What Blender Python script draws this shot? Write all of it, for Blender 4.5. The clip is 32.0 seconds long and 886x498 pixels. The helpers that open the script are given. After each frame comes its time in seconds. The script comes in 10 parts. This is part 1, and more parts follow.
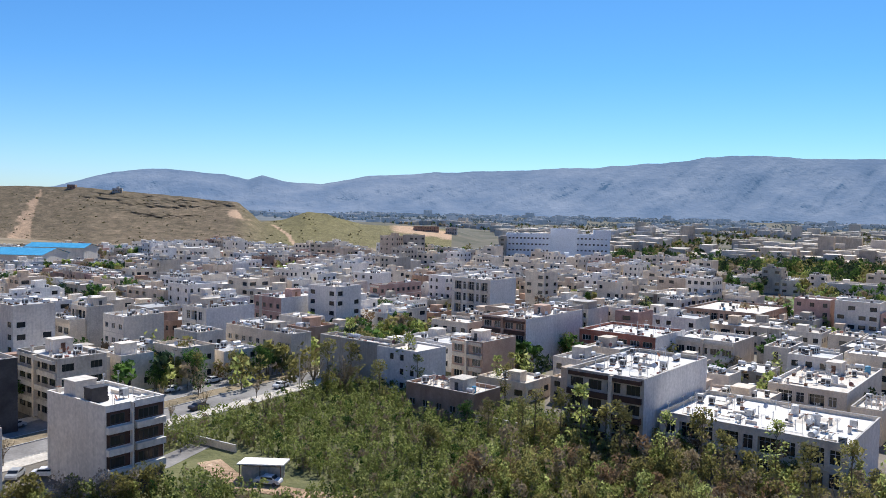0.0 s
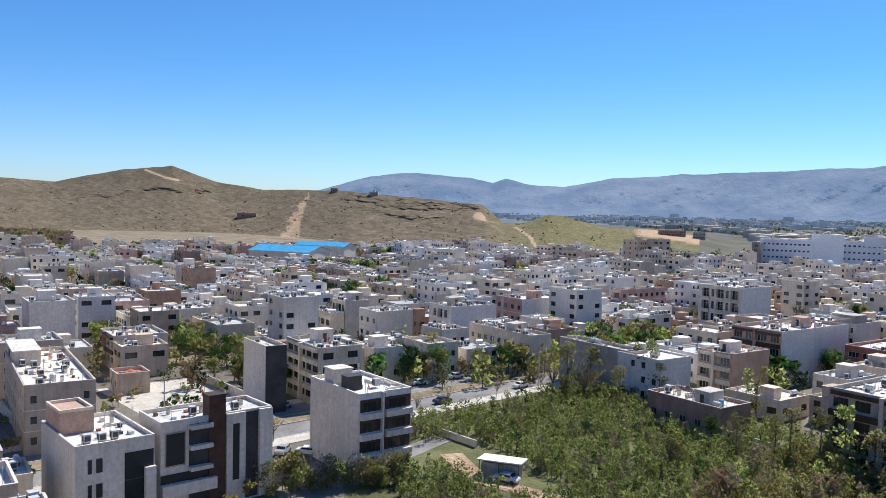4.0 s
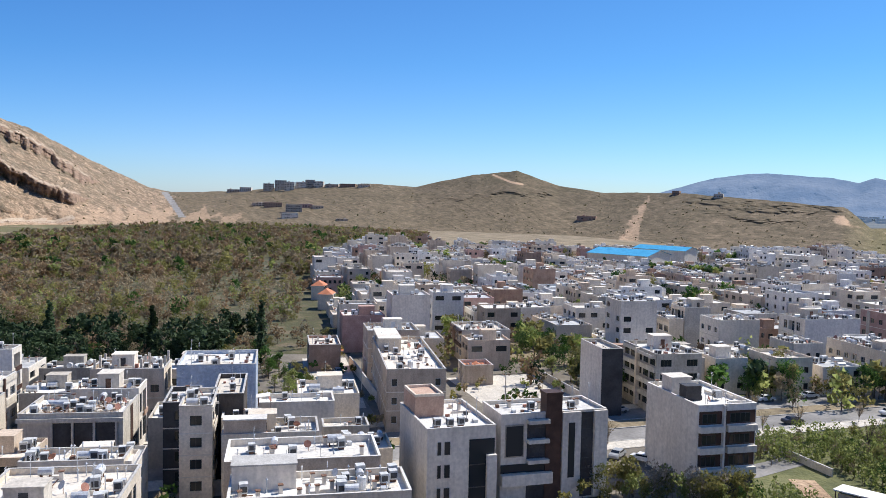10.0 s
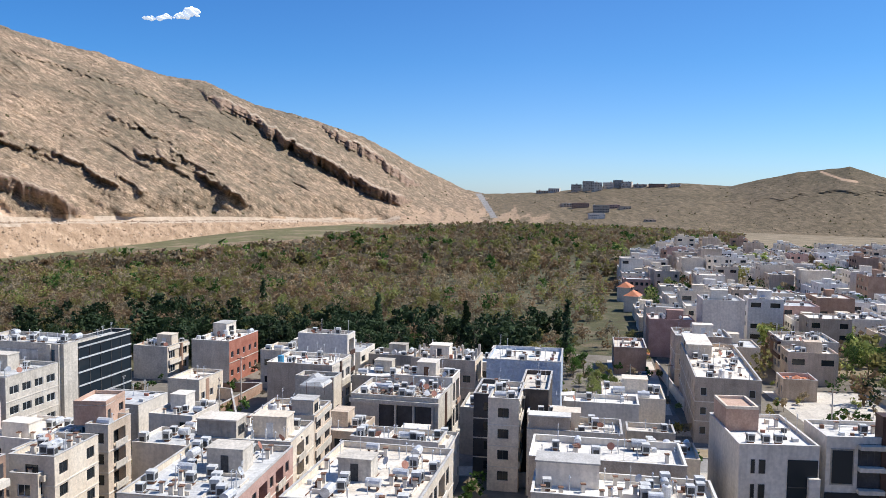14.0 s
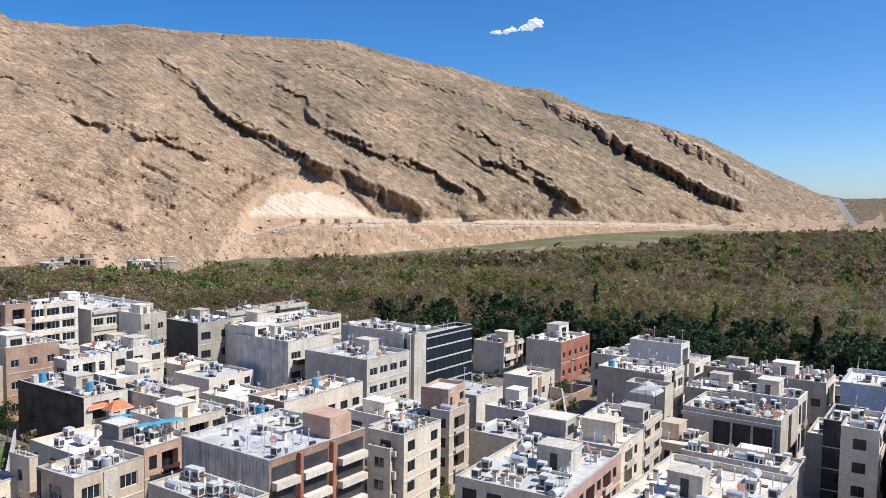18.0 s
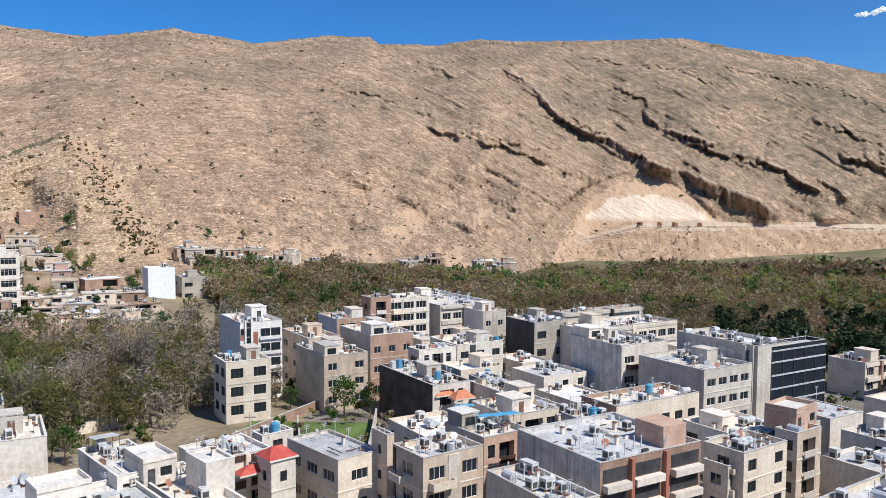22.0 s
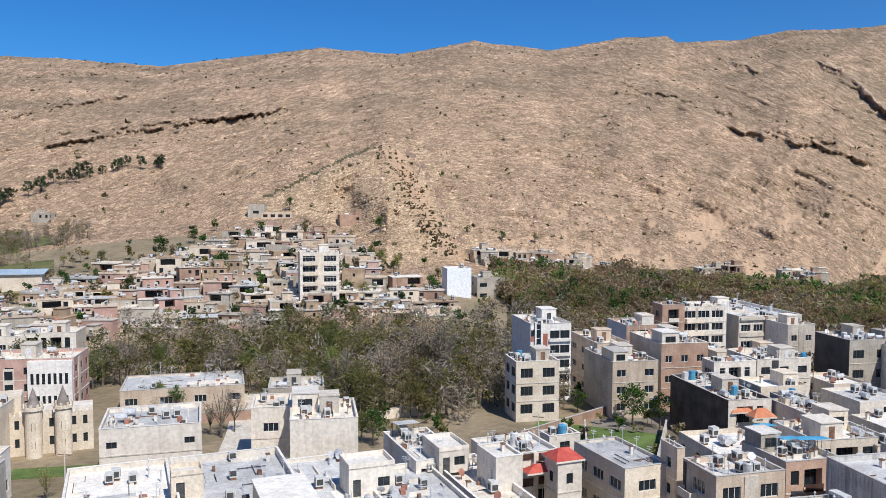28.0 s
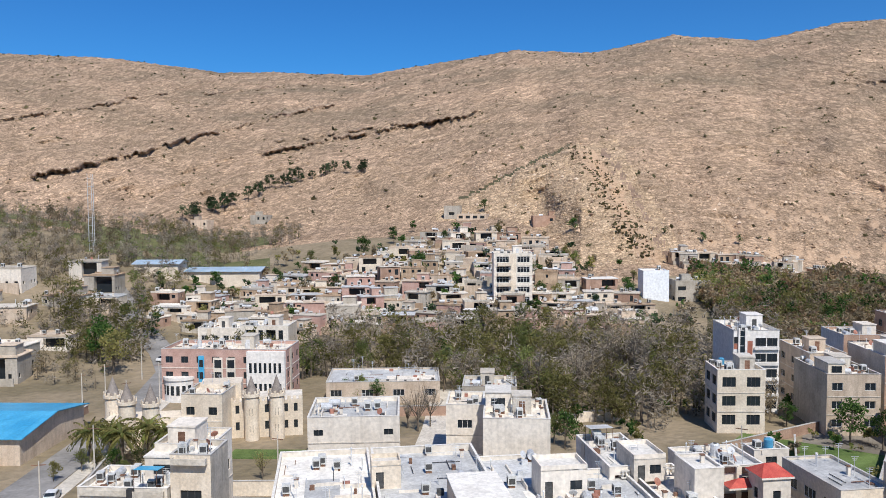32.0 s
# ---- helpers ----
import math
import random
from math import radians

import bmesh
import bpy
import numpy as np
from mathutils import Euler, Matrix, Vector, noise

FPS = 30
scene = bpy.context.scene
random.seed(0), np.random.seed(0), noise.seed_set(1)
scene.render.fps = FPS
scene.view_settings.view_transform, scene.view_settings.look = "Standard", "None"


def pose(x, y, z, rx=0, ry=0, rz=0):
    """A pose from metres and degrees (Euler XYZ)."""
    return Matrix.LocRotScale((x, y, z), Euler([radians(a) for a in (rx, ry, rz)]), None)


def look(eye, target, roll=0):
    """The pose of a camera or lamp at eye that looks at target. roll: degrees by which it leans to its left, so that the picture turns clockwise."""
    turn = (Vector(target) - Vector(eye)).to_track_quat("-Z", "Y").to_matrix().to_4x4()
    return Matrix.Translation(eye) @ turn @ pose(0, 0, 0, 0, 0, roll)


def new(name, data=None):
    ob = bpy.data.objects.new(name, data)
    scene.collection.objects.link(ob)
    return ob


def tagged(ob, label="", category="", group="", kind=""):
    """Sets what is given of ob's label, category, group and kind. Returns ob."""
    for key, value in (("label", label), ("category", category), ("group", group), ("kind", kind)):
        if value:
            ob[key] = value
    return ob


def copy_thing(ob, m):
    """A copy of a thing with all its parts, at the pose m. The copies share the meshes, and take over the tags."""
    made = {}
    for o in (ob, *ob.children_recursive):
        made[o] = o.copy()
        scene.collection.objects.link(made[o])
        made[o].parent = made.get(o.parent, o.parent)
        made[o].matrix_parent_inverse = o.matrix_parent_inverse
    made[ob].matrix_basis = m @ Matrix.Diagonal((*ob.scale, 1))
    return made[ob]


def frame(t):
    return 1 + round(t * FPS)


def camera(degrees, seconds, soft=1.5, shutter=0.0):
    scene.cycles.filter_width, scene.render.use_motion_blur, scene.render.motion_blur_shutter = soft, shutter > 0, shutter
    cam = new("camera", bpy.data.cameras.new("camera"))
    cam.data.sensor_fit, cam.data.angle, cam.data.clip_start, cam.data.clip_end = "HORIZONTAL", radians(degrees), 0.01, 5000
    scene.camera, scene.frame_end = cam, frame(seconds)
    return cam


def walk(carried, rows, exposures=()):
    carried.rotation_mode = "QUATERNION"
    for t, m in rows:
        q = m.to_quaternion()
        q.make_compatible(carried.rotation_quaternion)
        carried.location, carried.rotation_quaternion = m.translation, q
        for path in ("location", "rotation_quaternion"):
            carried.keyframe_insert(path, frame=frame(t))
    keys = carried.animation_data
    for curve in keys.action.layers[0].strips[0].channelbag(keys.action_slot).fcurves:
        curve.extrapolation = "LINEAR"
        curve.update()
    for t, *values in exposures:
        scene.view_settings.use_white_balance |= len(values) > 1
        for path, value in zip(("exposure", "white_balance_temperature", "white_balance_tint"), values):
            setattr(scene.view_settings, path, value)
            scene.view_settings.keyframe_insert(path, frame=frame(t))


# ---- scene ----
cam = camera(56.87, 32.0, soft=0.5)
EYE = 43.0
# seconds, bearing, tilt, lean: the camera hovers and turns
ROWS = [
    (0, 32.65, -2.99, -1.19),
    (0.5, 34.92, -2.97, -1.26),
    (1, 37.32, -3.01, -1.26),
    (1.5, 39.54, -3.04, -1.28),
    (2, 41.28, -3.07, -1.35),
    (2.5, 43.44, -3.10, -1.30),
    (3, 45.58, -3.11, -1.29),
    (3.5, 47.44, -3.13, -1.33),
    (5.5, 56.30, -3.30, -1.34),
    (6, 58.46, -3.34, -1.33),
    (6.5, 60.73, -3.35, -1.26),
    (7, 63.11, -3.37, -1.25),
    (7.5, 65.50, -3.39, -1.21),
    (8, 67.68, -3.42, -1.16),
    (8.5, 69.41, -3.39, -1.16),
    (9, 70.63, -3.43, -1.19),
    (9.5, 71.06, -3.44, -1.28),
    (10, 72.89, -3.47, -1.15),
    (10.5, 74.99, -3.51, -1.11),
    (11, 77.48, -3.57, -1.00),
    (11.5, 80.15, -3.64, -0.89),
    (12, 83.01, -3.68, -0.87),
    (12.5, 85.85, -3.75, -0.78),
    (13, 88.66, -3.77, -0.68),
    (13.5, 91.44, -3.79, -0.76),
    (14, 94.13, -3.78, -0.75),
    (14.5, 96.90, -3.80, -0.71),
    (15, 100.04, -3.82, -0.68),
    (15.5, 103.95, -3.78, -0.57),
    (17.5, 113.51, -3.78, -0.31),
    (18, 117.26, -3.80, -0.87),
    (18.5, 120.34, -3.83, -0.73),
    (19, 123.43, -3.83, -0.70),
    (19.5, 127.08, -3.86, -0.63),
    (20, 129.96, -3.86, -0.59),
    (20.5, 132.73, -3.86, -0.50),
    (21, 135.34, -3.86, -0.45),
    (21.5, 137.63, -3.84, -0.37),
    (22, 140.44, -3.83, -0.35),
    (22.5, 142.87, -3.83, -0.34),
    (23, 144.98, -3.81, -0.31),
    (23.5, 146.53, -3.80, -0.31),
    (24, 147.69, -3.80, -0.31),
    (24.5, 149.20, -3.80, -0.29),
    (25, 151.10, -3.79, -0.32),
    (25.5, 152.60, -3.77, -0.33),
    (27.5, 158.90, -3.64, -0.26),
    (28, 160.62, -3.64, -0.18),
    (28.5, 162.39, -3.62, -0.06),
    (29, 164.24, -3.61, 0.01),
    (29.5, 164.99, -3.59, 0.07),
    (30, 166.39, -3.60, 0.10),
    (30.5, 168.19, -3.57, 0.15),
    (31, 170.12, -3.58, 0.19),
    (31.5, 172.08, -3.59, 0.22),
    (32, 174.09, -3.55, 0.34),
]
walk(cam, [(t, pose(0, 0, EYE, 90 + pitch, roll, yaw)) for t, yaw, pitch, roll in ROWS], [(0, 0.19), (11, 0.23), (20, 0.09), (24, -0.01), (28, -0.06), (32, -0.07)])

# ---- light ----
SUN_BEARING, SUN_HEIGHT = 14.0, 52.0
world = bpy.data.worlds.new("sky")
scene.world = world
world.use_nodes = True
wn = world.node_tree.nodes
wn.clear()
sky = wn.new("ShaderNodeTexSky")
sky.sky_type = "NISHITA"
sky.sun_disc = False
sky.sun_elevation = radians(SUN_HEIGHT)
sky.sun_rotation = radians(-SUN_BEARING)
sky.altitude = 1600
sky.air_density, sky.dust_density, sky.ozone_density = 1.0, 0.9, 1.6
wbg = wn.new("ShaderNodeBackground")
wbg.inputs["Strength"].default_value = 0.099
wout = wn.new("ShaderNodeOutputWorld")
deep = wn.new("ShaderNodeHueSaturation")
deep.inputs["Saturation"].default_value = 1.15
world.node_tree.links.new(sky.outputs[0], deep.inputs["Color"])
cool = wn.new("ShaderNodeMix")
cool.data_type, cool.blend_type = "RGBA", "MULTIPLY"
cool.inputs[0].default_value = 1.0
sky_way = wn.new("ShaderNodeTexCoord")
sky_up = wn.new("ShaderNodeSeparateXYZ")
world.node_tree.links.new(sky_way.outputs["Generated"], sky_up.inputs[0])
sky_tint = wn.new("ShaderNodeValToRGB")
sky_tint.color_ramp.elements[0].position, sky_tint.color_ramp.elements[1].position = 0.0, 0.16
sky_tint.color_ramp.elements[0].color = (0.74, 0.87, 1.17, 1)
sky_tint.color_ramp.elements[1].color = (0.53, 0.84, 1.13, 1)
world.node_tree.links.new(sky_up.outputs[2], sky_tint.inputs[0])
world.node_tree.links.new(sky_tint.outputs[0], cool.inputs[7])
world.node_tree.links.new(deep.outputs[0], cool.inputs[6])
# deepest blue opposite the sun
sky_side = wn.new("ShaderNodeMapRange")
sky_side.inputs["From Min"].default_value, sky_side.inputs["From Max"].default_value = -1.0, 1.0
world.node_tree.links.new(sky_up.outputs[1], sky_side.inputs["Value"])
side_tint = wn.new("ShaderNodeValToRGB")
side_tint.color_ramp.elements[0].color = (0.50, 0.90, 1.08, 1)
side_tint.color_ramp.elements[1].color = (0.90, 1.05, 1.01, 1)
side_mid = side_tint.color_ramp.elements.new(0.52)
side_mid.color = (1.04, 1.09, 1.15, 1)
world.node_tree.links.new(sky_side.outputs["Result"], side_tint.inputs[0])
deeper = wn.new("ShaderNodeMix")
deeper.data_type, deeper.blend_type = "RGBA", "MULTIPLY"
deeper.inputs[0].default_value = 1.0
deeper.clamp_result = False
world.node_tree.links.new(cool.outputs[2], deeper.inputs[6])
world.node_tree.links.new(side_tint.outputs[0], deeper.inputs[7])
world.node_tree.links.new(deeper.outputs[2], wbg.inputs["Color"])
world.node_tree.links.new(wbg.outputs[0], wout.inputs[0])
sun_data = bpy.data.lights.new("sun", "SUN")
sun_data.energy, sun_data.angle, sun_data.color = 5.0, radians(0.5), (1.0, 0.96, 0.90)
sun = new("sun", sun_data)
sa, sh = radians(SUN_BEARING), radians(SUN_HEIGHT)
sun.matrix_world = look((-math.sin(sa) * math.cos(sh) * 300, math.cos(sa) * math.cos(sh) * 300, math.sin(sh) * 300), (0, 0, 0))

# ---- materials ----
def surface(name, low, high, scale=1.0, rough=0.85, bump=0.2, fine=8.0, metal=0.0, vary=0.0, third=None, spread=(0.35, 0.65), spec=0.3, streak=0.0):
    """A surface with two scales of variation in metres, fine relief, and a shift of tone from piece to piece."""
    m = bpy.data.materials.new(name)
    m.use_nodes = True
    nt = m.node_tree
    n, l = nt.nodes, nt.links
    b = n["Principled BSDF"]
    b.inputs["Roughness"].default_value = rough
    b.inputs["Metallic"].default_value = metal
    b.inputs["Specular IOR Level"].default_value = spec
    tc = n.new("ShaderNodeTexCoord")
    geo = n.new("ShaderNodeNewGeometry")
    big = n.new("ShaderNodeTexNoise")
    big.inputs["Scale"].default_value = 1.0 / scale
    big.inputs["Detail"].default_value = 5
    big.inputs["Roughness"].default_value = 0.6
    l.new(geo.outputs["Position"], big.inputs["Vector"])
    ramp = n.new("ShaderNodeValToRGB")
    ramp.color_ramp.elements[0].position, ramp.color_ramp.elements[1].position = spread
    ramp.color_ramp.elements[0].color = (*low, 1)
    ramp.color_ramp.elements[1].color = (*high, 1)
    if third:
        e = ramp.color_ramp.elements.new((spread[0] + spread[1]) / 2)
        e.color = (*third, 1)
    l.new(big.outputs["Fac"], ramp.inputs["Fac"])
    small = n.new("ShaderNodeTexNoise")
    small.inputs["Scale"].default_value = fine / scale
    small.inputs["Detail"].default_value = 4
    l.new(geo.outputs["Position"], small.inputs["Vector"])
    mul = n.new("ShaderNodeMix")
    mul.data_type, mul.blend_type = "RGBA", "MULTIPLY"
    mul.inputs[0].default_value = 0.5
    grey = n.new("ShaderNodeMapRange")
    grey.inputs["From Min"].default_value, grey.inputs["From Max"].default_value = 0.3, 0.7
    grey.inputs["To Min"].default_value, grey.inputs["To Max"].default_value = 0.65, 1.15
    l.new(small.outputs["Fac"], grey.inputs["Value"])
    l.new(ramp.outputs["Color"], mul.inputs[6])
    l.new(grey.outputs["Result"], mul.inputs[7])
    last = mul.outputs[2]
    if streak:
        # rain streaks that run down the wall
        mp = n.new("ShaderNodeMapping")
        mp.inputs["Scale"].default_value = (1.5, 1.5, 0.10)
        l.new(geo.outputs["Position"], mp.inputs["Vector"])
        st = n.new("ShaderNodeTexNoise")
        st.inputs["Scale"].default_value = 1.0
        st.inputs["Detail"].default_value = 4
        l.new(mp.outputs[0], st.inputs["Vector"])
        sm = n.new("ShaderNodeMapRange")
        sm.inputs["From Min"].default_value, sm.inputs["From Max"].default_value = 0.36, 0.52
        sm.inputs["To Min"].default_value, sm.inputs["To Max"].default_value = 1 - streak, 1.0
        l.new(st.outputs["Fac"], sm.inputs["Value"])
        wash = n.new("ShaderNodeMix")
        wash.data_type, wash.blend_type = "RGBA", "MULTIPLY"
        wash.inputs[0].default_value = 1.0
        l.new(last, wash.inputs[6])
        l.new(sm.outputs["Result"], wash.inputs[7])
        last = wash.outputs[2]
    if vary:
        info = n.new("ShaderNodeObjectInfo")
        hsv = n.new("ShaderNodeHueSaturation")
        mr = n.new("ShaderNodeMapRange")
        mr.inputs["To Min"].default_value, mr.inputs["To Max"].default_value = 1 - vary, 1 + vary
        l.new(info.outputs["Random"], mr.inputs["Value"])
        l.new(mr.outputs["Result"], hsv.inputs["Value"])
        l.new(last, hsv.inputs["Color"])
        last = hsv.outputs["Color"]
    l.new(last, b.inputs["Base Color"])
    if bump:
        bp = n.new("ShaderNodeBump")
        bp.inputs["Strength"].default_value = bump
        bp.inputs["Distance"].default_value = scale / fine
        l.new(small.outputs["Fac"], bp.inputs["Height"])
        l.new(bp.outputs["Normal"], b.inputs["Normal"])
    return m


def leafy(name, low, high, tip, vary=0.25, through_light=0.45):
    """Leaves and twigs: tone by clump and by tree, some light through them."""
    m = bpy.data.materials.new(name)
    m.use_nodes = True
    n, l = m.node_tree.nodes, m.node_tree.links
    b = n["Principled BSDF"]
    b.inputs["Roughness"].default_value = 0.7
    b.inputs["Specular IOR Level"].default_value = 0.15
    geo = n.new("ShaderNodeNewGeometry")
    ramp = n.new("ShaderNodeValToRGB")
    ramp.color_ramp.elements[0].color = (*low, 1)
    ramp.color_ramp.elements[1].color = (*tip, 1)
    e = ramp.color_ramp.elements.new(0.55)
    e.color = (*high, 1)
    l.new(geo.outputs["Random Per Island"], ramp.inputs["Fac"])
    info = n.new("ShaderNodeObjectInfo")
    mr = n.new("ShaderNodeMapRange")
    mr.inputs["To Min"].default_value, mr.inputs["To Max"].default_value = 1 - vary, 1 + vary
    l.new(info.outputs["Random"], mr.inputs["Value"])
    big = n.new("ShaderNodeTexNoise")
    big.inputs["Scale"].default_value = 0.03
    big.inputs["Detail"].default_value = 3
    l.new(geo.outputs["Position"], big.inputs["Vector"])
    m2 = n.new("ShaderNodeMapRange")
    m2.inputs["From Min"].default_value, m2.inputs["From Max"].default_value = 0.3, 0.7
    m2.inputs["To Min"].default_value, m2.inputs["To Max"].default_value = 0.7, 1.3
    l.new(big.outputs["Fac"], m2.inputs["Value"])
    mm = n.new("ShaderNodeMath")
    mm.operation = "MULTIPLY"
    l.new(mr.outputs["Result"], mm.inputs[0])
    l.new(m2.outputs["Result"], mm.inputs[1])
    hsv = n.new("ShaderNodeHueSaturation")
    l.new(mm.outputs[0], hsv.inputs["Value"])
    l.new(ramp.outputs["Color"], hsv.inputs["Color"])
    l.new(hsv.outputs["Color"], b.inputs["Base Color"])
    if through_light:
        tr = n.new("ShaderNodeBsdfTranslucent")
        l.new(hsv.outputs["Color"], tr.inputs["Color"])
        mx = n.new("ShaderNodeMixShader")
        mx.inputs[0].default_value = through_light
        l.new(b.outputs[0], mx.inputs[1])
        l.new(tr.outputs[0], mx.inputs[2])
        l.new(mx.outputs[0], n["Material Output"].inputs["Surface"])
    return m


def glassy(name, colour, rough=0.12):
    m = bpy.data.materials.new(name)
    m.use_nodes = True
    b = m.node_tree.nodes["Principled BSDF"]
    b.inputs["Base Color"].default_value = (*colour, 1)
    b.inputs["Roughness"].default_value = rough
    b.inputs["Specular IOR Level"].default_value = 0.6
    return m



def hillside(name, film, mid, rock, amount=0.5, joints=0.6):
    """Bedded rock: fine layers along the beds, a thin grey-green film of plants, grain and cracks."""
    m = bpy.data.materials.new(name)
    m.use_nodes = True
    n, l = m.node_tree.nodes, m.node_tree.links
    b = n["Principled BSDF"]
    b.inputs["Roughness"].default_value = 0.95
    b.inputs["Specular IOR Level"].default_value = 0.1
    uv = n.new("ShaderNodeUVMap")
    uv.uv_map = "beds"
    geo = n.new("ShaderNodeNewGeometry")

    def tex(src, sx, sy, detail, rough=0.6):
        mp = n.new("ShaderNodeMapping")
        mp.inputs["Scale"].default_value = (sx, sy, sx)
        l.new(src, mp.inputs["Vector"])
        t = n.new("ShaderNodeTexNoise")
        t.inputs["Scale"].default_value = 1.0
        t.inputs["Detail"].default_value = detail
        t.inputs["Roughness"].default_value = rough
        l.new(mp.outputs[0], t.inputs["Vector"])
        return t.outputs["Fac"]
    layers = tex(uv.outputs[0], 0.8, 8.0, 6, 0.66)
    broad = tex(geo.outputs["Position"], 0.012, 0.012, 5)
    grain = tex(geo.outputs["Position"], 0.22, 0.22, 5, 0.7)

    def mix(f, a, c, mode="MIX"):
        x = n.new("ShaderNodeMix")
        x.data_type, x.blend_type = "RGBA", mode
        for sock, val in ((x.inputs[0], f), (x.inputs[6], a), (x.inputs[7], c)):
            if hasattr(val, "links"):
                l.new(val, sock)
            else:
                sock.default_value = val if isinstance(val, float) else (*val, 1)
        return x.outputs[2]

    def ramp(v, lo, hi, a=0.0, c=1.0):
        r = n.new("ShaderNodeMapRange")
        r.inputs["From Min"].default_value, r.inputs["From Max"].default_value = lo, hi
        r.inputs["To Min"].default_value, r.inputs["To Max"].default_value = a, c
        l.new(v, r.inputs["Value"])
        return r.outputs["Result"]
    thin = tex(uv.outputs[0], 0.8, 8.0, 5, 0.62)
    split = n.new("ShaderNodeMath")
    split.operation = "SUBTRACT"
    split.inputs[1].default_value = 0.5
    l.new(thin, split.inputs[0])
    gap = n.new("ShaderNodeMath")
    gap.operation = "ABSOLUTE"
    l.new(split.outputs[0], gap.inputs[0])
    # plates of rock parted by open joints
    warp = n.new("ShaderNodeTexNoise")
    warp.inputs["Scale"].default_value = 1.3
    warp.inputs["Detail"].default_value = 4
    l.new(uv.outputs[0], warp.inputs["Vector"])
    wsum = n.new("ShaderNodeVectorMath")
    wsum.operation = "MULTIPLY_ADD"
    wsum.inputs[1].default_value = (0.9, 0.28, 0)
    l.new(warp.outputs["Color"], wsum.inputs[0])
    l.new(uv.outputs[0], wsum.inputs[2])
    vm = n.new("ShaderNodeMapping")
    vm.inputs["Scale"].default_value = (1.5, 5.5, 1)
    l.new(wsum.outputs[0], vm.inputs["Vector"])
    vor = n.new("ShaderNodeTexVoronoi")
    vor.feature = "DISTANCE_TO_EDGE"
    vor.inputs["Scale"].default_value = 1.0
    vor.inputs["Detail"].default_value = 1.5
    l.new(vm.outputs[0], vor.inputs["Vector"])
    cells = tex(geo.outputs["Position"], 0.075, 0.11, 5, 0.65)
    long_ = tex(uv.outputs[0], 0.22, 13.0, 5, 0.7)
    c00 = mix(ramp(layers, 0.34, 0.66), mid, rock)
    c0 = mix(0.5, c00, ramp(long_, 0.36, 0.60, 0.62, 1.14), "MULTIPLY")
    c1 = mix(ramp(gap.outputs[0], 0.0, 0.022, 0.55, 0.0), c0, tuple(v * 0.42 for v in mid))
    sep = n.new("ShaderNodeSeparateXYZ")
    l.new(geo.outputs["Position"], sep.inputs[0])
    thick = n.new("ShaderNodeMath")
    thick.operation = "MULTIPLY"
    l.new(ramp(broad, 0.5 - 0.25 * amount, 0.66, 0.85, 0.0), thick.inputs[0])
    l.new(ramp(sep.outputs[2], 25.0, 130.0, 0.35, 1.0), thick.inputs[1])
    span = n.new("ShaderNodeSeparateXYZ")
    l.new(uv.outputs[0], span.inputs[0])
    green = n.new("ShaderNodeMath")
    green.operation = "MULTIPLY_ADD"
    green.use_clamp = True
    # more film toward bearing 110: greyer plants, and grazing shade put into colour
    l.new(ramp(span.outputs[0], 142.0, 110.0, 0.0, 0.9), green.inputs[0])
    l.new(ramp(cells, 0.30, 0.62, 1.0, 0.15), green.inputs[1])
    l.new(thick.outputs[0], green.inputs[2])
    c15 = mix(ramp(vor.outputs["Distance"], 0.0, 0.05, joints, 0.0), c1, tuple(v * 0.4 for v in mid))
    patch = tex(geo.outputs["Position"], 0.035, 0.05, 4, 0.6)
    c18 = mix(ramp(patch, 0.52, 0.68, 0.0, 0.5), c15, tuple(min(1.0, v * 1.08) for v in rock))
    c2 = mix(green.outputs[0], c18, film)
    meadow = mix(ramp(span.outputs[0], 47.0, 43.5, 0.0, 0.7), c2, (0.215, 0.20, 0.085))
    # broken blocks: each one its own tone, parted by thin cracks
    fm = n.new("ShaderNodeMapping")
    fm.inputs["Scale"].default_value = (4.2, 10.5, 1)
    l.new(wsum.outputs[0], fm.inputs["Vector"])
    blocks = []
    for feature in ("F1", "DISTANCE_TO_EDGE"):
        v = n.new("ShaderNodeTexVoronoi")
        v.feature = feature
        v.inputs["Scale"].default_value = 1.0
        l.new(fm.outputs[0], v.inputs["Vector"])
        blocks.append(v)
    tone = n.new("ShaderNodeSeparateXYZ")
    l.new(blocks[0].outputs["Color"], tone.inputs[0])
    c22 = mix(0.7 * min(1.0, joints + 0.2), meadow, ramp(tone.outputs[0], 0.0, 1.0, 0.55, 1.36), "MULTIPLY")
    c24 = mix(ramp(blocks[1].outputs["Distance"], 0.0, 0.12, 0.95 * joints, 0.0), c22, tuple(v * 0.36 for v in mid))
    c25 = mix(0.75, c24, ramp(cells, 0.32, 0.68, 0.78, 1.16), "MULTIPLY")
    speck = tex(geo.outputs["Position"], 0.95, 1.3, 3, 0.75)
    c28 = mix(0.85, c25, ramp(speck, 0.34, 0.66, 0.52, 1.36), "MULTIPLY")
    c3 = mix(0.8, c28, ramp(grain, 0.32, 0.68, 0.72, 1.2), "MULTIPLY")
    dug = n.new("ShaderNodeAttribute")
    dug.attribute_name = "earth"
    edge = n.new("ShaderNodeMath")
    edge.operation = "MULTIPLY"
    l.new(dug.outputs["Fac"], edge.inputs[0])
    l.new(ramp(grain, 0.25, 0.55, 0.6, 1.6), edge.inputs[1])
    c4 = mix(ramp(edge.outputs[0], 0.25, 0.75), c3, mix(ramp(speck, 0.3, 0.7), (0.40, 0.265, 0.165), (0.60, 0.43, 0.30)))
    fresh = n.new("ShaderNodeAttribute")
    fresh.attribute_name = "cut"
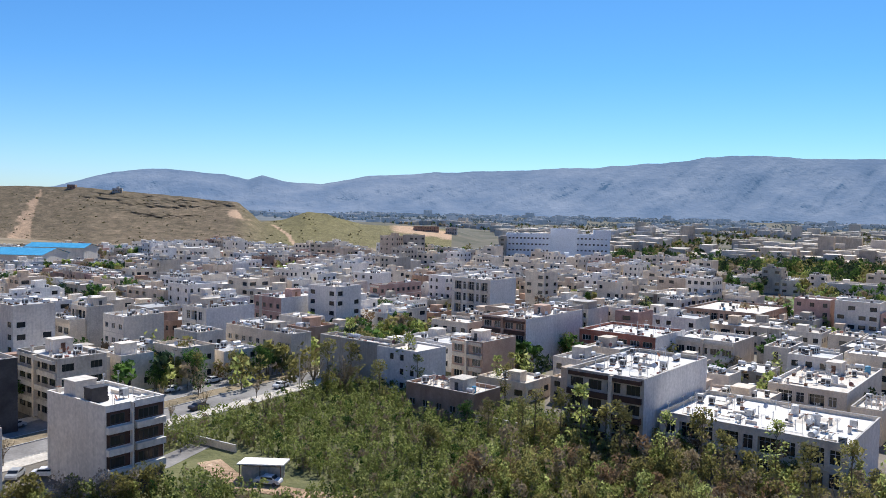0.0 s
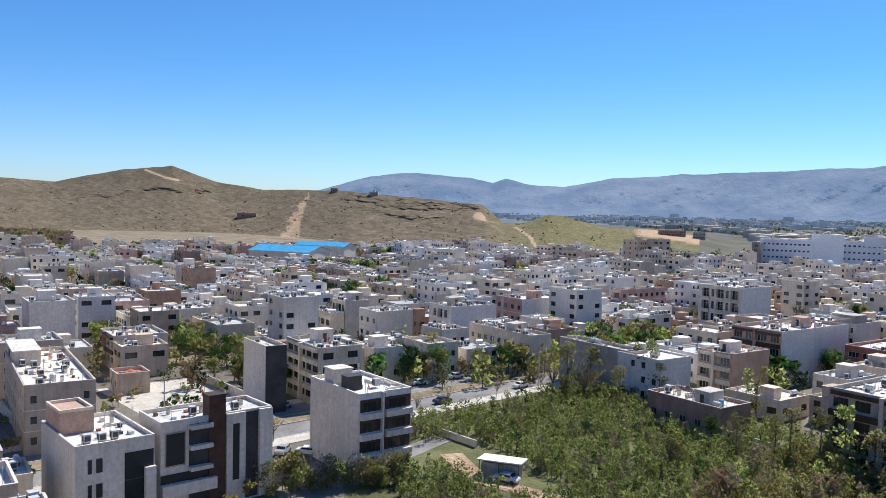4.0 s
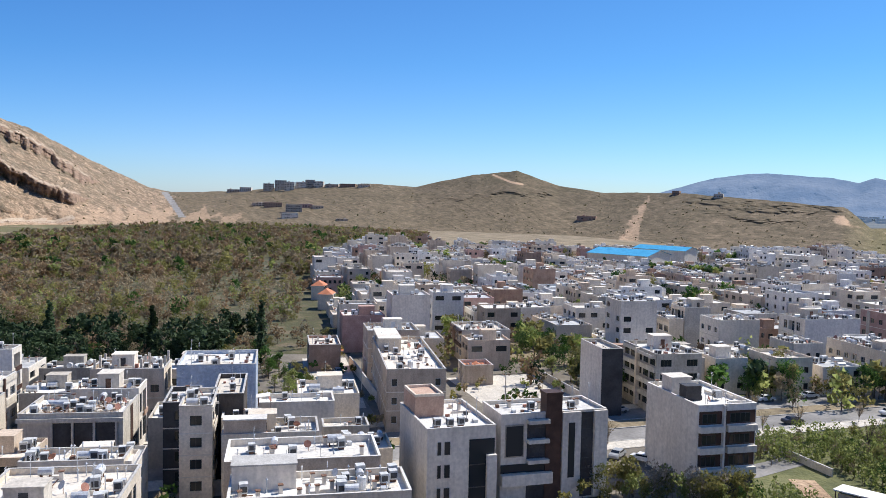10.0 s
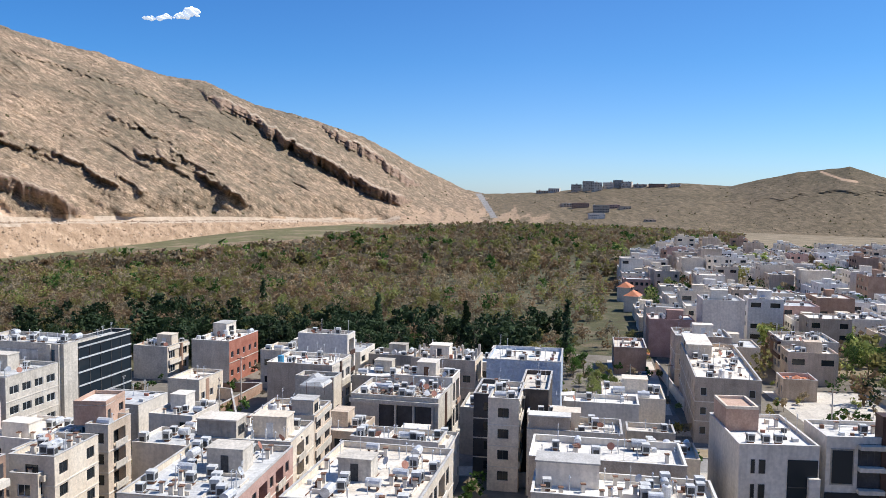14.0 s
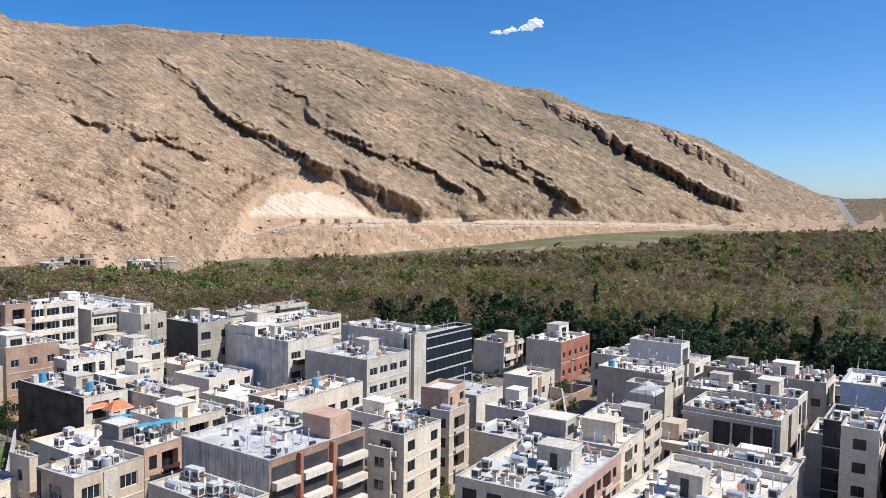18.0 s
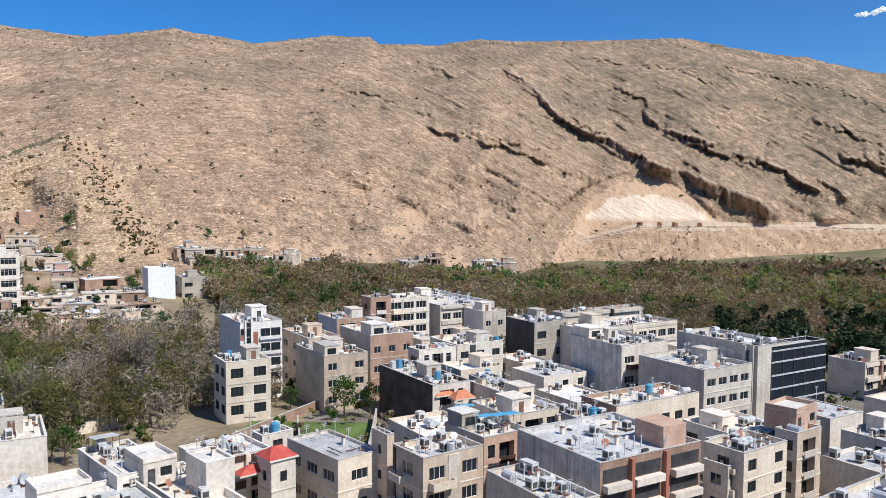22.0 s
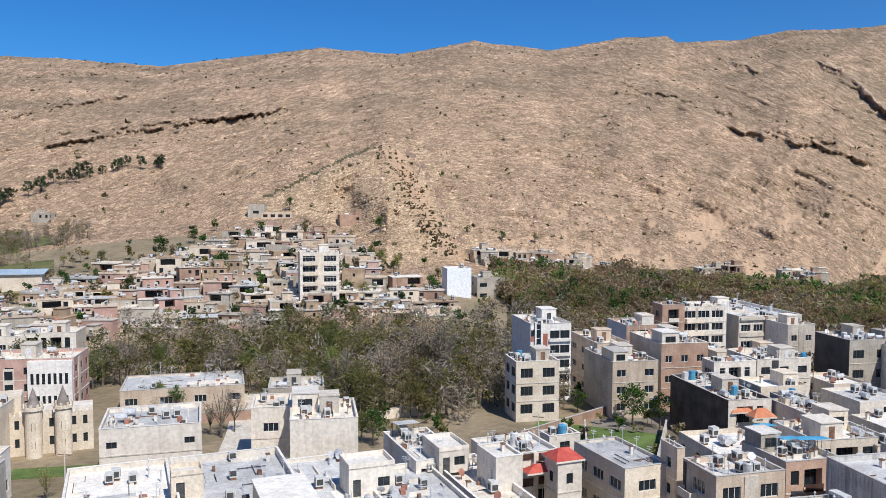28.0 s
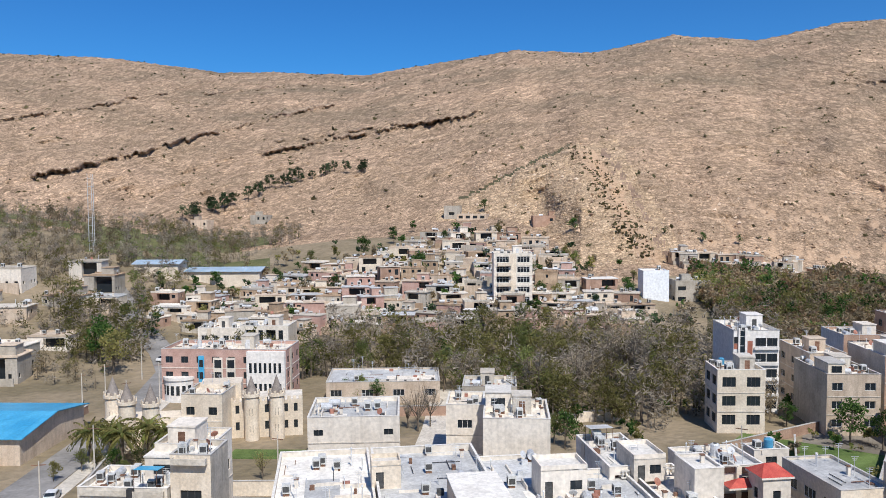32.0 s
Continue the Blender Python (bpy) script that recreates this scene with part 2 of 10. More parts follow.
    c5 = mix(ramp(fresh.outputs["Fac"], 0.15, 0.85), c4, mix(ramp(layers, 0.35, 0.65), (0.56, 0.42, 0.30), (0.80, 0.68, 0.55)))
    l.new(c5, b.inputs["Base Color"])
    bp = n.new("ShaderNodeBump")
    bp.inputs["Strength"].default_value = 0.4
    bp.inputs["Distance"].default_value = 1.5
    l.new(layers, bp.inputs["Height"])
    b2 = n.new("ShaderNodeBump")
    b2.inputs["Strength"].default_value = 0.5
    b2.inputs["Distance"].default_value = 1.4
    l.new(grain, b2.inputs["Height"])
    l.new(bp.outputs["Normal"], b2.inputs["Normal"])
    b3 = n.new("ShaderNodeBump")
    b3.inputs["Strength"].default_value = 0.55 * joints
    b3.inputs["Distance"].default_value = 1.5
    l.new(ramp(vor.outputs["Distance"], 0.0, 0.12), b3.inputs["Height"])
    l.new(b2.outputs["Normal"], b3.inputs["Normal"])
    l.new(b3.outputs["Normal"], b.inputs["Normal"])
    return m



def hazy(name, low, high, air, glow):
    """A far surface with bright hazy air put into its bluish colour and a faint glow."""
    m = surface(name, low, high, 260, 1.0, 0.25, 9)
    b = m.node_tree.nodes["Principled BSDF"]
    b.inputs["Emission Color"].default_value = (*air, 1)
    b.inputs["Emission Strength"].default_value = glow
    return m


M = {}
M["hill"] = hillside("bedded_limestone", (0.205, 0.167, 0.116), (0.455, 0.315, 0.208), (0.665, 0.47, 0.325), 0.8)
M["lowhill"] = hillside("scrubby_low_hill", (0.15, 0.124, 0.08), (0.195, 0.15, 0.10), (0.325, 0.245, 0.165), 0.8, 0.14)
# brown cliff rock, its colour darkened for the shade under ledges
M["cliff"] = surface("shade_darkened_cliff_rock", (0.19, 0.13, 0.095), (0.38, 0.26, 0.18), 6, 0.95, 0.8, 8)
M["ochre"] = surface("ochre_earth", (0.34, 0.23, 0.145), (0.56, 0.40, 0.27), 9, 0.95, 0.9, 6, third=(0.41, 0.28, 0.18))
M["spur"] = hillside("ochre_spur_rock", (0.44, 0.315, 0.20), (0.56, 0.395, 0.25), (0.78, 0.585, 0.405), 0.15, 0.7)
M["soil"] = surface("valley_soil", (0.19, 0.155, 0.095), (0.33, 0.26, 0.175), 20, 0.95, 0.4, 12)
M["litter"] = surface("woodland_litter", (0.085, 0.072, 0.043), (0.165, 0.132, 0.083), 8, 0.95, 0.4, 10, third=(0.085, 0.085, 0.04))
M["grass"] = surface("spring_grass", (0.085, 0.092, 0.038), (0.19, 0.185, 0.085), 9, 0.95, 0.5, 12, third=(0.13, 0.135, 0.055))
M["lawn"] = surface("bright_spring_lawn", (0.065, 0.115, 0.03), (0.15, 0.215, 0.065), 5, 0.95, 0.5, 12, third=(0.11, 0.16, 0.045))
M["plain"] = surface("far_plain", (0.07, 0.075, 0.05), (0.17, 0.15, 0.11), 60, 0.95, 0.0, 10)
M["town"] = surface("dusty_town_ground", (0.14, 0.122, 0.098), (0.24, 0.212, 0.175), 12, 0.95, 0.2, 10)
M["asphalt"] = surface("grey_asphalt", (0.19, 0.18, 0.17), (0.32, 0.305, 0.29), 9, 0.9, 0.15, 14)
M["concrete"] = surface("pale_concrete", (0.53, 0.48, 0.41), (0.67, 0.615, 0.535), 3, 0.9, 0.2, 8, streak=0.13)
M["kerb"] = surface("kerb_stone", (0.40, 0.38, 0.35), (0.55, 0.53, 0.5), 2, 0.9, 0.1, 8)
# far plain, trees and walls with haze put into colour and glow
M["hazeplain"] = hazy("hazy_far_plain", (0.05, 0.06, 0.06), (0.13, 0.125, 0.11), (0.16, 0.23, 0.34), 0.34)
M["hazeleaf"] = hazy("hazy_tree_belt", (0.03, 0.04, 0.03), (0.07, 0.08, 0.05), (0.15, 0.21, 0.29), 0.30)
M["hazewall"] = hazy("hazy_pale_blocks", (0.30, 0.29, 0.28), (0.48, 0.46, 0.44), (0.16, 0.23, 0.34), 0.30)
M["field"] = surface("sparse_green_field", (0.15, 0.125, 0.07), (0.29, 0.215, 0.14), 30, 0.95, 0.4, 9, third=(0.15, 0.145, 0.065))
M["track"] = surface("packed_earth_road", (0.42, 0.325, 0.235), (0.54, 0.43, 0.325), 6, 0.95, 0.3, 8)
# range tinted blue and made to glow, in place of haze
M["farmount"] = hazy("haze_tinted_far_mountain", (0.04, 0.055, 0.095), (0.135, 0.14, 0.165), (0.15, 0.275, 0.47), 0.48)
# walls
M["white"] = surface("white_render", (0.70, 0.63, 0.54), (0.80, 0.735, 0.645), 5, 0.85, 0.1, 9, vary=0.11, streak=0.10)
M["chalk"] = surface("chalk_white_plaster", (0.74, 0.705, 0.66), (0.84, 0.805, 0.76), 5, 0.8, 0.08, 9, vary=0.06, streak=0.08)
M["clinic"] = surface("bright_white_panels", (0.82, 0.85, 0.88), (0.90, 0.925, 0.95), 6, 0.6, 0.05, 9)
M["cream"] = surface("cream_stone", (0.66, 0.56, 0.44), (0.79, 0.695, 0.57), 3, 0.85, 0.15, 9, vary=0.1, streak=0.08)
M["grey"] = surface("grey_cement", (0.42, 0.375, 0.31), (0.57, 0.515, 0.44), 4, 0.9, 0.2, 9, vary=0.18, streak=0.14)
M["tan"] = surface("tan_brick", (0.52, 0.41, 0.31), (0.68, 0.56, 0.44), 2.5, 0.9, 0.25, 12, vary=0.14, streak=0.14)
M["brick"] = surface("brown_brick", (0.33, 0.21, 0.15), (0.47, 0.32, 0.24), 2.5, 0.9, 0.3, 12, vary=0.16, streak=0.1)
M["brown"] = surface("mud_brown_plaster", (0.36, 0.255, 0.17), (0.52, 0.39, 0.275), 2.5, 0.95, 0.3, 10, vary=0.22, streak=0.15)
M["red"] = surface("red_brick", (0.33, 0.12, 0.08), (0.46, 0.20, 0.14), 2.5, 0.9, 0.2, 12)
M["pink"] = surface("dusty_pink_brick", (0.45, 0.28, 0.23), (0.58, 0.39, 0.33), 2.5, 0.9, 0.2, 12)
# real cladding, and dark sheets that stand in for shade in openings
M["dark"] = surface("charcoal_cladding_and_shade", (0.035, 0.035, 0.04), (0.07, 0.07, 0.075), 3, 0.6, 0.1, 9)
M["wood"] = surface("dark_brown_wood_cladding", (0.055, 0.03, 0.024), (0.10, 0.055, 0.042), 1.5, 0.6, 0.2, 12)
M["peach"] = surface("peach_stone", (0.48, 0.31, 0.23), (0.60, 0.42, 0.32), 3, 0.85, 0.15, 10)
M["tarp"] = surface("blue_plastic_sheeting", (0.36, 0.43, 0.55), (0.60, 0.66, 0.74), 3, 0.5, 0.6, 6)
M["corr"] = surface("weathered_zinc_sheet", (0.50, 0.485, 0.46), (0.74, 0.72, 0.68), 2, 0.55, 0.2, 10, metal=0.1, streak=0.3)
M["blackwall"] = surface("bitumen_black_wall", (0.055, 0.045, 0.04), (0.12, 0.10, 0.085), 3, 0.9, 0.2, 9)
# roofs
M["rwhite"] = surface("white_roof_coating", (0.66, 0.625, 0.57), (0.82, 0.785, 0.725), 3.5, 0.8, 0.1, 8, vary=0.12)
M["rgrey"] = surface("aluminium_roof_felt", (0.42, 0.42, 0.415), (0.61, 0.61, 0.60), 3, 0.65, 0.12, 8, vary=0.12)
M["rtan"] = surface("dusty_roof", (0.60, 0.535, 0.45), (0.80, 0.735, 0.645), 3, 0.9, 0.12, 8, vary=0.12)
M["rblue"] = surface("sky_blue_sheet_roof", (0.05, 0.33, 0.58), (0.10, 0.45, 0.70), 4, 0.4, 0.1, 10)
M["palesheet"] = surface("pale_blue_sheet_roof", (0.34, 0.42, 0.50), (0.46, 0.55, 0.63), 4, 0.5, 0.1, 10)
M["rred"] = surface("red_tile_roof", (0.42, 0.06, 0.05), (0.55, 0.11, 0.08), 1.5, 0.7, 0.3, 10)
M["orange"] = surface("orange_tile", (0.50, 0.17, 0.08), (0.62, 0.26, 0.14), 1.5, 0.7, 0.3, 10)
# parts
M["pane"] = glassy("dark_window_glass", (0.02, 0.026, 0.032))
M["blueglass"] = glassy("blue_curtain_glass", (0.05, 0.09, 0.13), 0.05)
M["darkglass"] = glassy("dark_curtain_glass", (0.018, 0.027, 0.036), 0.12)
M["darkglass"].node_tree.nodes["Principled BSDF"].inputs["Specular IOR Level"].default_value = 0.3
M["frame"] = surface("white_window_frame", (0.55, 0.55, 0.55), (0.72, 0.72, 0.72), 1, 0.5, 0, 6)
M["metal"] = surface("galvanised_metal", (0.52, 0.53, 0.54), (0.74, 0.75, 0.76), 0.6, 0.5, 0.1, 8, metal=0.25, vary=0.15)
M["cooler"] = surface("faded_cooler_housing", (0.50, 0.50, 0.48), (0.70, 0.70, 0.68), 0.5, 0.6, 0.1, 8, vary=0.25)
M["rust"] = surface("rusty_metal", (0.14, 0.07, 0.045), (0.26, 0.15, 0.10), 0.5, 0.8, 0.2, 8, vary=0.3)
M["dish"] = surface("red_brown_dish_paint", (0.30, 0.13, 0.09), (0.45, 0.22, 0.16), 0.6, 0.6, 0.1, 8, vary=0.3)
M["tankblue"] = surface("blue_plastic_tank", (0.06, 0.25, 0.42), (0.10, 0.34, 0.52), 0.8, 0.4, 0, 6)
M["louvre"] = surface("dark_louvre", (0.05, 0.05, 0.05), (0.10, 0.10, 0.10), 0.4, 0.7, 0, 6)
M["bark"] = surface("tree_bark", (0.10, 0.08, 0.06), (0.20, 0.16, 0.12), 0.5, 0.95, 0.4, 8)
M["leaf_green"] = leafy("spring_green_leaves", (0.19, 0.22, 0.07), (0.29, 0.33, 0.11), (0.42, 0.44, 0.17), 0.25, 0.7)
M["leaf_fresh"] = leafy("fresh_green_leaves", (0.15, 0.195, 0.05), (0.26, 0.31, 0.085), (0.41, 0.43, 0.16), 0.25, 0.6)
M["leaf_deep"] = leafy("deep_green_leaves", (0.03, 0.07, 0.018), (0.065, 0.125, 0.03), (0.12, 0.20, 0.05))
M["leaf_pine"] = leafy("pine_needles", (0.022, 0.04, 0.02), (0.042, 0.072, 0.032), (0.075, 0.11, 0.045), 0.25, 0.2)
M["leaf_olive"] = leafy("olive_new_leaves", (0.17, 0.16, 0.057), (0.245, 0.228, 0.082), (0.34, 0.31, 0.115), 0.25, 0.55)
M["twig"] = leafy("bare_twigs", (0.25, 0.20, 0.125), (0.30, 0.24, 0.152), (0.355, 0.29, 0.19), 0.2, 0.4)
M["twig_red"] = leafy("brown_buds", (0.225, 0.15, 0.085), (0.272, 0.186, 0.107), (0.32, 0.225, 0.135), 0.2, 0.4)
M["twig_pale"] = leafy("pale_grey_twigs", (0.30, 0.255, 0.195), (0.42, 0.36, 0.28), (0.56, 0.49, 0.395), 0.2, 0.4)
M["rubble"] = leafy("rubble_rock", (0.34, 0.235, 0.155), (0.50, 0.36, 0.25), (0.68, 0.54, 0.41), 0.1, 0.0)
M["bush"] = leafy("scrub_bush", (0.075, 0.07, 0.035), (0.12, 0.11, 0.055), (0.18, 0.155, 0.08))

# ---- terrain ----
def vnoise(x, y, seed=0):
    """Smooth value noise, 0 to 1, on arrays."""
    xi, yi = np.floor(x), np.floor(y)
    fx, fy = x - xi, y - yi
    fx, fy = fx * fx * (3 - 2 * fx), fy * fy * (3 - 2 * fy)

    def h(a, b):
        v = np.sin(a * 127.1 + b * 311.7 + seed * 74.7) * 43758.5453
        return v - np.floor(v)
    return (h(xi, yi) * (1 - fx) + h(xi + 1, yi) * fx) * (1 - fy) + (h(xi, yi + 1) * (1 - fx) + h(xi + 1, yi + 1) * fx) * fy


def fbm(x, y, octaves=4, seed=0):
    out, amp, tot = 0.0, 1.0, 0.0
    for k in range(octaves):
        out = out + amp * vnoise(x * 2 ** k, y * 2 ** k, seed + k)
        tot += amp
        amp *= 0.5
    return out / tot


def smooth(a, b, x):
    t = np.clip((x - a) / (b - a), 0, 1)
    return t * t * (3 - 2 * t)


# The foot of the slopes by bearing, fitted to the camera's view: distance and level
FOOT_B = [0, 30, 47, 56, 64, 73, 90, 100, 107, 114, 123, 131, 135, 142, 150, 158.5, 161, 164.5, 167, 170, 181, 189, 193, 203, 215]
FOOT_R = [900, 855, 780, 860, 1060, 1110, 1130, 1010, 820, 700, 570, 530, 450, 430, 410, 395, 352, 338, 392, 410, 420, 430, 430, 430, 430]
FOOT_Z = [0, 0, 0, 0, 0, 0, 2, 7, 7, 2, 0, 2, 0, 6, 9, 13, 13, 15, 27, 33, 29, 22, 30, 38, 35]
# The skyline by bearing, fitted to the camera's view: slope of the sight line in degrees
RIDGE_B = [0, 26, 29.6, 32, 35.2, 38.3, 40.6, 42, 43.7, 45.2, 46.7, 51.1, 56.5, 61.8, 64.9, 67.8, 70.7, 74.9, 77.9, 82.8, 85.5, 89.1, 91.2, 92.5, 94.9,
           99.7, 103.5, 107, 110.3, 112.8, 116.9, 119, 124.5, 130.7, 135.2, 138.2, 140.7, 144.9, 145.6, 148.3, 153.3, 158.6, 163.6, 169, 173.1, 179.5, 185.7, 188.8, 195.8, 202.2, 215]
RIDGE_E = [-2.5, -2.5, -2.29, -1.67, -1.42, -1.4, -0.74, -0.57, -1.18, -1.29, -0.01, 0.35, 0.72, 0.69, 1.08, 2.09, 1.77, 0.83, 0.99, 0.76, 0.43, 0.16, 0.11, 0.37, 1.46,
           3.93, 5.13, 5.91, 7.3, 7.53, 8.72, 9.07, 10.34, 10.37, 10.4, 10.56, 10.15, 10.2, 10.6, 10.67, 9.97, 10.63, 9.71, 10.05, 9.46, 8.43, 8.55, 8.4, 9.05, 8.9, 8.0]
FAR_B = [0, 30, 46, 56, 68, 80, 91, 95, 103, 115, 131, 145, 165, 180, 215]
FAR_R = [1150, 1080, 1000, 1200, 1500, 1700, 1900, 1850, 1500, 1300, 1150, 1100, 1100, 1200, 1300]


def foot(b):
    return np.interp(b, FOOT_B, FOOT_R), np.interp(b, FOOT_B, FOOT_Z)


def level(x, y):
    """The ground's height in the valley, inside the foot of the slopes."""
    b = math.degrees(math.atan2(-x, y)) % 360
    r = math.hypot(x, y)
    if b > 215:
        return 0.0
    rf, zf = foot(b)
    t = min(max((r - 200) / (rf - 200), 0), 1)
    return float(zf * t * t * (3 - 2 * t)) if zf > 0 else 0.0


LEDGES = []


def ledge(height, depth, *places):
    """A rock step along a bed, laid to fit the camera's view: height in degrees, depth in metres, then bearing and
    slope at its turns.
    """
    LEDGES.append((height, depth, places[0::2], places[1::2]))


ledge(0.75, 44, 136.7, 8.72, 134.5, 7.63, 132.8, 5.81, 130.7, 4.33, 128.7, 3.68, 126.0, 2.09, 124.4, 1.52)
ledge(1.15, 34, 124.8, 1.71, 122.0, 0.76, 120.0, -0.00, 117.5, -1.66)
ledge(0.45, 45, 127.2, 5.75, 125.2, 4.36, 121.7, 3.23, 118.1, 1.78, 115.0, -0.21)
ledge(0.55, 40, 129.1, 7.42, 126.8, 6.52, 126.2, 5.38)
ledge(0.98, 95, 111.1, 6.90, 108.8, 6.03, 107.3, 5.31, 105.3, 4.00, 103.8, 3.18, 101.8, 2.11, 99.4, 0.77, 97.4, 0.00, 96.0, -0.49)
ledge(0.8, 105, 103.4, 5.00, 101.8, 4.37, 99.8, 3.23, 98.3, 2.35, 96.7, 1.31, 95.3, 0.42)
ledge(0.35, 35, 116.6, 5.08, 113.1, 3.29, 110.1, 1.38, 106.8, -1.35)
ledge(0.25, 30, 141.7, 4.57, 138.2, 3.76, 135.3, 3.00, 129.9, 0.86)
ledge(0.35, 35, 141.8, 8.73, 140.7, 8.51, 139.5, 8.07)
ledge(0.22, 25, 140.7, 10.15, 138.2, 10.45, 135.2, 10.33)
ledge(0.3, 30, 115.1, 2.63, 112.9, 2.07, 109.5, 0.70, 107.5, -0.94)
ledge(0.3, 30, 117.0, 1.77, 115.2, 0.60, 113.6, -0.27)
ledge(0.36, 40, 202.4, 1.07, 198.6, 2.04, 193.2, 3.42)
ledge(0.30, 36, 193.2, 3.56, 187.7, 4.99, 181.2, 6.73)
ledge(0.24, 30, 202.3, 4.85, 199.2, 5.56, 192.0, 7.18, 188.7, 8.09)
ledge(0.24, 34, 192.5, 1.83, 185.1, 3.50, 177.4, 4.95, 171.5, 5.88)
ledge(0.2, 30, 190.6, 6.86, 181.2, 8.17, 174.2, 9.14)
ledge(0.2, 30, 185.8, 3.78, 179.0, 4.91, 174.3, 5.42)
ledge(0.15, 20, 75.8, -0.23, 72.2, 0.01, 68.4, 0.48, 64.9, 0.57)
ledge(0.2, 20, 56.7, 0.29, 54.7, 0.03, 51.5, -0.45, 46.7, -0.18)
ledge(0.15, 15, 56.6, 0.75, 53.2, 0.08, 50.0, -0.00, 46.7, -0.08)
ledge(0.15, 20, 122.9, 8.67, 114.7, 6.60, 110.5, 4.31)
ledge(0.15, 20, 115.0, 2.59, 112.7, 2.02, 110.8, 0.31)
ledge(0.12, 18, 132.2, 9.57, 124.5, 8.27, 120.9, 6.60)
ledge(0.12, 18, 148.5, 7.57, 144.2, 6.44, 140.8, 5.15)

ledge(0.45, 30, 114.8, 2.95, 113.0, 2.39, 111.1, 1.58, 109.6, 0.64, 108.2, -0.24, 106.8, -1.28)


def lesser_ledges(rng):
    """Broken thin steps that run beside the great ones."""
    for height, depth, bs, es in list(LEDGES):
        if height < 0.2 or height > 0.79 or min(bs) > 170:
            continue
        for k in range(4):
            off = rng.choice((-1, 1)) * rng.uniform(0.18, 0.75)
            b0, b1 = min(bs), max(bs)
            run = (b1 - b0) * rng.uniform(0.25, 0.6)
            c0 = rng.uniform(b0, b1 - run)
            order = np.argsort(bs)
            cs = np.linspace(c0, c0 + run, 4)
            ce = np.interp(cs, np.array(bs)[order], np.array(es)[order]) + off
            ledge(height * rng.uniform(0.15, 0.4), depth * rng.uniform(0.25, 0.5), *[float(v) for pair in zip(cs, ce) for v in pair])


lesser_ledges(random.Random(6))


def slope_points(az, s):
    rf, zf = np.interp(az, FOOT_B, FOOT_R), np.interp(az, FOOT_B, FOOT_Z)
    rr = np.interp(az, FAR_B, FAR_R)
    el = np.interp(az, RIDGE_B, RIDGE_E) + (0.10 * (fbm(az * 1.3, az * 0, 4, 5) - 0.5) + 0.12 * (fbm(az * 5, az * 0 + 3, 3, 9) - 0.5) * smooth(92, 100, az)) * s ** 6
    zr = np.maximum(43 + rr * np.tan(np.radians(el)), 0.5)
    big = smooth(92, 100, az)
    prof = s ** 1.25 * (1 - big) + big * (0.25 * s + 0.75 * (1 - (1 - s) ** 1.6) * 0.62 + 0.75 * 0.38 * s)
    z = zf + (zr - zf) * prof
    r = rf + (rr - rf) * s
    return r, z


LEAN_B = np.arange(40, 231)
LEAN = np.convolve(np.interp(np.arange(28, 243), [60, 92, 145, 160, 215], [-1, 12, 41, 43.5, 27.5]), np.hanning(27)[1:-1] / np.hanning(27).sum(), "valid")


def bed_of(az, el):
    """The bed that crops out: beds fall to one side on the west slope and to the other on the east."""
    lean = np.interp(az, LEAN_B, LEAN)
    return el - lean + 0.5 * (fbm(az * 0.5, el * 0.5, 3, 21) - 0.5)


def terrace(bed, thick, seed):
    """Saw-tooth relief of one set of beds: a steep riser, then a tread that draws back."""
    k = bed / thick + 0.6 * fbm(bed * 0.7, bed * 0 + seed, 2, seed)
    f = k - np.floor(k)
    return np.where(f < 0.22, 0.5 - f / 0.22, -0.5 + (f - 0.22) / 0.78), f


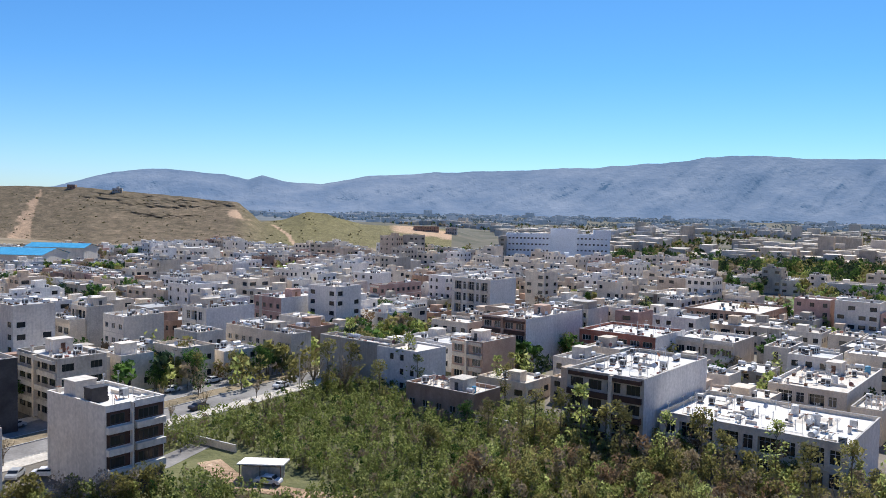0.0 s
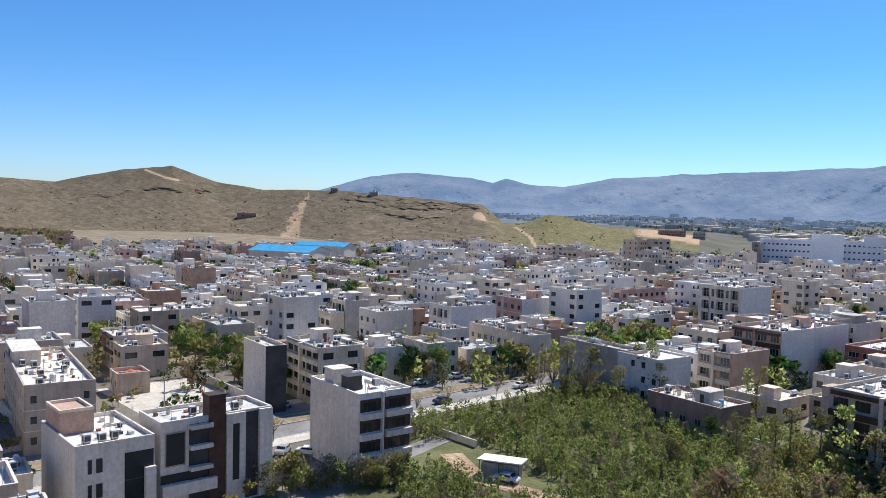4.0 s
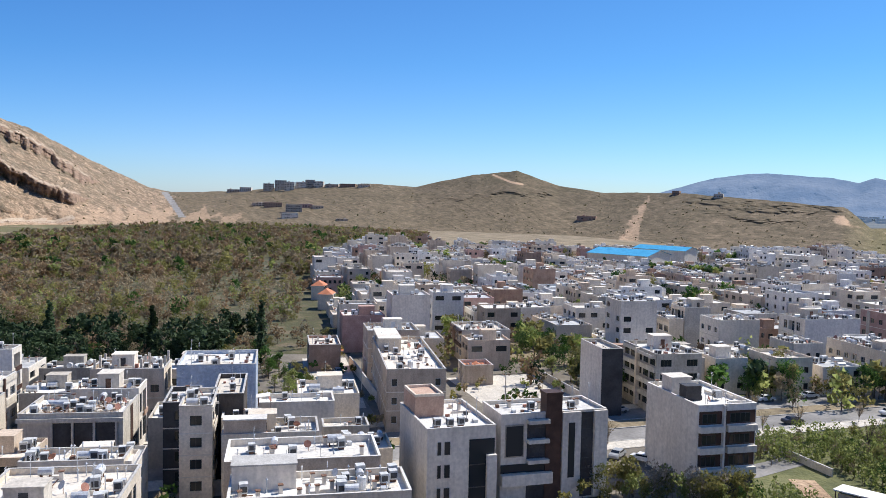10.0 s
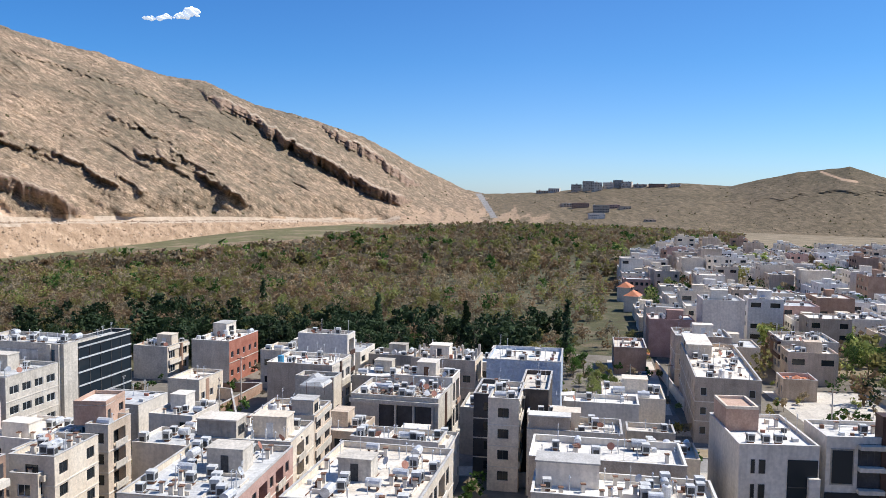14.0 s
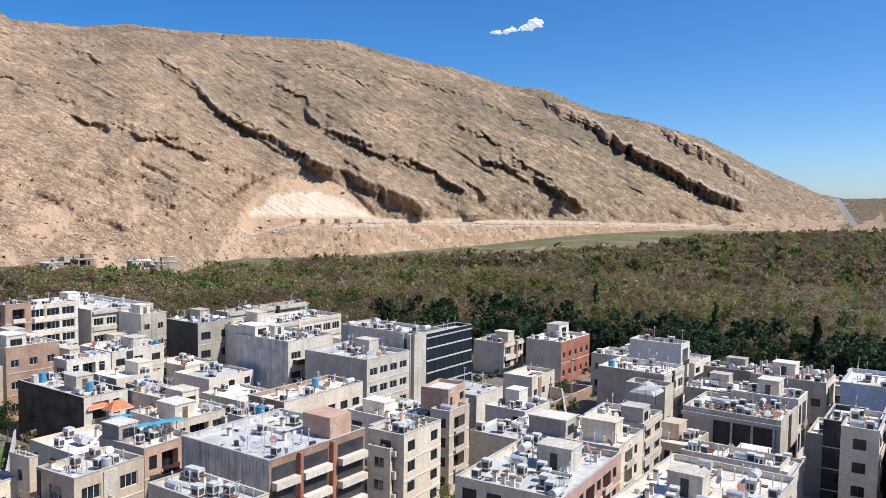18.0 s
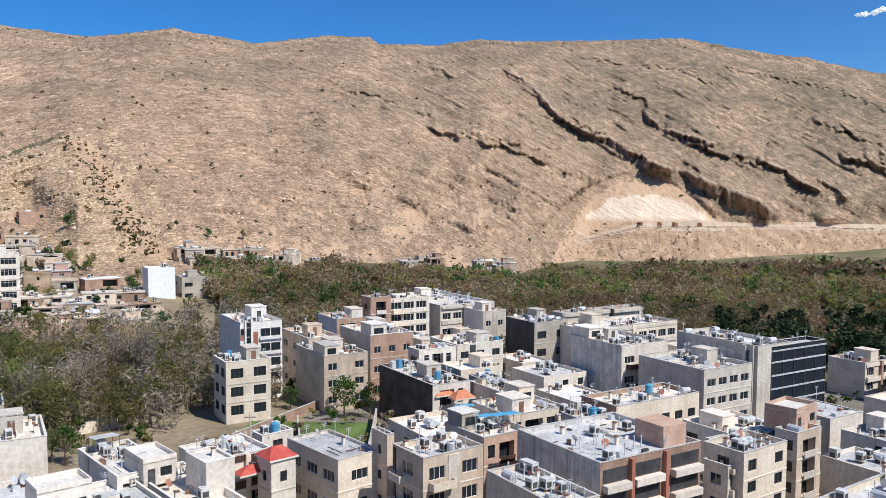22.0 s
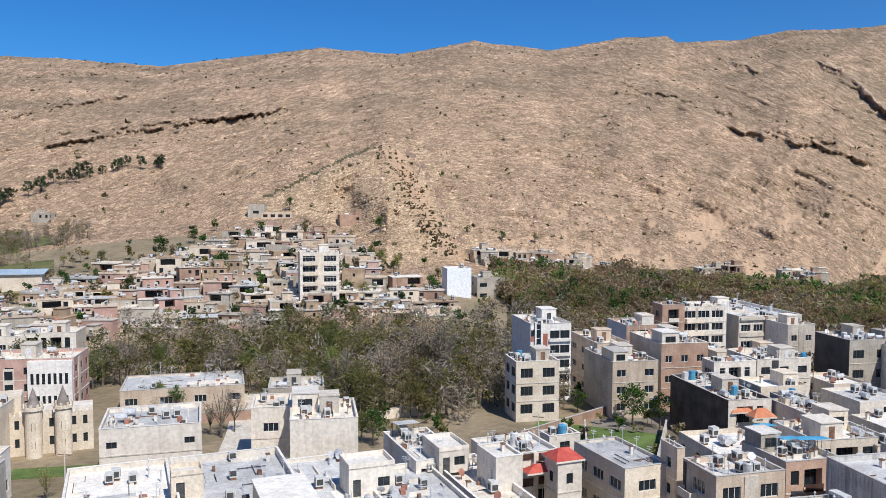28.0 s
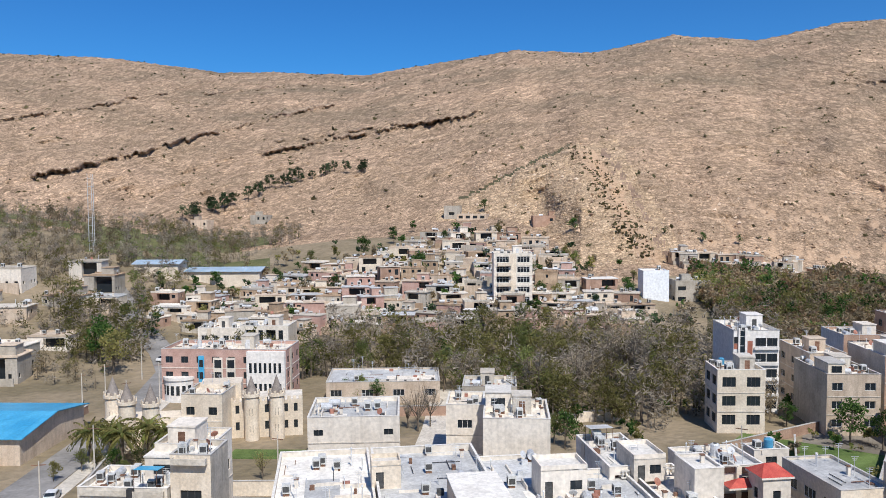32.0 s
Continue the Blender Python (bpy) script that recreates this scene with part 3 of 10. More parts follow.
def mountain(az, s):
    """Places on the slopes with beds, ledges, the embankment and the quarry cut."""
    r, z = slope_points(az, s)
    el = np.degrees(np.arctan2(z - 43, r))
    # embankment with a track on it
    on = smooth(96, 99, az) * (1 - smooth(129.0, 133.5, az))
    rf = np.interp(az, FOOT_B, FOOT_R)
    lift = np.interp(az, [96, 100, 107, 114, 123, 127, 130, 132.5, 135], [4, 8, 14, 17, 21, 20, 13, 5, 0])
    d = r - rf
    lift = lift + 1.2 * (fbm(az * 1.5, az * 0, 3, 97) - 0.5)
    bank = np.where(d < 34, lift * np.clip(d / 34, 0, 1), lift)
    wide = 34 + 22
    cut_ = np.where(d < wide, bank, np.minimum(z, lift + (d - wide) * 0.85))
    z = z + (cut_ - z) * smooth(0.05, 0.9, on) * (d < wide + 70)
    el = np.degrees(np.arctan2(z - 43, r))
    free = 1 - on * (d < wide + 5)
    bed = bed_of(az, el)
    amp = smooth(93, 101, az) * 0.85 + 0.15
    tall = smooth(0.0, 0.08, s) * (1 - 0.6 * smooth(0.9, 1.0, s)) * free
    n1 = fbm(bed * 3.0, az * 0.22, 3, 31)
    n2 = fbm(bed * 6.0, az * 0.6, 3, 41)
    n3 = fbm(az * 9, el * 22, 3, 51)
    n4 = fbm(az * 0.4, el * 0.45, 2, 61)
    t1, f1 = terrace(bed + 0.10 * n3, 0.85, 5)
    t2, f2 = terrace(bed + 0.08 * n3, 0.31, 8)
    rocky = np.interp(az, [60, 95, 100, 128, 140, 150, 165, 180, 215], [0.2, 0.5, 1.0, 1.0, 0.55, 0.40, 0.35, 0.6, 0.7])
    k1 = smooth(0.50, 0.70, fbm(az * 0.8 + bed * 0.5, bed * 1.4, 4, 63)) * rocky
    k2 = smooth(0.46, 0.68, fbm(az * 1.5, bed * 2.2, 4, 64)) * (0.45 + 0.55 * rocky)
    push = (n1 - 0.5) * 5 + (np.abs(n2 - 0.5) - 0.15) * -6 + (n3 - 0.5) * 2.2 + (n4 - 0.5) * 36 + t1 * 9 * k1 + t2 * 5.0 * k2
    arch = 1.6 - 0.10 * (az - 127.3) ** 2
    cut = (az > 121) & (az < 134) & (el < arch)
    push = push * amp * tall * np.where(cut, 0.2, 1.0) + np.where(cut, 6 * np.clip((arch - el) / 0.25, 0, 1), 0) * free
    dark = np.zeros_like(az + s)
    top = np.zeros_like(az + s)
    for height, depth, bs, es in LEDGES:
        b0, b1 = min(bs), max(bs)
        sel = np.nonzero((az.ravel() > b0) & (az.ravel() < b1))[0] if az.shape[0] == 1 else None
        if sel is not None and len(sel) == 0:
            continue
        a_, el_ = (az[:, sel], el[:, sel]) if sel is not None else (az, el)
        order = np.argsort(bs)
        line = np.interp(a_, np.array(bs)[order], np.array(es)[order]) + 0.30 * (fbm(a_ * 1.6, a_ * 0 + depth, 4, 71) - 0.5) + 0.26 * (fbm(a_ * 5.5, a_ * 0 + depth, 3, 73) - 0.5) + 0.30 * (fbm(np.floor(a_ * 2.6 + 0.8 * el_) * 0.77, a_ * 0 + depth, 2, 75) - 0.5)
        tip = 0.8 if height < 0.79 else 2.2
        ends = np.minimum(smooth(b0, b0 + tip * 0.6, a_), 1 - smooth(b1 - tip, b1, a_)) * (a_ > b0) * (a_ < b1)
        gaps = smooth(0.30, 0.52, fbm(a_ * 1.1, a_ * 0 + height * 9 + depth, 3, 83))
        gaps = gaps if height < 0.5 else 0.4 + 0.6 * gaps
        gaps = gaps if height < 0.79 else 0.94 + 0.06 * gaps
        h = height * ((0.10 if height < 0.79 else 0.62) + (0.85 if height < 0.79 else 0.42) * fbm(a_ * 2.6, a_ * 0 + height, 3, 81)) * ends * gaps
        below = line - el_
        up = np.clip(-below, 0, 9)
        dp = (min(0.45 * depth, 20) if height < 0.79 else 0.85 * depth) * ends * (0.25 + 0.75 * gaps) * np.where(below < 0, np.exp(-up / 0.7), np.clip(1 - below / np.maximum(h, 1e-3), 0, 1)) * np.where((el_ < 1.7 - 0.10 * (a_ - 127.3) ** 2) & (a_ > 121) & (a_ < 134), 0.15, 1.0)
        # face below each ledge takes the rock with overhang shade in its colour
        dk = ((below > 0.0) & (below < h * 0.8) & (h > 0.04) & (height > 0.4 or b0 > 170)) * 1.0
        # pale strip above the ledge line: sunlit tread put into the colour
        tp = np.exp(-(((up - 0.09) / 0.10) ** 2)) * (below < 0) * ends * gaps * min(1.0, height / 0.45)
        if sel is not None:
            push[:, sel] -= dp
            dark[:, sel] = np.maximum(dark[:, sel], dk)
            top[:, sel] = np.maximum(top[:, sel], tp)
        else:
            push = push - dp
            dark = np.maximum(dark, dk)
            top = np.maximum(top, tp)
    # a tilted spur of rock above the village
    crest = np.interp(az, [155, 159.9, 162.4, 164.7, 168, 174, 176], [-5, -4.4, 0.0, 3.7, 2.2, -0.8, -2]) + 0.25 * (fbm(az * 3, az * 0, 3, 33) - 0.5)
    side_ = np.interp(el, [-4.4, 0, 3.7], [159.9, 162.4, 164.7]) + 0.3 * (fbm(el * 2, el * 0, 3, 35) - 0.5)
    inside = (az > 159) & (az < 175) & (el < crest + 0.1)
    hump = np.where(az > side_, np.clip(1 - (az - side_) / 12.0, 0, 1), np.clip(1 - (side_ - az) / 1.5, 0, 1)) * np.clip((crest - el) / 0.5 + 0.2, 0, 1)
    push = push - 24 * np.where(inside | (az <= side_), hump, 0) * smooth(0.0, 0.1, s)
    push = push + smooth(0.6, 1.0, on) * smooth(2, 9, d) * (1 - smooth(22, 31, d)) * ((fbm(az * 18, el * 12, 3, 91) - 0.5) * 3.5 + (fbm(az * 3, el * 2, 3, 93) - 0.5) * 7)
    r2 = r + push
    z = 43 + (z - 43) * (r2 / r)
    return r2, np.where(z < 0, np.maximum(z, -0.2), z), el, dark, on * (d < wide + 3), bed, top


def build_ground():
    fine = np.concatenate([np.concatenate([np.arange(0, 84, 0.2), np.arange(84, 92, 0.1)]), np.arange(92, 212.01, 0.1)])
    coarse = np.arange(214, 359, 4.0)
    rings_in, rings_up, rings_out = 40, 195, 22
    az = np.concatenate([fine, coarse])
    n = len(az)
    rf, zf = np.interp(az, FOOT_B, FOOT_R), np.interp(az, FOOT_B, FOOT_Z)
    R, Z, E, D, O, B, T = [], [], [], [], [], [], []
    zero = np.zeros(n)
    for k in range(rings_in):
        t = k / rings_in
        r = 0.3 + (rf - 0.3) * t
        q = np.clip((r - 200) / (rf - 200), 0, 1)
        z = zf * q * q * (3 - 2 * q)
        e = np.degrees(np.arctan2(z - 43, r))
        R.append(r), Z.append(z), E.append(e), D.append(zero), O.append(zero), B.append(bed_of(az, e)), T.append(zero)
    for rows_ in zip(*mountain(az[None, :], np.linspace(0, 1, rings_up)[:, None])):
        for store, row in zip((R, Z, E, D, O, B, T), rows_):
            store.append(row)
    rr, zr = R[-1].copy(), Z[-1].copy()
    for k in range(1, rings_out + 1):
        t = k / rings_out
        r = rr + (4900 - rr) * t ** 1.5
        R.append(r), Z.append(zr * np.clip(1 - (r - rr) / 500, 0, 1)), E.append(zero), D.append(zero), O.append(zero), B.append(zero), T.append(zero)
    R, Z, E, D, O, B, T = (np.array(v) for v in (R, Z, E, D, O, B, T))
    rows = len(R)
    A = np.broadcast_to(np.radians(az), R.shape)
    co = np.stack([-np.sin(A) * R, np.cos(A) * R, Z], -1).reshape(-1, 3)
    i, j = np.meshgrid(np.arange(rows - 1), np.arange(n), indexing="ij")
    j2 = (j + 1) % n
    quads = np.stack([i * n + j, (i + 1) * n + j, (i + 1) * n + j2, i * n + j2], -1).reshape(-1, 4)
    ring, col = i.reshape(-1), j.reshape(-1)
    a = az[col]
    r, e = R[ring, col], E[ring, col]
    up = (ring >= rings_in) & (ring < rings_in + rings_up)
    wob = fbm(a * 2, e * 2, 3, 11)
    idx = np.zeros(len(quads), int)
    hill = np.where(a + 2.5 * (wob - 0.5) < 91.0, 1, 0)
    idx = np.where(up, hill, idx)
    idx = np.where(up & (O[ring, col] > 0.02) & (a + 9 * (fbm(a * 4, e * 5, 3, 19) - 0.5) + (e + 4) * 0.9 < 130.5), 2, idx)
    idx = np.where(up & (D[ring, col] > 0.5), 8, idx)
    rf_ = np.interp(a, FOOT_B, FOOT_R)
    idx = np.where(up & (O[ring, col] > 0.3) & (r - rf_ > 30) & (r - rf_ < 58) & (a < 131), 13, idx)
    off = a - np.interp(e, [-4.4, 0, 3.7], [159.9, 162.4, 164.7])
    crest_ = np.interp(a, [155, 159.9, 162.4, 164.7, 168, 174, 176], [-5, -4.4, 0.0, 3.7, 2.2, -0.8, -2]) + 0.25 * (fbm(a * 3, a * 0, 3, 33) - 0.5)
    q = up & (a > 157) & (a < 174.5) & (e < np.where(off > 0, crest_, 3.4 - 0.2 * off)) & (off > -2.6 + 1.2 * (wob - 0.5)) & (e > -4.8)
    idx = np.where(q & (idx != 8), 9, idx)
    # the earth gully down its side and the bushy rim
    q = up & (a > 165.2) & (a < 173) & (np.abs(e - crest_ - 0.05) < 0.05 + 0.16 * (fbm(a * 6, e * 3, 3, 37) - 0.3))
    idx = np.where(q, 10, idx)
    q = up & (off < -1.25 + 0.9 * (wob - 0.5)) & (off > -1.75 + 0.9 * (wob - 0.5)) & (e < 3.3) & (e > -4.4) & (fbm(a * 5, e * 4, 3, 27) > 0.45)
    idx = np.where(q, 8, idx)
    road_ = np.interp(e, [-1.5, -1.05, -0.44, 0.1], [90.5, 90.8, 91.2, 91.6])
    idx = np.where(up & (np.abs(a - road_) < 0.22) & (e > -1.55) & (e < 0.12), 11, idx)
    x, y = co[quads[:, 0], 0], co[quads[:, 0], 1]
    valley = ring < rings_in
    wv = fbm(x / 60, y / 60, 4, 13)
    idx = np.where(valley, 4, idx)
    idx = np.where(valley & (a > 79) & (a < 156) & (r > 200), 10, idx)
    idx = np.where(valley & (a > 118) & (a < 136) & (r > 425), 14, idx)
    idx = np.where(valley & (a > 96) & (a < 119) & (r > 495), 14, idx)
    idx = np.where(valley & (a > 146) & (r > 0.86 * np.interp(a, FOOT_B, FOOT_R)), 0, idx)
    idx = np.where(valley & (a < 62) & (r < 700), 7, idx)
    idx = np.where(valley & (a >= 62) & (a < 150) & (r < 200), 7, idx)
    idx = np.where(valley & (a > 186) & (a < 214) & (r > 330) & (wv > 0.56), 5, idx)
    idx = np.where(valley & (a > 25) & (a < 56) & (r > 100) & (r < 200), 5, idx)
    idx = np.where(ring >= rings_in + rings_up, 6, idx)
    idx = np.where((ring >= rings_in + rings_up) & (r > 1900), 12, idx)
    idx = np.where((a < 32) & (r > 600), 6, idx)
    me = bpy.data.meshes.new("ground")
    me.vertices.add(len(co))
    me.vertices.foreach_set("co", co.astype(np.float32).ravel())
    me.loops.add(len(quads) * 4)
    me.loops.foreach_set("vertex_index", quads.astype(np.int32).ravel())
    me.polygons.add(len(quads))
    me.polygons.foreach_set("loop_start", np.arange(0, len(quads) * 4, 4, dtype=np.int32))
    me.polygons.foreach_set("material_index", idx.astype(np.int32))
    # bare and worked earth: the road works, the gully of the spur, the foot of the slopes
    av = np.broadcast_to(az, R.shape)
    wv_ = fbm(av * 2.2, E * 3.0, 4, 15)
    works = smooth(0.0, 0.6, -0.62 - 0.05 * np.abs(av - 94) - E + 1.5 * (wv_ - 0.5)) * smooth(83, 88, av) * (1 - smooth(100, 104, av)) * (0.35 + 0.65 * smooth(0.32, 0.55, wv_))
    side = av - np.interp(E, [-4.4, 0, 3.7], [159.9, 162.4, 164.7])
    gully = np.exp(-((side + 0.1 + 1.2 * (fbm(av * 3, E * 3, 3, 29) - 0.5)) / 0.75) ** 2) * smooth(-4.8, -4.0, E) * (1 - smooth(2.9, 3.6, E)) * (av > 157) * (av < 168)
    slabs = smooth(0.52, 0.7, fbm(av * 1.4, E * 1.6, 4, 57)) * smooth(134, 138, av) * (1 - smooth(155, 160, av)) * (1 - smooth(-1.5, 1.0, E)) * 0.7
    paths = np.zeros_like(wv_)
    ww = np.interp(E, [-2.4, -1.2, 0.6], [0.62, 0.42, 0.13]) * (0.75 + 0.5 * wv_)
    side_ = np.abs(av - np.interp(E, [-2.4, -1.57, -0.6, 0.6], [60.0, 59.75, 59.3, 58.8]) - 0.5 * (wv_ - 0.5))
    paths = np.maximum(paths, (1 - smooth(0.75, 1.3, side_ / ww)) * (1 - smooth(0.5, 0.65, E)) * (0.28 + 0.26 * wv_))
    side_ = np.abs(E - np.interp(av, [67.3, 68.2, 69.5], [1.14, 1.3, 1.8]))
    paths = np.maximum(paths, 0.7 * (1 - smooth(0.03, 0.11, side_)) * (av > 67.3) * (av < 69.5))
    side_ = np.abs(av - np.interp(E, [-3.1, -2.6, -2.2, -1.8, -1.5], [42.6, 43.1, 43.3, 43.9, 44.4]))
    paths = np.maximum(paths, 0.6 * (1 - smooth(0.05, 0.26, side_)) * (E < -1.5) * (av < 47))
    scar = smooth(-0.1, 0.35, -0.3 - 0.55 * (47.2 - av) + 0.8 * (wv_ - 0.5) - E) * smooth(-0.1, 0.3, E + 1.15 + 0.12 * (47.2 - av)) * smooth(44.2, 45, av) * (1 - smooth(47, 47.6, av))
    bare = (1 - smooth(0.12, 0.42, np.abs(E + 2.4 - 0.12 * (av - 29)) - 0.3 * (wv_ - 0.5))) * smooth(29.5, 31, av) * (1 - smooth(35.5, 37, av)) * 0.8
    paths = np.maximum(np.maximum(paths, 0.75 * scar), 0.7 * bare)
    arch_ = 1.5 - np.where(av > 127.0, 0.17, 0.10) * (av - 127.0) ** 2
    rim = fbm(av * 7, E * 9, 3, 16)
    quarry_ = smooth(-0.1, 0.4, arch_ + 1.0 * (wv_ - 0.5) + 0.8 * (rim - 0.5) - E) * smooth(121, 122.2, av) * (1 - smooth(132.5, 134, av))
    pit = smooth(-0.1, 0.3, 0.2 - np.where(av > 127.0, 0.13, 0.075) * (av - 127.0) ** 2 + 0.5 * (wv_ - 0.5) + 0.5 * (rim - 0.5) - E) * smooth(-2.0, -1.3, E) * (0.75 + 0.5 * wv_)
    paths = np.maximum(paths, quarry_ * (0.34 + 0.42 * rim))
    inner = (np.arange(rows) >= rings_in)[:, None] & (np.arange(rows) < rings_in + rings_up)[:, None]
    att = me.attributes.new("earth", "FLOAT", "POINT")
    att.data.foreach_set("value", np.where(inner, np.clip(np.maximum(np.maximum(works * 0.36, gully), np.maximum(slabs, paths)), 0, 1), 0).astype(np.float32).ravel())
    # quarry pit, plus the ledge treads painted paler as if sunlit
    att = me.attributes.new("cut", "FLOAT", "POINT")
    att.data.foreach_set("value", np.where(inner & (O < 0.3), np.clip(np.maximum(pit, 0.42 * T * (0.6 + 0.8 * wv_)), 0, 1), 0).astype(np.float32).ravel())
    uv = me.uv_layers.new(name="beds")
    flat = quads.ravel()
    uv.data.foreach_set("uv", np.stack([np.broadcast_to(az, R.shape).reshape(-1)[flat], B.reshape(-1)[flat]], -1).astype(np.float32).ravel())
    me.update(calc_edges=True)
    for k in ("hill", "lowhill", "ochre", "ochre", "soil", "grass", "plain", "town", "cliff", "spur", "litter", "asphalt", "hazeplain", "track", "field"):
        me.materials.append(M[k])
    ob = new("ground", me)
    tagged(ob, "dry valley floor rising to a bare banded limestone mountain", "ground", kind="structure")
    return ob


ground = build_ground()


def far_range(name, bearings, slopes, dist, base, mat, label, rough=1.0):
    az = np.arange(bearings[0], bearings[-1], 0.12)
    el = np.interp(az, bearings, slopes) + rough * 0.14 * (fbm(az * 0.9, az * 0, 4, 3) - 0.5)
    rows = 44
    V = []
    for k in range(rows):
        t = k / (rows - 1)
        top = 43 + dist * np.tan(np.radians(el))
        gul = fbm(az * 0.8 + t * 1.2, az * 0 + t * 2.6, 5, 17) - 0.5
        z = (base + (top - base) * t ** 1.25) * np.ones_like(az)
        r = dist - 900 * (1 - t) + gul * 230 * np.sin(math.pi * min(t * 1.02, 1)) * rough
        z = 43 + (z - 43) * r / (dist - 900 * (1 - t))
        a = np.radians(az)
        V.append(np.stack([-np.sin(a) * r, np.cos(a) * r, z], -1))
    n = len(az)
    V = np.array(V).reshape(-1, 3)
    F = [(i * n + j, i * n + j + 1, (i + 1) * n + j + 1, (i + 1) * n + j) for i in range(rows - 1) for j in range(n - 1)]
    me = bpy.data.meshes.new(name)
    me.from_pydata(V.tolist(), [], F)
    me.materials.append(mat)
    return tagged(new(name, me), label, "mountain", kind="structure")


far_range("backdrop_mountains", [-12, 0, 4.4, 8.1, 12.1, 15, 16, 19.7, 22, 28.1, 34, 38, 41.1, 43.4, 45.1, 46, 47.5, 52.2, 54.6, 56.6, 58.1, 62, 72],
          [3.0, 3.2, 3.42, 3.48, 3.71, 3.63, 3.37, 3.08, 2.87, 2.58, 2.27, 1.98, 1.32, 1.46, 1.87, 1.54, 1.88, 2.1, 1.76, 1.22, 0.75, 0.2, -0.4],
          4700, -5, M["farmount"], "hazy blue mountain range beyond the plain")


def on_slopes(bs, es):
    """Places on the slopes at many bearings and sight-line slopes."""
    bs, es = np.asarray(bs, float), np.asarray(es, float)
    r, z, *_ = mountain(bs[None, :], np.linspace(0.0, 1.0, 240)[:, None])
    e2 = np.degrees(np.arctan2(z - 43, r))
    hit = e2 >= es[None, :]
    k = np.where(hit.any(0), hit.argmax(0), 239)
    c = np.arange(len(bs))
    rr, a = r[k, c], np.radians(bs)
    return np.stack([-np.sin(a) * rr, np.cos(a) * rr, z[k, c]], -1)


def on_slope(b, e):
    """The place on the slopes at a bearing and sight-line slope."""
    return tuple(float(v) for v in on_slopes([b], [e])[0])

# ---- building kit ----
def mesh_of(name, verts, faces, mats, idx=None, smooth_faces=False):
    me = bpy.data.meshes.new(name)
    me.from_pydata(verts, [], faces)
    for m in mats:
        me.materials.append(m)
    if idx is not None:
        me.polygons.foreach_set("material_index", idx)
    if smooth_faces:
        me.polygons.foreach_set("use_smooth", [True] * len(me.polygons))
    me.update()
    return me


class Solid:
    """Collects boxes, drums and panels for one mesh."""

    def __init__(self):
        self.v, self.f, self.m = [], [], []

    def box(self, x0, y0, z0, x1, y1, z1, m=0):
        k = len(self.v)
        self.v += [(x0, y0, z0), (x1, y0, z0), (x1, y1, z0), (x0, y1, z0), (x0, y0, z1), (x1, y0, z1), (x1, y1, z1), (x0, y1, z1)]
        self.f += [(k, k + 3, k + 2, k + 1), (k + 4, k + 5, k + 6, k + 7), (k, k + 1, k + 5, k + 4), (k + 1, k + 2, k + 6, k + 5), (k + 2, k + 3, k + 7, k + 6), (k + 3, k, k + 4, k + 7)]
        self.m += [m] * 6
        return self

    def drum(self, x, y, z0, z1, r0, r1=None, n=12, m=0, axis="z"):
        r1 = r0 if r1 is None else r1
        k = len(self.v)
        for z, r in ((z0, r0), (z1, r1)):
            for i in range(n):
                a = 2 * math.pi * i / n
                c, s = r * math.cos(a), r * math.sin(a)
                self.v.append((x + c, y + s, z) if axis == "z" else (x + z, y + c, s + 0) if axis == "x" else (x + c, y + z, s))
        self.f += [(k + i, k + (i + 1) % n, k + n + (i + 1) % n, k + n + i) for i in range(n)]
        self.f += [tuple(k + n - 1 - i for i in range(n)), tuple(k + n + i for i in range(n))]
        self.m += [m] * (n + 2)
        return self

    def lift(self, dx, dy, dz, start=0):
        self.v[start:] = [(a + dx, b + dy, c + dz) for a, b, c in self.v[start:]]
        return self

    def poly(self, pts, m=0):
        k = len(self.v)
        self.v += pts
        self.f.append(tuple(range(k, k + len(pts))))
        self.m.append(m)
        return self

    def mesh(self, name, *mats, soft=False):
        return mesh_of(name, self.v, self.f, mats, self.m, soft)


def part(name, me, parent, m=None, label=""):
    ob = new(name, me)
    ob.parent = parent
    if m is not None:
        ob.matrix_basis = m
    if label:
        ob["label"] = label
    return ob


WINDOWS = {}


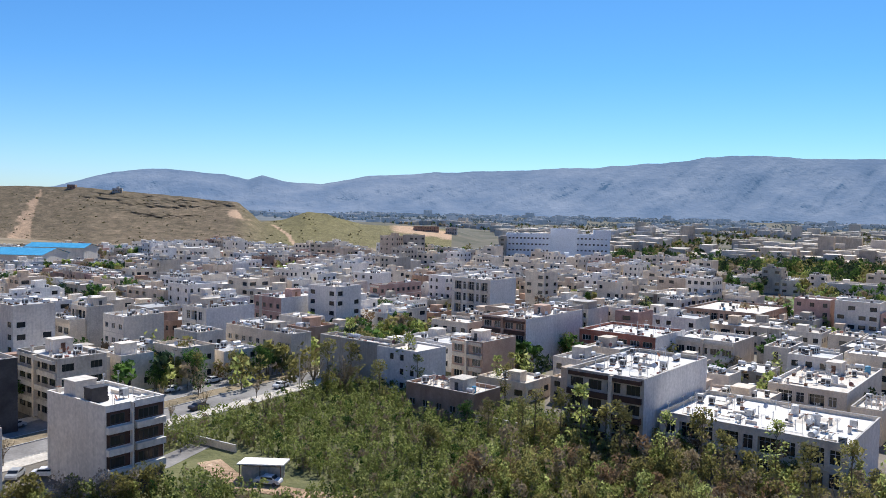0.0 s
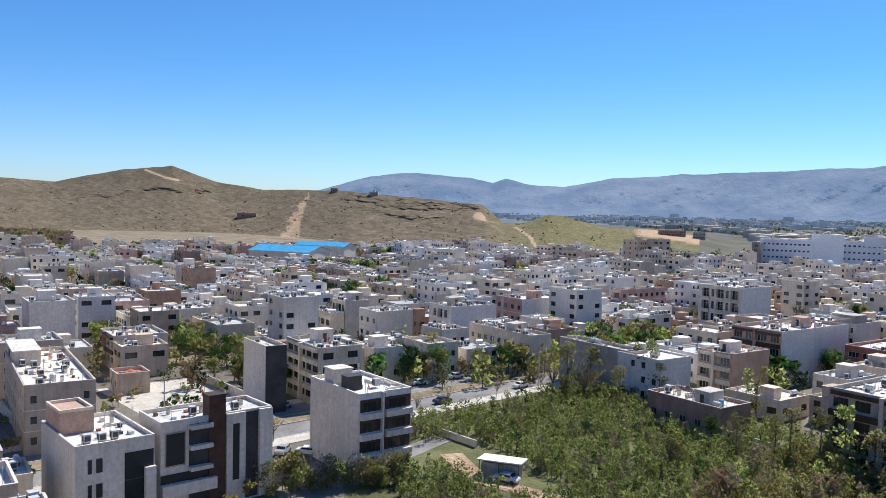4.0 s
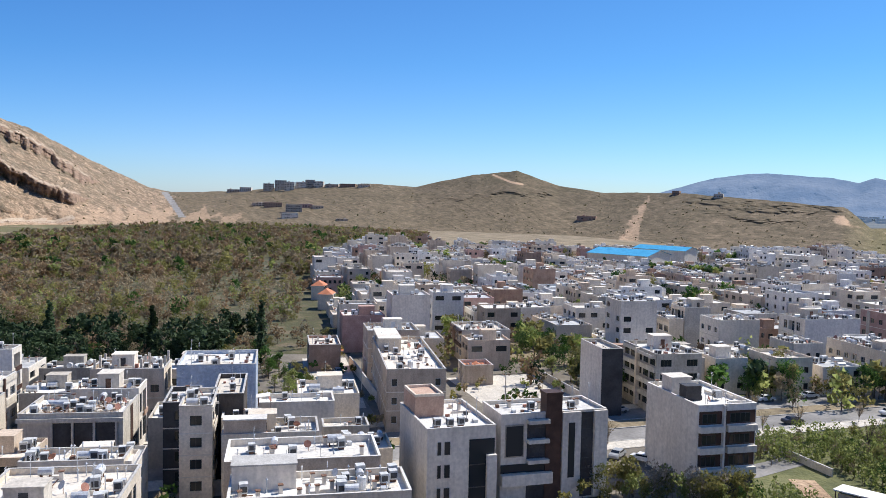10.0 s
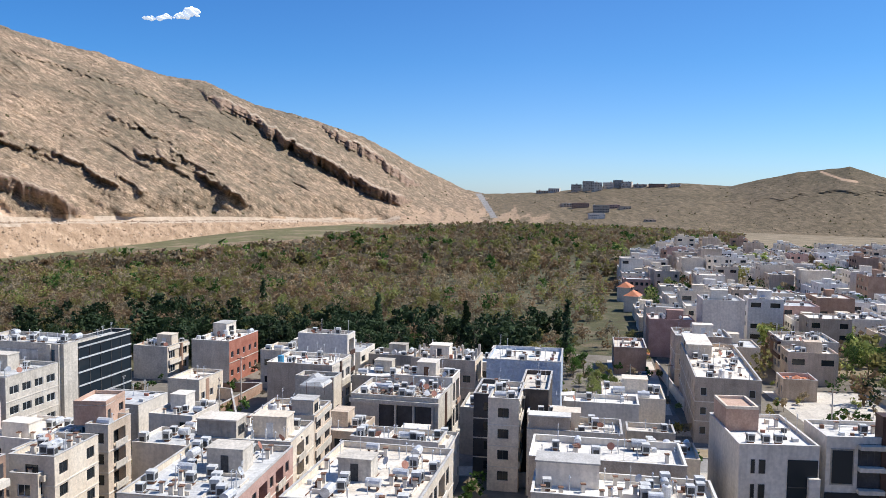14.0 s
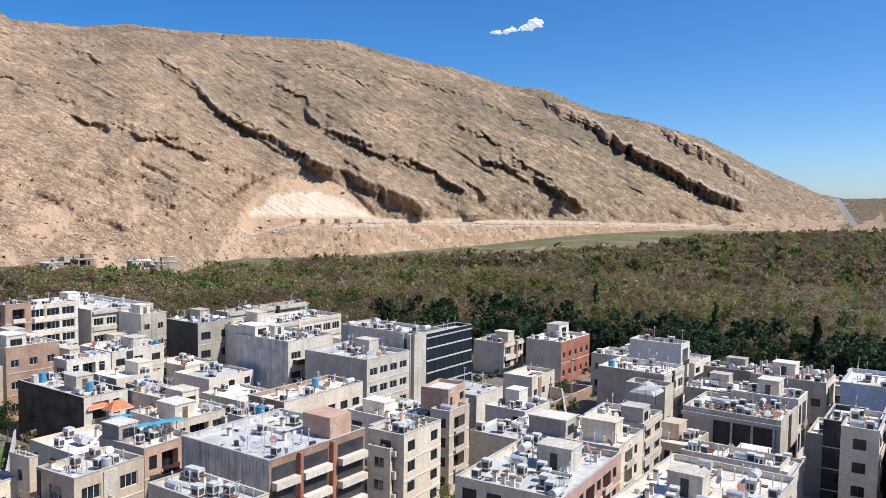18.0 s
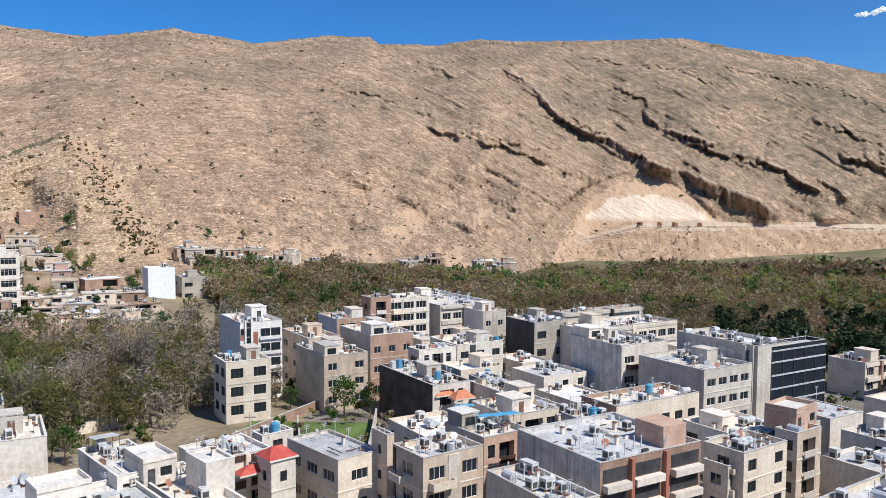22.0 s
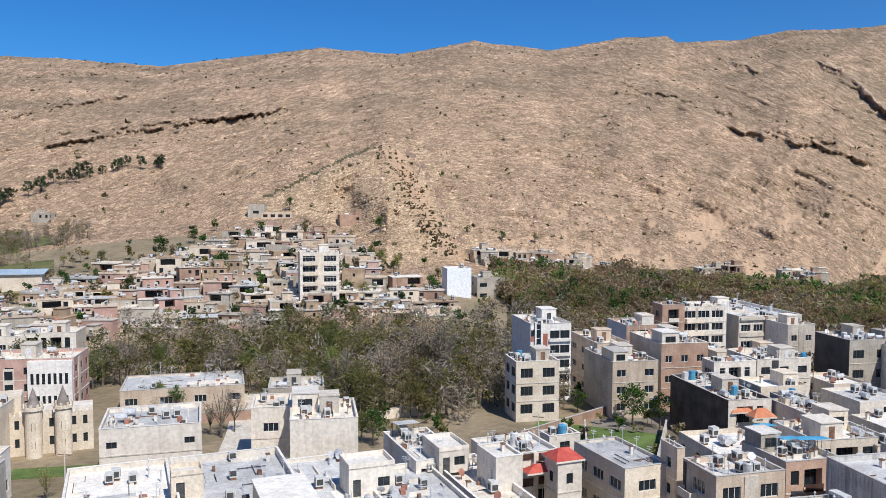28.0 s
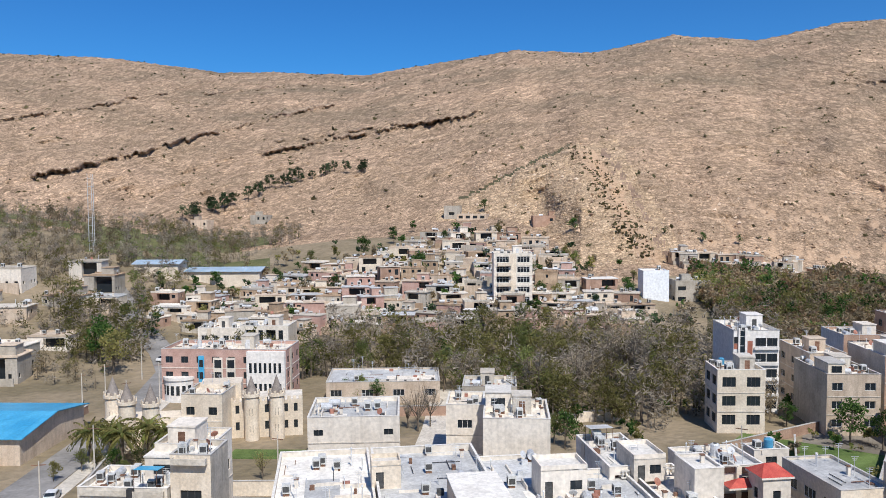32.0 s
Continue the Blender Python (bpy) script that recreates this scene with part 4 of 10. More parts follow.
def window_mesh(w, h, kind):
    """The frame of a window with its bars, in one piece, and its pane: origin at the sill's middle, facing -y."""
    key = (round(w, 2), round(h, 2), kind)
    if key not in WINDOWS:
        f = 0.07
        n = max(1, round(w / 0.9))
        xs = [-w / 2]
        for k in range(n):
            a, b = -w / 2 + w * k / n, -w / 2 + w * (k + 1) / n
            xs += [a + f * (1 if k == 0 else 0.5), b - f * (1 if k == n - 1 else 0.5)]
        xs.append(w / 2)
        zs = [0.0, f, h - f, h] if h < 1.8 else [0.0, f, h * 0.7, h * 0.7 + 0.05, h - f, h]
        s = Solid()
        nx, nz = len(xs), len(zs)
        for y in (0.0, 0.07):
            s.v += [(x, y, z) for z in zs for x in xs]
        q = nx * nz

        def solid(i, j):
            return 0 <= i < nx - 1 and 0 <= j < nz - 1 and (i % 2 == 0 or j % 2 == 0)
        for j in range(nz - 1):
            for i in range(nx - 1):
                if not solid(i, j):
                    continue
                a, b, c, d = j * nx + i, j * nx + i + 1, (j + 1) * nx + i + 1, (j + 1) * nx + i
                s.f.append((a, b, c, d))
                for (di, dj), (p, r) in (((0, -1), (a, b)), ((1, 0), (b, c)), ((0, 1), (c, d)), ((-1, 0), (d, a))):
                    if not solid(i + di, j + dj):
                        s.f.append((r, p, p + q, r + q))
        s.m = [0] * len(s.f)
        g = Solid().box(-w / 2 + 0.01, 0.045, 0.01, w / 2 - 0.01, 0.06, h - 0.01)
        mats = {"w": ("frame", "pane"), "d": ("louvre", "pane"), "b": ("frame", "blueglass")}[kind]
        WINDOWS[key] = (s.mesh("window", M[mats[0]]), g.mesh("pane", M[mats[1]]))
    return WINDOWS[key]


def set_window(parent, w, h, kind, m):
    fm, gm = window_mesh(w, h, kind)
    ob = part("window", fm, parent, m)
    part("pane", gm, ob)
    return ob


def wall_panel(s, ax, ay, ux, uy, width, z0, z1, openings, deep=0.22, m=0):
    """An upright wall from (ax, ay) along (ux, uy) with real openings; the outside is to the right of its run."""
    nx, ny = uy, -ux
    us = sorted({0.0, width, *[o[0] for o in openings], *[o[1] for o in openings]})
    zs = sorted({z0, z1, *[o[2] for o in openings], *[o[3] for o in openings]})

    def at(u, z, d=0.0):
        return (ax + ux * u - nx * d, ay + uy * u - ny * d, z)
    for ua, ub in zip(us, us[1:]):
        run = None
        for za, zb in zip(zs, zs[1:]):
            hole = any(o[0] <= ua and ub <= o[1] and o[2] <= za and zb <= o[3] for o in openings)
            if hole:
                if run is not None:
                    s.poly([at(ua, run), at(ub, run), at(ub, za), at(ua, za)], m)
                run = None
            elif run is None:
                run = za
        if run is not None:
            s.poly([at(ua, run), at(ub, run), at(ub, z1), at(ua, z1)], m)
    for o in openings:
        u0, u1, a, b = o[:4]
        deep = o[4] if len(o) > 4 else 0.22
        s.poly([at(u0, a), at(u1, a), at(u1, a, deep), at(u0, a, deep)], m)
        s.poly([at(u0, b, deep), at(u1, b, deep), at(u1, b), at(u0, b)], m)
        s.poly([at(u0, a), at(u0, a, deep), at(u0, b, deep), at(u0, b)], m)
        s.poly([at(u1, a, deep), at(u1, a), at(u1, b), at(u1, b, deep)], m)


def lay_openings(width, h, storeys, win, gap, base=0.0, high=1.4, sill=1.0, margin=0.9):
    """Rows of openings for a wall."""
    out = []
    if storeys < 1 or width < win + 1.0:
        return out
    sh = (h - base) / storeys
    n = max(1, int((width - 2 * margin + gap) // (win + gap)))
    step = (width - 2 * margin - win) / max(n - 1, 1)
    for k in range(storeys):
        z = base + k * sh + min(sill, sh * 0.35)
        top = min(z + high, base + (k + 1) * sh - 0.35)
        for i in range(n):
            u = margin + (i * step if n > 1 else (width - 2 * margin - win) / 2)
            out.append((round(u, 3), round(u + win, 3), round(z, 3), round(top, 3)))
    return out


def loggias(width, h, storeys, base, rng):
    """Deep balcony openings that alternate with windows."""
    out, sh = [], (h - base) / storeys
    lw, ww = rng.choice([2.6, 3.0, 3.4]), rng.choice([1.2, 1.6])
    u, cols = 0.7, []
    turn = rng.random() < 0.5
    while True:
        wide = lw if turn else ww
        if u + wide > width - 0.6:
            break
        cols.append((u, u + wide, turn))
        u += wide + 0.75
        turn = not turn
    slack = (width - 0.7 - (cols[-1][1] if cols else 0.0)) / 2
    for k in range(storeys):
        z = base + k * sh
        for a, b, deep in cols:
            if deep and k > 0:
                out.append((round(a + slack, 3), round(b + slack, 3), round(z + 0.1, 3), round(z + sh - 0.45, 3), 1.15))
            else:
                out.append((round(a + slack, 3), round(b + slack, 3), round(z + 0.9, 3), round(z + sh - 0.5, 3)))
    return out


KINDS = {}


def roof_kit():
    # evaporative cooler on legs
    e = new("evaporative_cooler")
    s = Solid().box(-0.45, -0.45, 0.35, 0.45, 0.45, 1.3).box(-0.48, -0.48, 1.3, 0.48, 0.48, 1.36)
    part("housing", s.mesh("housing", M["cooler"]), e)
    t = Solid()
    for k in range(4):
        t.box(-0.36, -0.475, 0.5 + k * 0.18, 0.36, -0.452, 0.6 + k * 0.18)
        t.box(-0.36, 0.452, 0.5 + k * 0.18, 0.36, 0.475, 0.6 + k * 0.18)
        t.box(0.452, -0.36, 0.5 + k * 0.18, 0.475, 0.36, 0.6 + k * 0.18)
    part("louvres", t.mesh("louvres", M["louvre"]), e)
    for x, y in ((-0.4, -0.4), (0.4, -0.4), (-0.4, 0.4), (0.4, 0.4)):
        part("leg", Solid().box(x - 0.03, y - 0.03, 0, x + 0.03, y + 0.03, 0.35).mesh("leg", M["rust"]), e)
    tagged(e, "weathered metal evaporative cooler on a flat roof", "cooler", "rooftop coolers")
    # water tank lying on a stand
    w = new("water_tank")
    s = Solid().drum(0, 0, -0.8, 0.8, 0.5, n=14, axis="x").lift(0, 0, 0.85)
    part("drum", s.mesh("drum", M["metal"], soft=False), w)
    for x in (-0.55, 0.55):
        part("stand", Solid().box(x - 0.05, -0.45, 0, x + 0.05, 0.45, 0.42).mesh("stand", M["rust"]), w)
    tagged(w, "galvanised water tank lying on a steel stand", "water tank", "rooftop tanks")
    # upright tank
    u = new("water_tank")
    s = Solid().drum(0, 0, 0.1, 1.5, 0.55, n=14).drum(0, 0, 1.5, 1.62, 0.55, 0.4, n=14)
    part("drum", s.mesh("drum", M["metal"]), u)
    part("lid", Solid().drum(0, 0, 1.62, 1.69, 0.22, n=10).mesh("lid", M["louvre"]), u)
    part("plinth", Solid().box(-0.6, -0.6, 0, 0.6, 0.6, 0.1).mesh("plinth", M["concrete"]), u)
    tagged(u, "upright galvanised water tank on a concrete pad", "water tank", "rooftop tanks")
    b = new("water_tank")
    s = Solid().drum(0, 0, 0.1, 1.4, 0.55, n=14).drum(0, 0, 1.4, 1.6, 0.55, 0.2, n=14)
    part("drum", s.mesh("drum", M["tankblue"]), b)
    part("plinth", Solid().box(-0.6, -0.6, 0, 0.6, 0.6, 0.1).mesh("plinth", M["concrete"]), b)
    tagged(b, "blue plastic water tank on a roof", "water tank", "rooftop tanks")
    # chimney stub with cowl
    c = new("chimney")
    part("shaft", Solid().box(-0.22, -0.22, 0, 0.22, 0.22, 0.9).mesh("shaft", M["white"]), c)
    part("cap", Solid().box(-0.3, -0.3, 0.98, 0.3, 0.3, 1.05).box(-0.12, -0.12, 0.9, 0.12, 0.12, 0.98).mesh("cap", M["rust"]), c)
    tagged(c, "short rendered chimney with a metal cap", "chimney", "rooftop chimneys")
    p = new("vent_pipe")
    part("pipe", Solid().drum(0, 0, 0, 1.3, 0.07, n=7).mesh("pipe", M["metal"]), p)
    part("cowl", Solid().drum(0, 0, 1.3, 1.5, 0.16, 0.02, n=7).mesh("cowl", M["metal"]), p)
    tagged(p, "thin metal vent pipe with a cowl", "vent pipe", "rooftop vents")
    # satellite dish
    d = new("satellite_dish")
    s = Solid()
    n, rings = 14, 3
    for k in range(rings + 1):
        r = 0.5 * k / rings
        for i in range(n):
            a = 2 * math.pi * i / n
            s.v.append((r * math.cos(a), -0.16 * (r / 0.5) ** 2, r * math.sin(a)))
    for k in range(rings):
        for i in range(n):
            s.f.append((k * n + i, k * n + (i + 1) % n, (k + 1) * n + (i + 1) % n, (k + 1) * n + i))
            s.m.append(0)
    dish = part("dish", s.mesh("dish", M["dish"]), d, pose(0, 0, 0.9, -28, 0, 0))
    sol = dish.modifiers.new("thickness", "SOLIDIFY")
    sol.thickness = 0.015
    part("mast", Solid().drum(0, 0.12, 0, 0.9, 0.035, n=6).mesh("mast", M["rust"]), d)
    part("arm", Solid().box(-0.015, -0.55, 0.68, 0.015, 0, 0.71).box(-0.05, -0.62, 0.66, 0.05, -0.55, 0.76).mesh("arm", M["louvre"]), d)
    tagged(d, "red brown satellite dish on a roof mast", "satellite dish", "rooftop dishes")
    for key, ob in (("cooler", e), ("tank", w), ("drum", u), ("blue", b), ("chimney", c), ("pipe", p), ("dish", d)):
        KINDS[key] = ob


FAR_BITS = Solid()
roof_kit()
PLACED = {}


def bits(kind, gx, gy, gz, k=1.0):
    """The same fittings, joined, where they stand too far or too many to count."""
    if kind == "cooler":
        FAR_BITS.box(gx - 0.46 * k, gy - 0.46 * k, gz + 0.33, gx + 0.46 * k, gy + 0.46 * k, gz + 1.35 * k, 0)
        FAR_BITS.box(gx - 0.36, gy - 0.36, gz - 0.02, gx + 0.36, gy + 0.36, gz + 0.33, 2)
        FAR_BITS.box(gx - 0.36, gy - 0.48 * k, gz + 0.5, gx + 0.36, gy + 0.48 * k, gz + 1.15, 4)
        FAR_BITS.box(gx - 0.48 * k, gy - 0.36, gz + 0.5, gx + 0.48 * k, gy + 0.36, gz + 1.15, 4)
    elif kind == "tank":
        i = len(FAR_BITS.v)
        FAR_BITS.drum(0, 0, -0.8 * k, 0.8 * k, 0.48 * k, n=10, m=1, axis="x")
        FAR_BITS.box(-0.55, -0.4, -0.85, -0.45, 0.4, -0.3, 2)
        FAR_BITS.box(0.45, -0.4, -0.85, 0.55, 0.4, -0.3, 2)
        q = pose(gx, gy, gz + 0.85, 0, 0, 90 * (int(gx * 7) % 2) - 8)
        FAR_BITS.v[i:] = [tuple(q @ Vector(p)) for p in FAR_BITS.v[i:]]
    elif kind in ("drum", "blue"):
        FAR_BITS.drum(gx, gy, gz, gz + 1.45 * k, 0.55 * k, n=8, m=5 if kind == "blue" else 1)
        FAR_BITS.drum(gx, gy, gz + 1.45 * k, gz + 1.56 * k, 0.55 * k, 0.35, n=8, m=5 if kind == "blue" else 1)
    elif kind == "chimney":
        FAR_BITS.box(gx - 0.22, gy - 0.22, gz, gx + 0.22, gy + 0.22, gz + 0.9 * k, 3)
        FAR_BITS.box(gx - 0.3, gy - 0.3, gz + 0.96 * k, gx + 0.3, gy + 0.3, gz + 1.04 * k, 2)
        FAR_BITS.box(gx - 0.1, gy - 0.1, gz + 0.9 * k, gx + 0.1, gy + 0.1, gz + 0.96 * k, 2)
    elif kind == "pipe":
        FAR_BITS.drum(gx, gy, gz, gz + 1.3 * k, 0.07, n=6, m=1)
        FAR_BITS.drum(gx, gy, gz + 1.3 * k, gz + 1.5 * k, 0.16, 0.03, n=6, m=1)
    else:
        FAR_BITS.drum(gx, gy + 0.12, gz, gz + 0.9, 0.035, n=5, m=2)
        i = len(FAR_BITS.v)
        FAR_BITS.drum(0, 0, -0.06, 0.0, 0.5, 0.42, n=12, m=6 if int(gx * 13) % 3 else 1, axis="y")
        q = pose(gx, gy, gz + 0.95, -28, 0, (gx * 77) % 360)
        FAR_BITS.v[i:] = [tuple(q @ Vector(p)) for p in FAR_BITS.v[i:]]


def put(kind, x, y, z, rz=0.0, size=1.0):
    """Stand a rooftop thing; the first one of a kind is the model itself."""
    m = pose(x, y, z, 0, 0, rz) @ Matrix.Diagonal((size, size, size, 1))
    ob = KINDS[kind]
    if kind not in PLACED:
        PLACED[kind] = 1
        ob.matrix_basis = m
        return ob
    PLACED[kind] += 1
    if math.hypot(x, y) > 150 or PLACED[kind] > 38:
        bits(kind, x, y, z, size)
        return None
    c = copy_thing(ob, pose(x, y, z, 0, 0, rz))
    c.scale = (size, size, size)
    return c


COUNT = {"buildings": 0}
RECTS = []
WORDS = {"clinic": "bright white", "chalk": "chalk white plastered", "white": "white rendered", "cream": "cream stone", "grey": "grey cement", "tan": "tan brick", "brick": "brown brick", "red": "red brick", "pink": "dusty pink brick",
         "dark": "charcoal clad", "wood": "dark red clad", "peach": "peach stone", "tarp": "blue sheeted", "corr": "zinc clad", "blackwall": "black bitumen walled",
         "rwhite": "white roof", "rgrey": "grey felt roof", "rtan": "dusty roof", "rblue": "blue sheet roof", "rred": "red roof", "orange": "orange roof", "concrete": "concrete", "pane": "glass", "brown": "mud brown"}


def facing(x, y, nx, ny):
    return x * nx + y * ny < 0


def building(x, y, w, d, h, rot, wall="white", roof="rwhite", storeys=3, win=1.5, gap=1.4, front=None, clutter=6, hut=True, parapet=0.7, base=0.6,
             z=None, kind="d", high=1.4, side=None, blank=(), name="apartment_building", label="", seed=None, wide=0.0, balcony=0, force=""):
    """A flat-roofed block: x, y its middle, w along its own x, d along its own y. front: material of the wall along w that the
    valley's middle sees; side: of the wall along d. blank: walls without windows (0 -y, 1 +x, 2 +y, 3 -x)."""
    rng = random.Random(seed if seed is not None else int(x * 31 + y * 17))
    COUNT["buildings"] += 1
    RECTS.append((x, y, w, d, rot))
    if z is None:
        z = level(x, y)
    e = new(name)
    e.matrix_basis = pose(x, y, z, 0, 0, rot)
    tagged(e, label or "%s block of %d storeys with a %s" % (WORDS.get(wall, wall), max(storeys, 1), WORDS.get(roof, "flat roof")), "building", "town buildings")
    ca, sa_ = math.cos(radians(rot)), math.sin(radians(rot))
    corners = [(-w / 2, -d / 2), (w / 2, -d / 2), (w / 2, d / 2), (-w / 2, d / 2)]
    spans = (w, d, w, d)
    style = rng.choices(["bands", "bays", "plain"], [4, 5.5, 1.2])[0] if storeys > 1 and name == "apartment_building" and (win == 1.5 or rng.random() < 0.35) else "plain"
    style = force or style
    kind = kind if kind != "d" else rng.choice("dw")
    trim = "concrete" if force else rng.choice(["white", "cream", "concrete", "white", "wood"] if wall != "white" else ["cream", "concrete", "wood", "brick", "rwhite"])
    dirs = ((1, 0), (0, 1), (-1, 0), (0, -1))
    face = front or (rng.choice(["cream", "cream", "white", wall]) if wall in ("tan", "grey") and name == "apartment_building" and win == 1.5 else None)
    for k in range(4):
        n = (dirs[k][1], -dirs[k][0])
        wn_ = (n[0] * ca - n[1] * sa_, n[0] * sa_ + n[1] * ca)
        seen = facing(x, y, *wn_)
        mat = M[wall]
        if face and k in (0, 2) and seen:
            mat = M[face]
        if side and k in (1, 3) and seen:
            mat = M[side]
        street = k in (0, 2)
        if style == "bands" and street:
            ops = [] if k in blank else lay_openings(spans[k], h, storeys, 2.5, 0.45, base, 1.7, 1.0, 0.7)
        elif style == "bays" and street:
            ops = [] if k in blank else loggias(spans[k], h, storeys, base, rng)
        else:
            ops = [] if k in blank else lay_openings(spans[k], h, storeys, win, gap, base, high)
        if not seen or (not street and win == 1.5 and rng.random() < 0.7):
            ops = []
        if seen and not street and not ops and not side and wall in ("white", "cream", "tan", "grey", "brick") and rng.random() < 0.6:
            mat = M[rng.choice(["white", "white", "cream", "cream", "concrete", "tan"])]
        s = Solid()
        ax, ay = corners[k]
        wall_panel(s, ax, ay, *dirs[k], spans[k], -1.5, h + parapet, ops)
        # coping and inner face of the parapet
        bx, by = dirs[k]
        t = 0.22

        def at(u, dd, zz):
            return (ax + bx * u - n[0] * dd, ay + by * u - n[1] * dd, zz)
        s.poly([at(0, 0, h + parapet), at(spans[k], 0, h + parapet), at(spans[k] - t, t, h + parapet), at(t, t, h + parapet)])
        s.poly([at(spans[k] - t, t, h), at(t, t, h), at(t, t, h + parapet), at(spans[k] - t, t, h + parapet)])
        wo = part("wall", s.mesh("wall", mat), e)
        for o in ops:
            u0, u1, a, b = o[:4]
            uc = (u0 + u1) / 2
            set_window(e, u1 - u0, b - a, kind, pose(*at(uc, o[4] - 0.1 if len(o) > 4 else 0.12, a), 0, 0, 90 * k))
            if len(o) > 4:
                bw = u1 - u0 - 0.02
                b_ = Solid().box(-bw / 2, -0.35, -0.12, bw / 2, 0.06, 0.0).box(-bw / 2, -0.35, 0.0, bw / 2, -0.25, 0.8)
                part("balcony", b_.mesh("balcony", M[trim]), e, pose(*at(uc, 0, a), 0, 0, 90 * k))
        if ops and seen:
            for q in range(1 if not (street and style == "bands") else storeys, storeys):
                zz = base + q * (h - base) / storeys - 0.16
                part("string_course", Solid().box(0, -0.07, 0, spans[k], -0.003, 0.16).mesh("string_course", M["concrete"] if wall in ("white", "grey") else M["white"]), e, pose(ax, ay, zz, 0, 0, 90 * k))
            if street and style == "bands":
                sh = (h - base) / storeys
                out = rng.choice([0.25, 0.5, 0.8])
                cuts = [0.25, spans[k] - 0.25] if spans[k] < 9 else [0.25, spans[k] * rng.choice([0.42, 0.5, 0.6]), spans[k] - 0.25]
                for q in range(1, storeys + 1):
                    zz = base + q * sh - 0.3
                    for n_, (ua, ub) in enumerate(zip(cuts, cuts[1:])):
                        o2 = out if (n_ + q) % 2 or len(cuts) < 3 else out * 0.45
                        b_ = Solid().box(ua + 0.1, -o2, 0, ub - 0.1, -0.003, 0.22)
                        b_.box(ua + 0.1, -o2, 0.22, ub - 0.1, -o2 + 0.12, 1.05 if q < storeys else 0.7)
                        if o2 > 0.2:
                            b_.box(ua + 0.1, -o2 + 0.12, 0.22, ua + 0.22, -0.003, 1.05 if q < storeys else 0.7).box(ub - 0.22, -o2 + 0.12, 0.22, ub - 0.1, -0.003, 1.05 if q < storeys else 0.7)
                        part("balcony", b_.mesh("balcony", M[trim]), e, pose(ax, ay, zz, 0, 0, 90 * k))
                if len(cuts) > 2:
                    part("pier", Solid().box(cuts[1] - 0.35, -out - 0.08, 0.0, cuts[1] + 0.35, -0.003, h - base + parapet).mesh("pier", M[rng.choice(["brick", "wood", "cream", "dark", wall])]), e, pose(ax, ay, base, 0, 0, 90 * k))
            elif not (street and style == "bays") and rng.random() < 0.5 and spans[k] > 6:
                g1 = [o for o in ops if abs(o[2] - ops[0][2]) < 0.01]
                u = (g1[0][1] + g1[1][0]) / 2 if len(g1) > 1 else 0.5
                gap_ = g1[1][0] - g1[0][1] if len(g1) > 1 else 0.8
                if 0.5 < gap_ < 3.0:
                    part("accent_strip", Solid().box(-gap_ * 0.35, -0.1, 0, gap_ * 0.35, -0.003, h - base + 0.4).mesh("accent_strip", M[rng.choice(["brick", "wood", "cream", "grey", "dark"])]), e, pose(ax + bx * u, ay + by * u, base, 0, 0, 90 * k))
        if balcony and not (style == "bays" and street) and seen and k not in blank and spans[k] > 6:
            sh = (h - base) / max(storeys, 1)
            bw = min(spans[k] * 0.38, 4.5)
            for q in range(1, storeys):
                for side_ in ((0.28,) if balcony == 1 or spans[k] < 11 else (0.22, 0.74)):
                    u = spans[k] * side_
                    zz = base + q * sh - 0.1
                    b_ = Solid()
                    b_.box(-bw / 2, -1.1, 0, bw / 2, -0.01, 0.16)
                    b_.box(-bw / 2, -1.1, 0.16, bw / 2, -1.0, 1.0).box(-bw / 2, -1.0, 0.16, -bw / 2 + 0.1, -0.01, 1.0).box(bw / 2 - 0.1, -1.0, 0.16, bw / 2, -0.01, 1.0)
                    part("balcony", b_.mesh("balcony", M[trim]), e, pose(*at(u, 0, zz), 0, 0, 90 * k))
    c_ = Solid()
    for x0, y0, x1, y1 in ((-w / 2 - 0.05, -d / 2 - 0.05, w / 2 + 0.05, -d / 2 + 0.26), (-w / 2 - 0.05, d / 2 - 0.26, w / 2 + 0.05, d / 2 + 0.05), (-w / 2 - 0.05, -d / 2 + 0.26, -w / 2 + 0.26, d / 2 - 0.26), (w / 2 - 0.26, -d / 2 + 0.26, w / 2 + 0.05, d / 2 - 0.26)):
        c_.box(x0, y0, h + parapet + 0.003, x1, y1, h + parapet + 0.07)
    part("coping", c_.mesh("coping", M["kerb"] if wall != "white" else M["rwhite"]), e)
    for k in range(3 if clutter > 3 else 0):
        u, v, q = rng.uniform(-0.4, 0.4) * w, rng.uniform(-0.4, 0.4) * d, rng.uniform(0.6, 1.8)
        t, hh_ = rng.choice([0, 1]), rng.uniform(0.25, 0.6)
        i = len(FAR_BITS.v)
        FAR_BITS.box(u - (q if t else 0.1), v - (0.1 if t else q), h, u + (q if t else 0.1), v + (0.1 if t else q), h + hh_, 3)
        mm_ = e.matrix_basis
        FAR_BITS.v[i:] = [tuple(mm_ @ Vector(p)) for p in FAR_BITS.v[i:]]
    part("roof", Solid().box(-w / 2 + 0.2, -d / 2 + 0.2, h - 0.25, w / 2 - 0.2, d / 2 - 0.2, h + 0.01).mesh("roof", M[roof]), e)
    taken = []
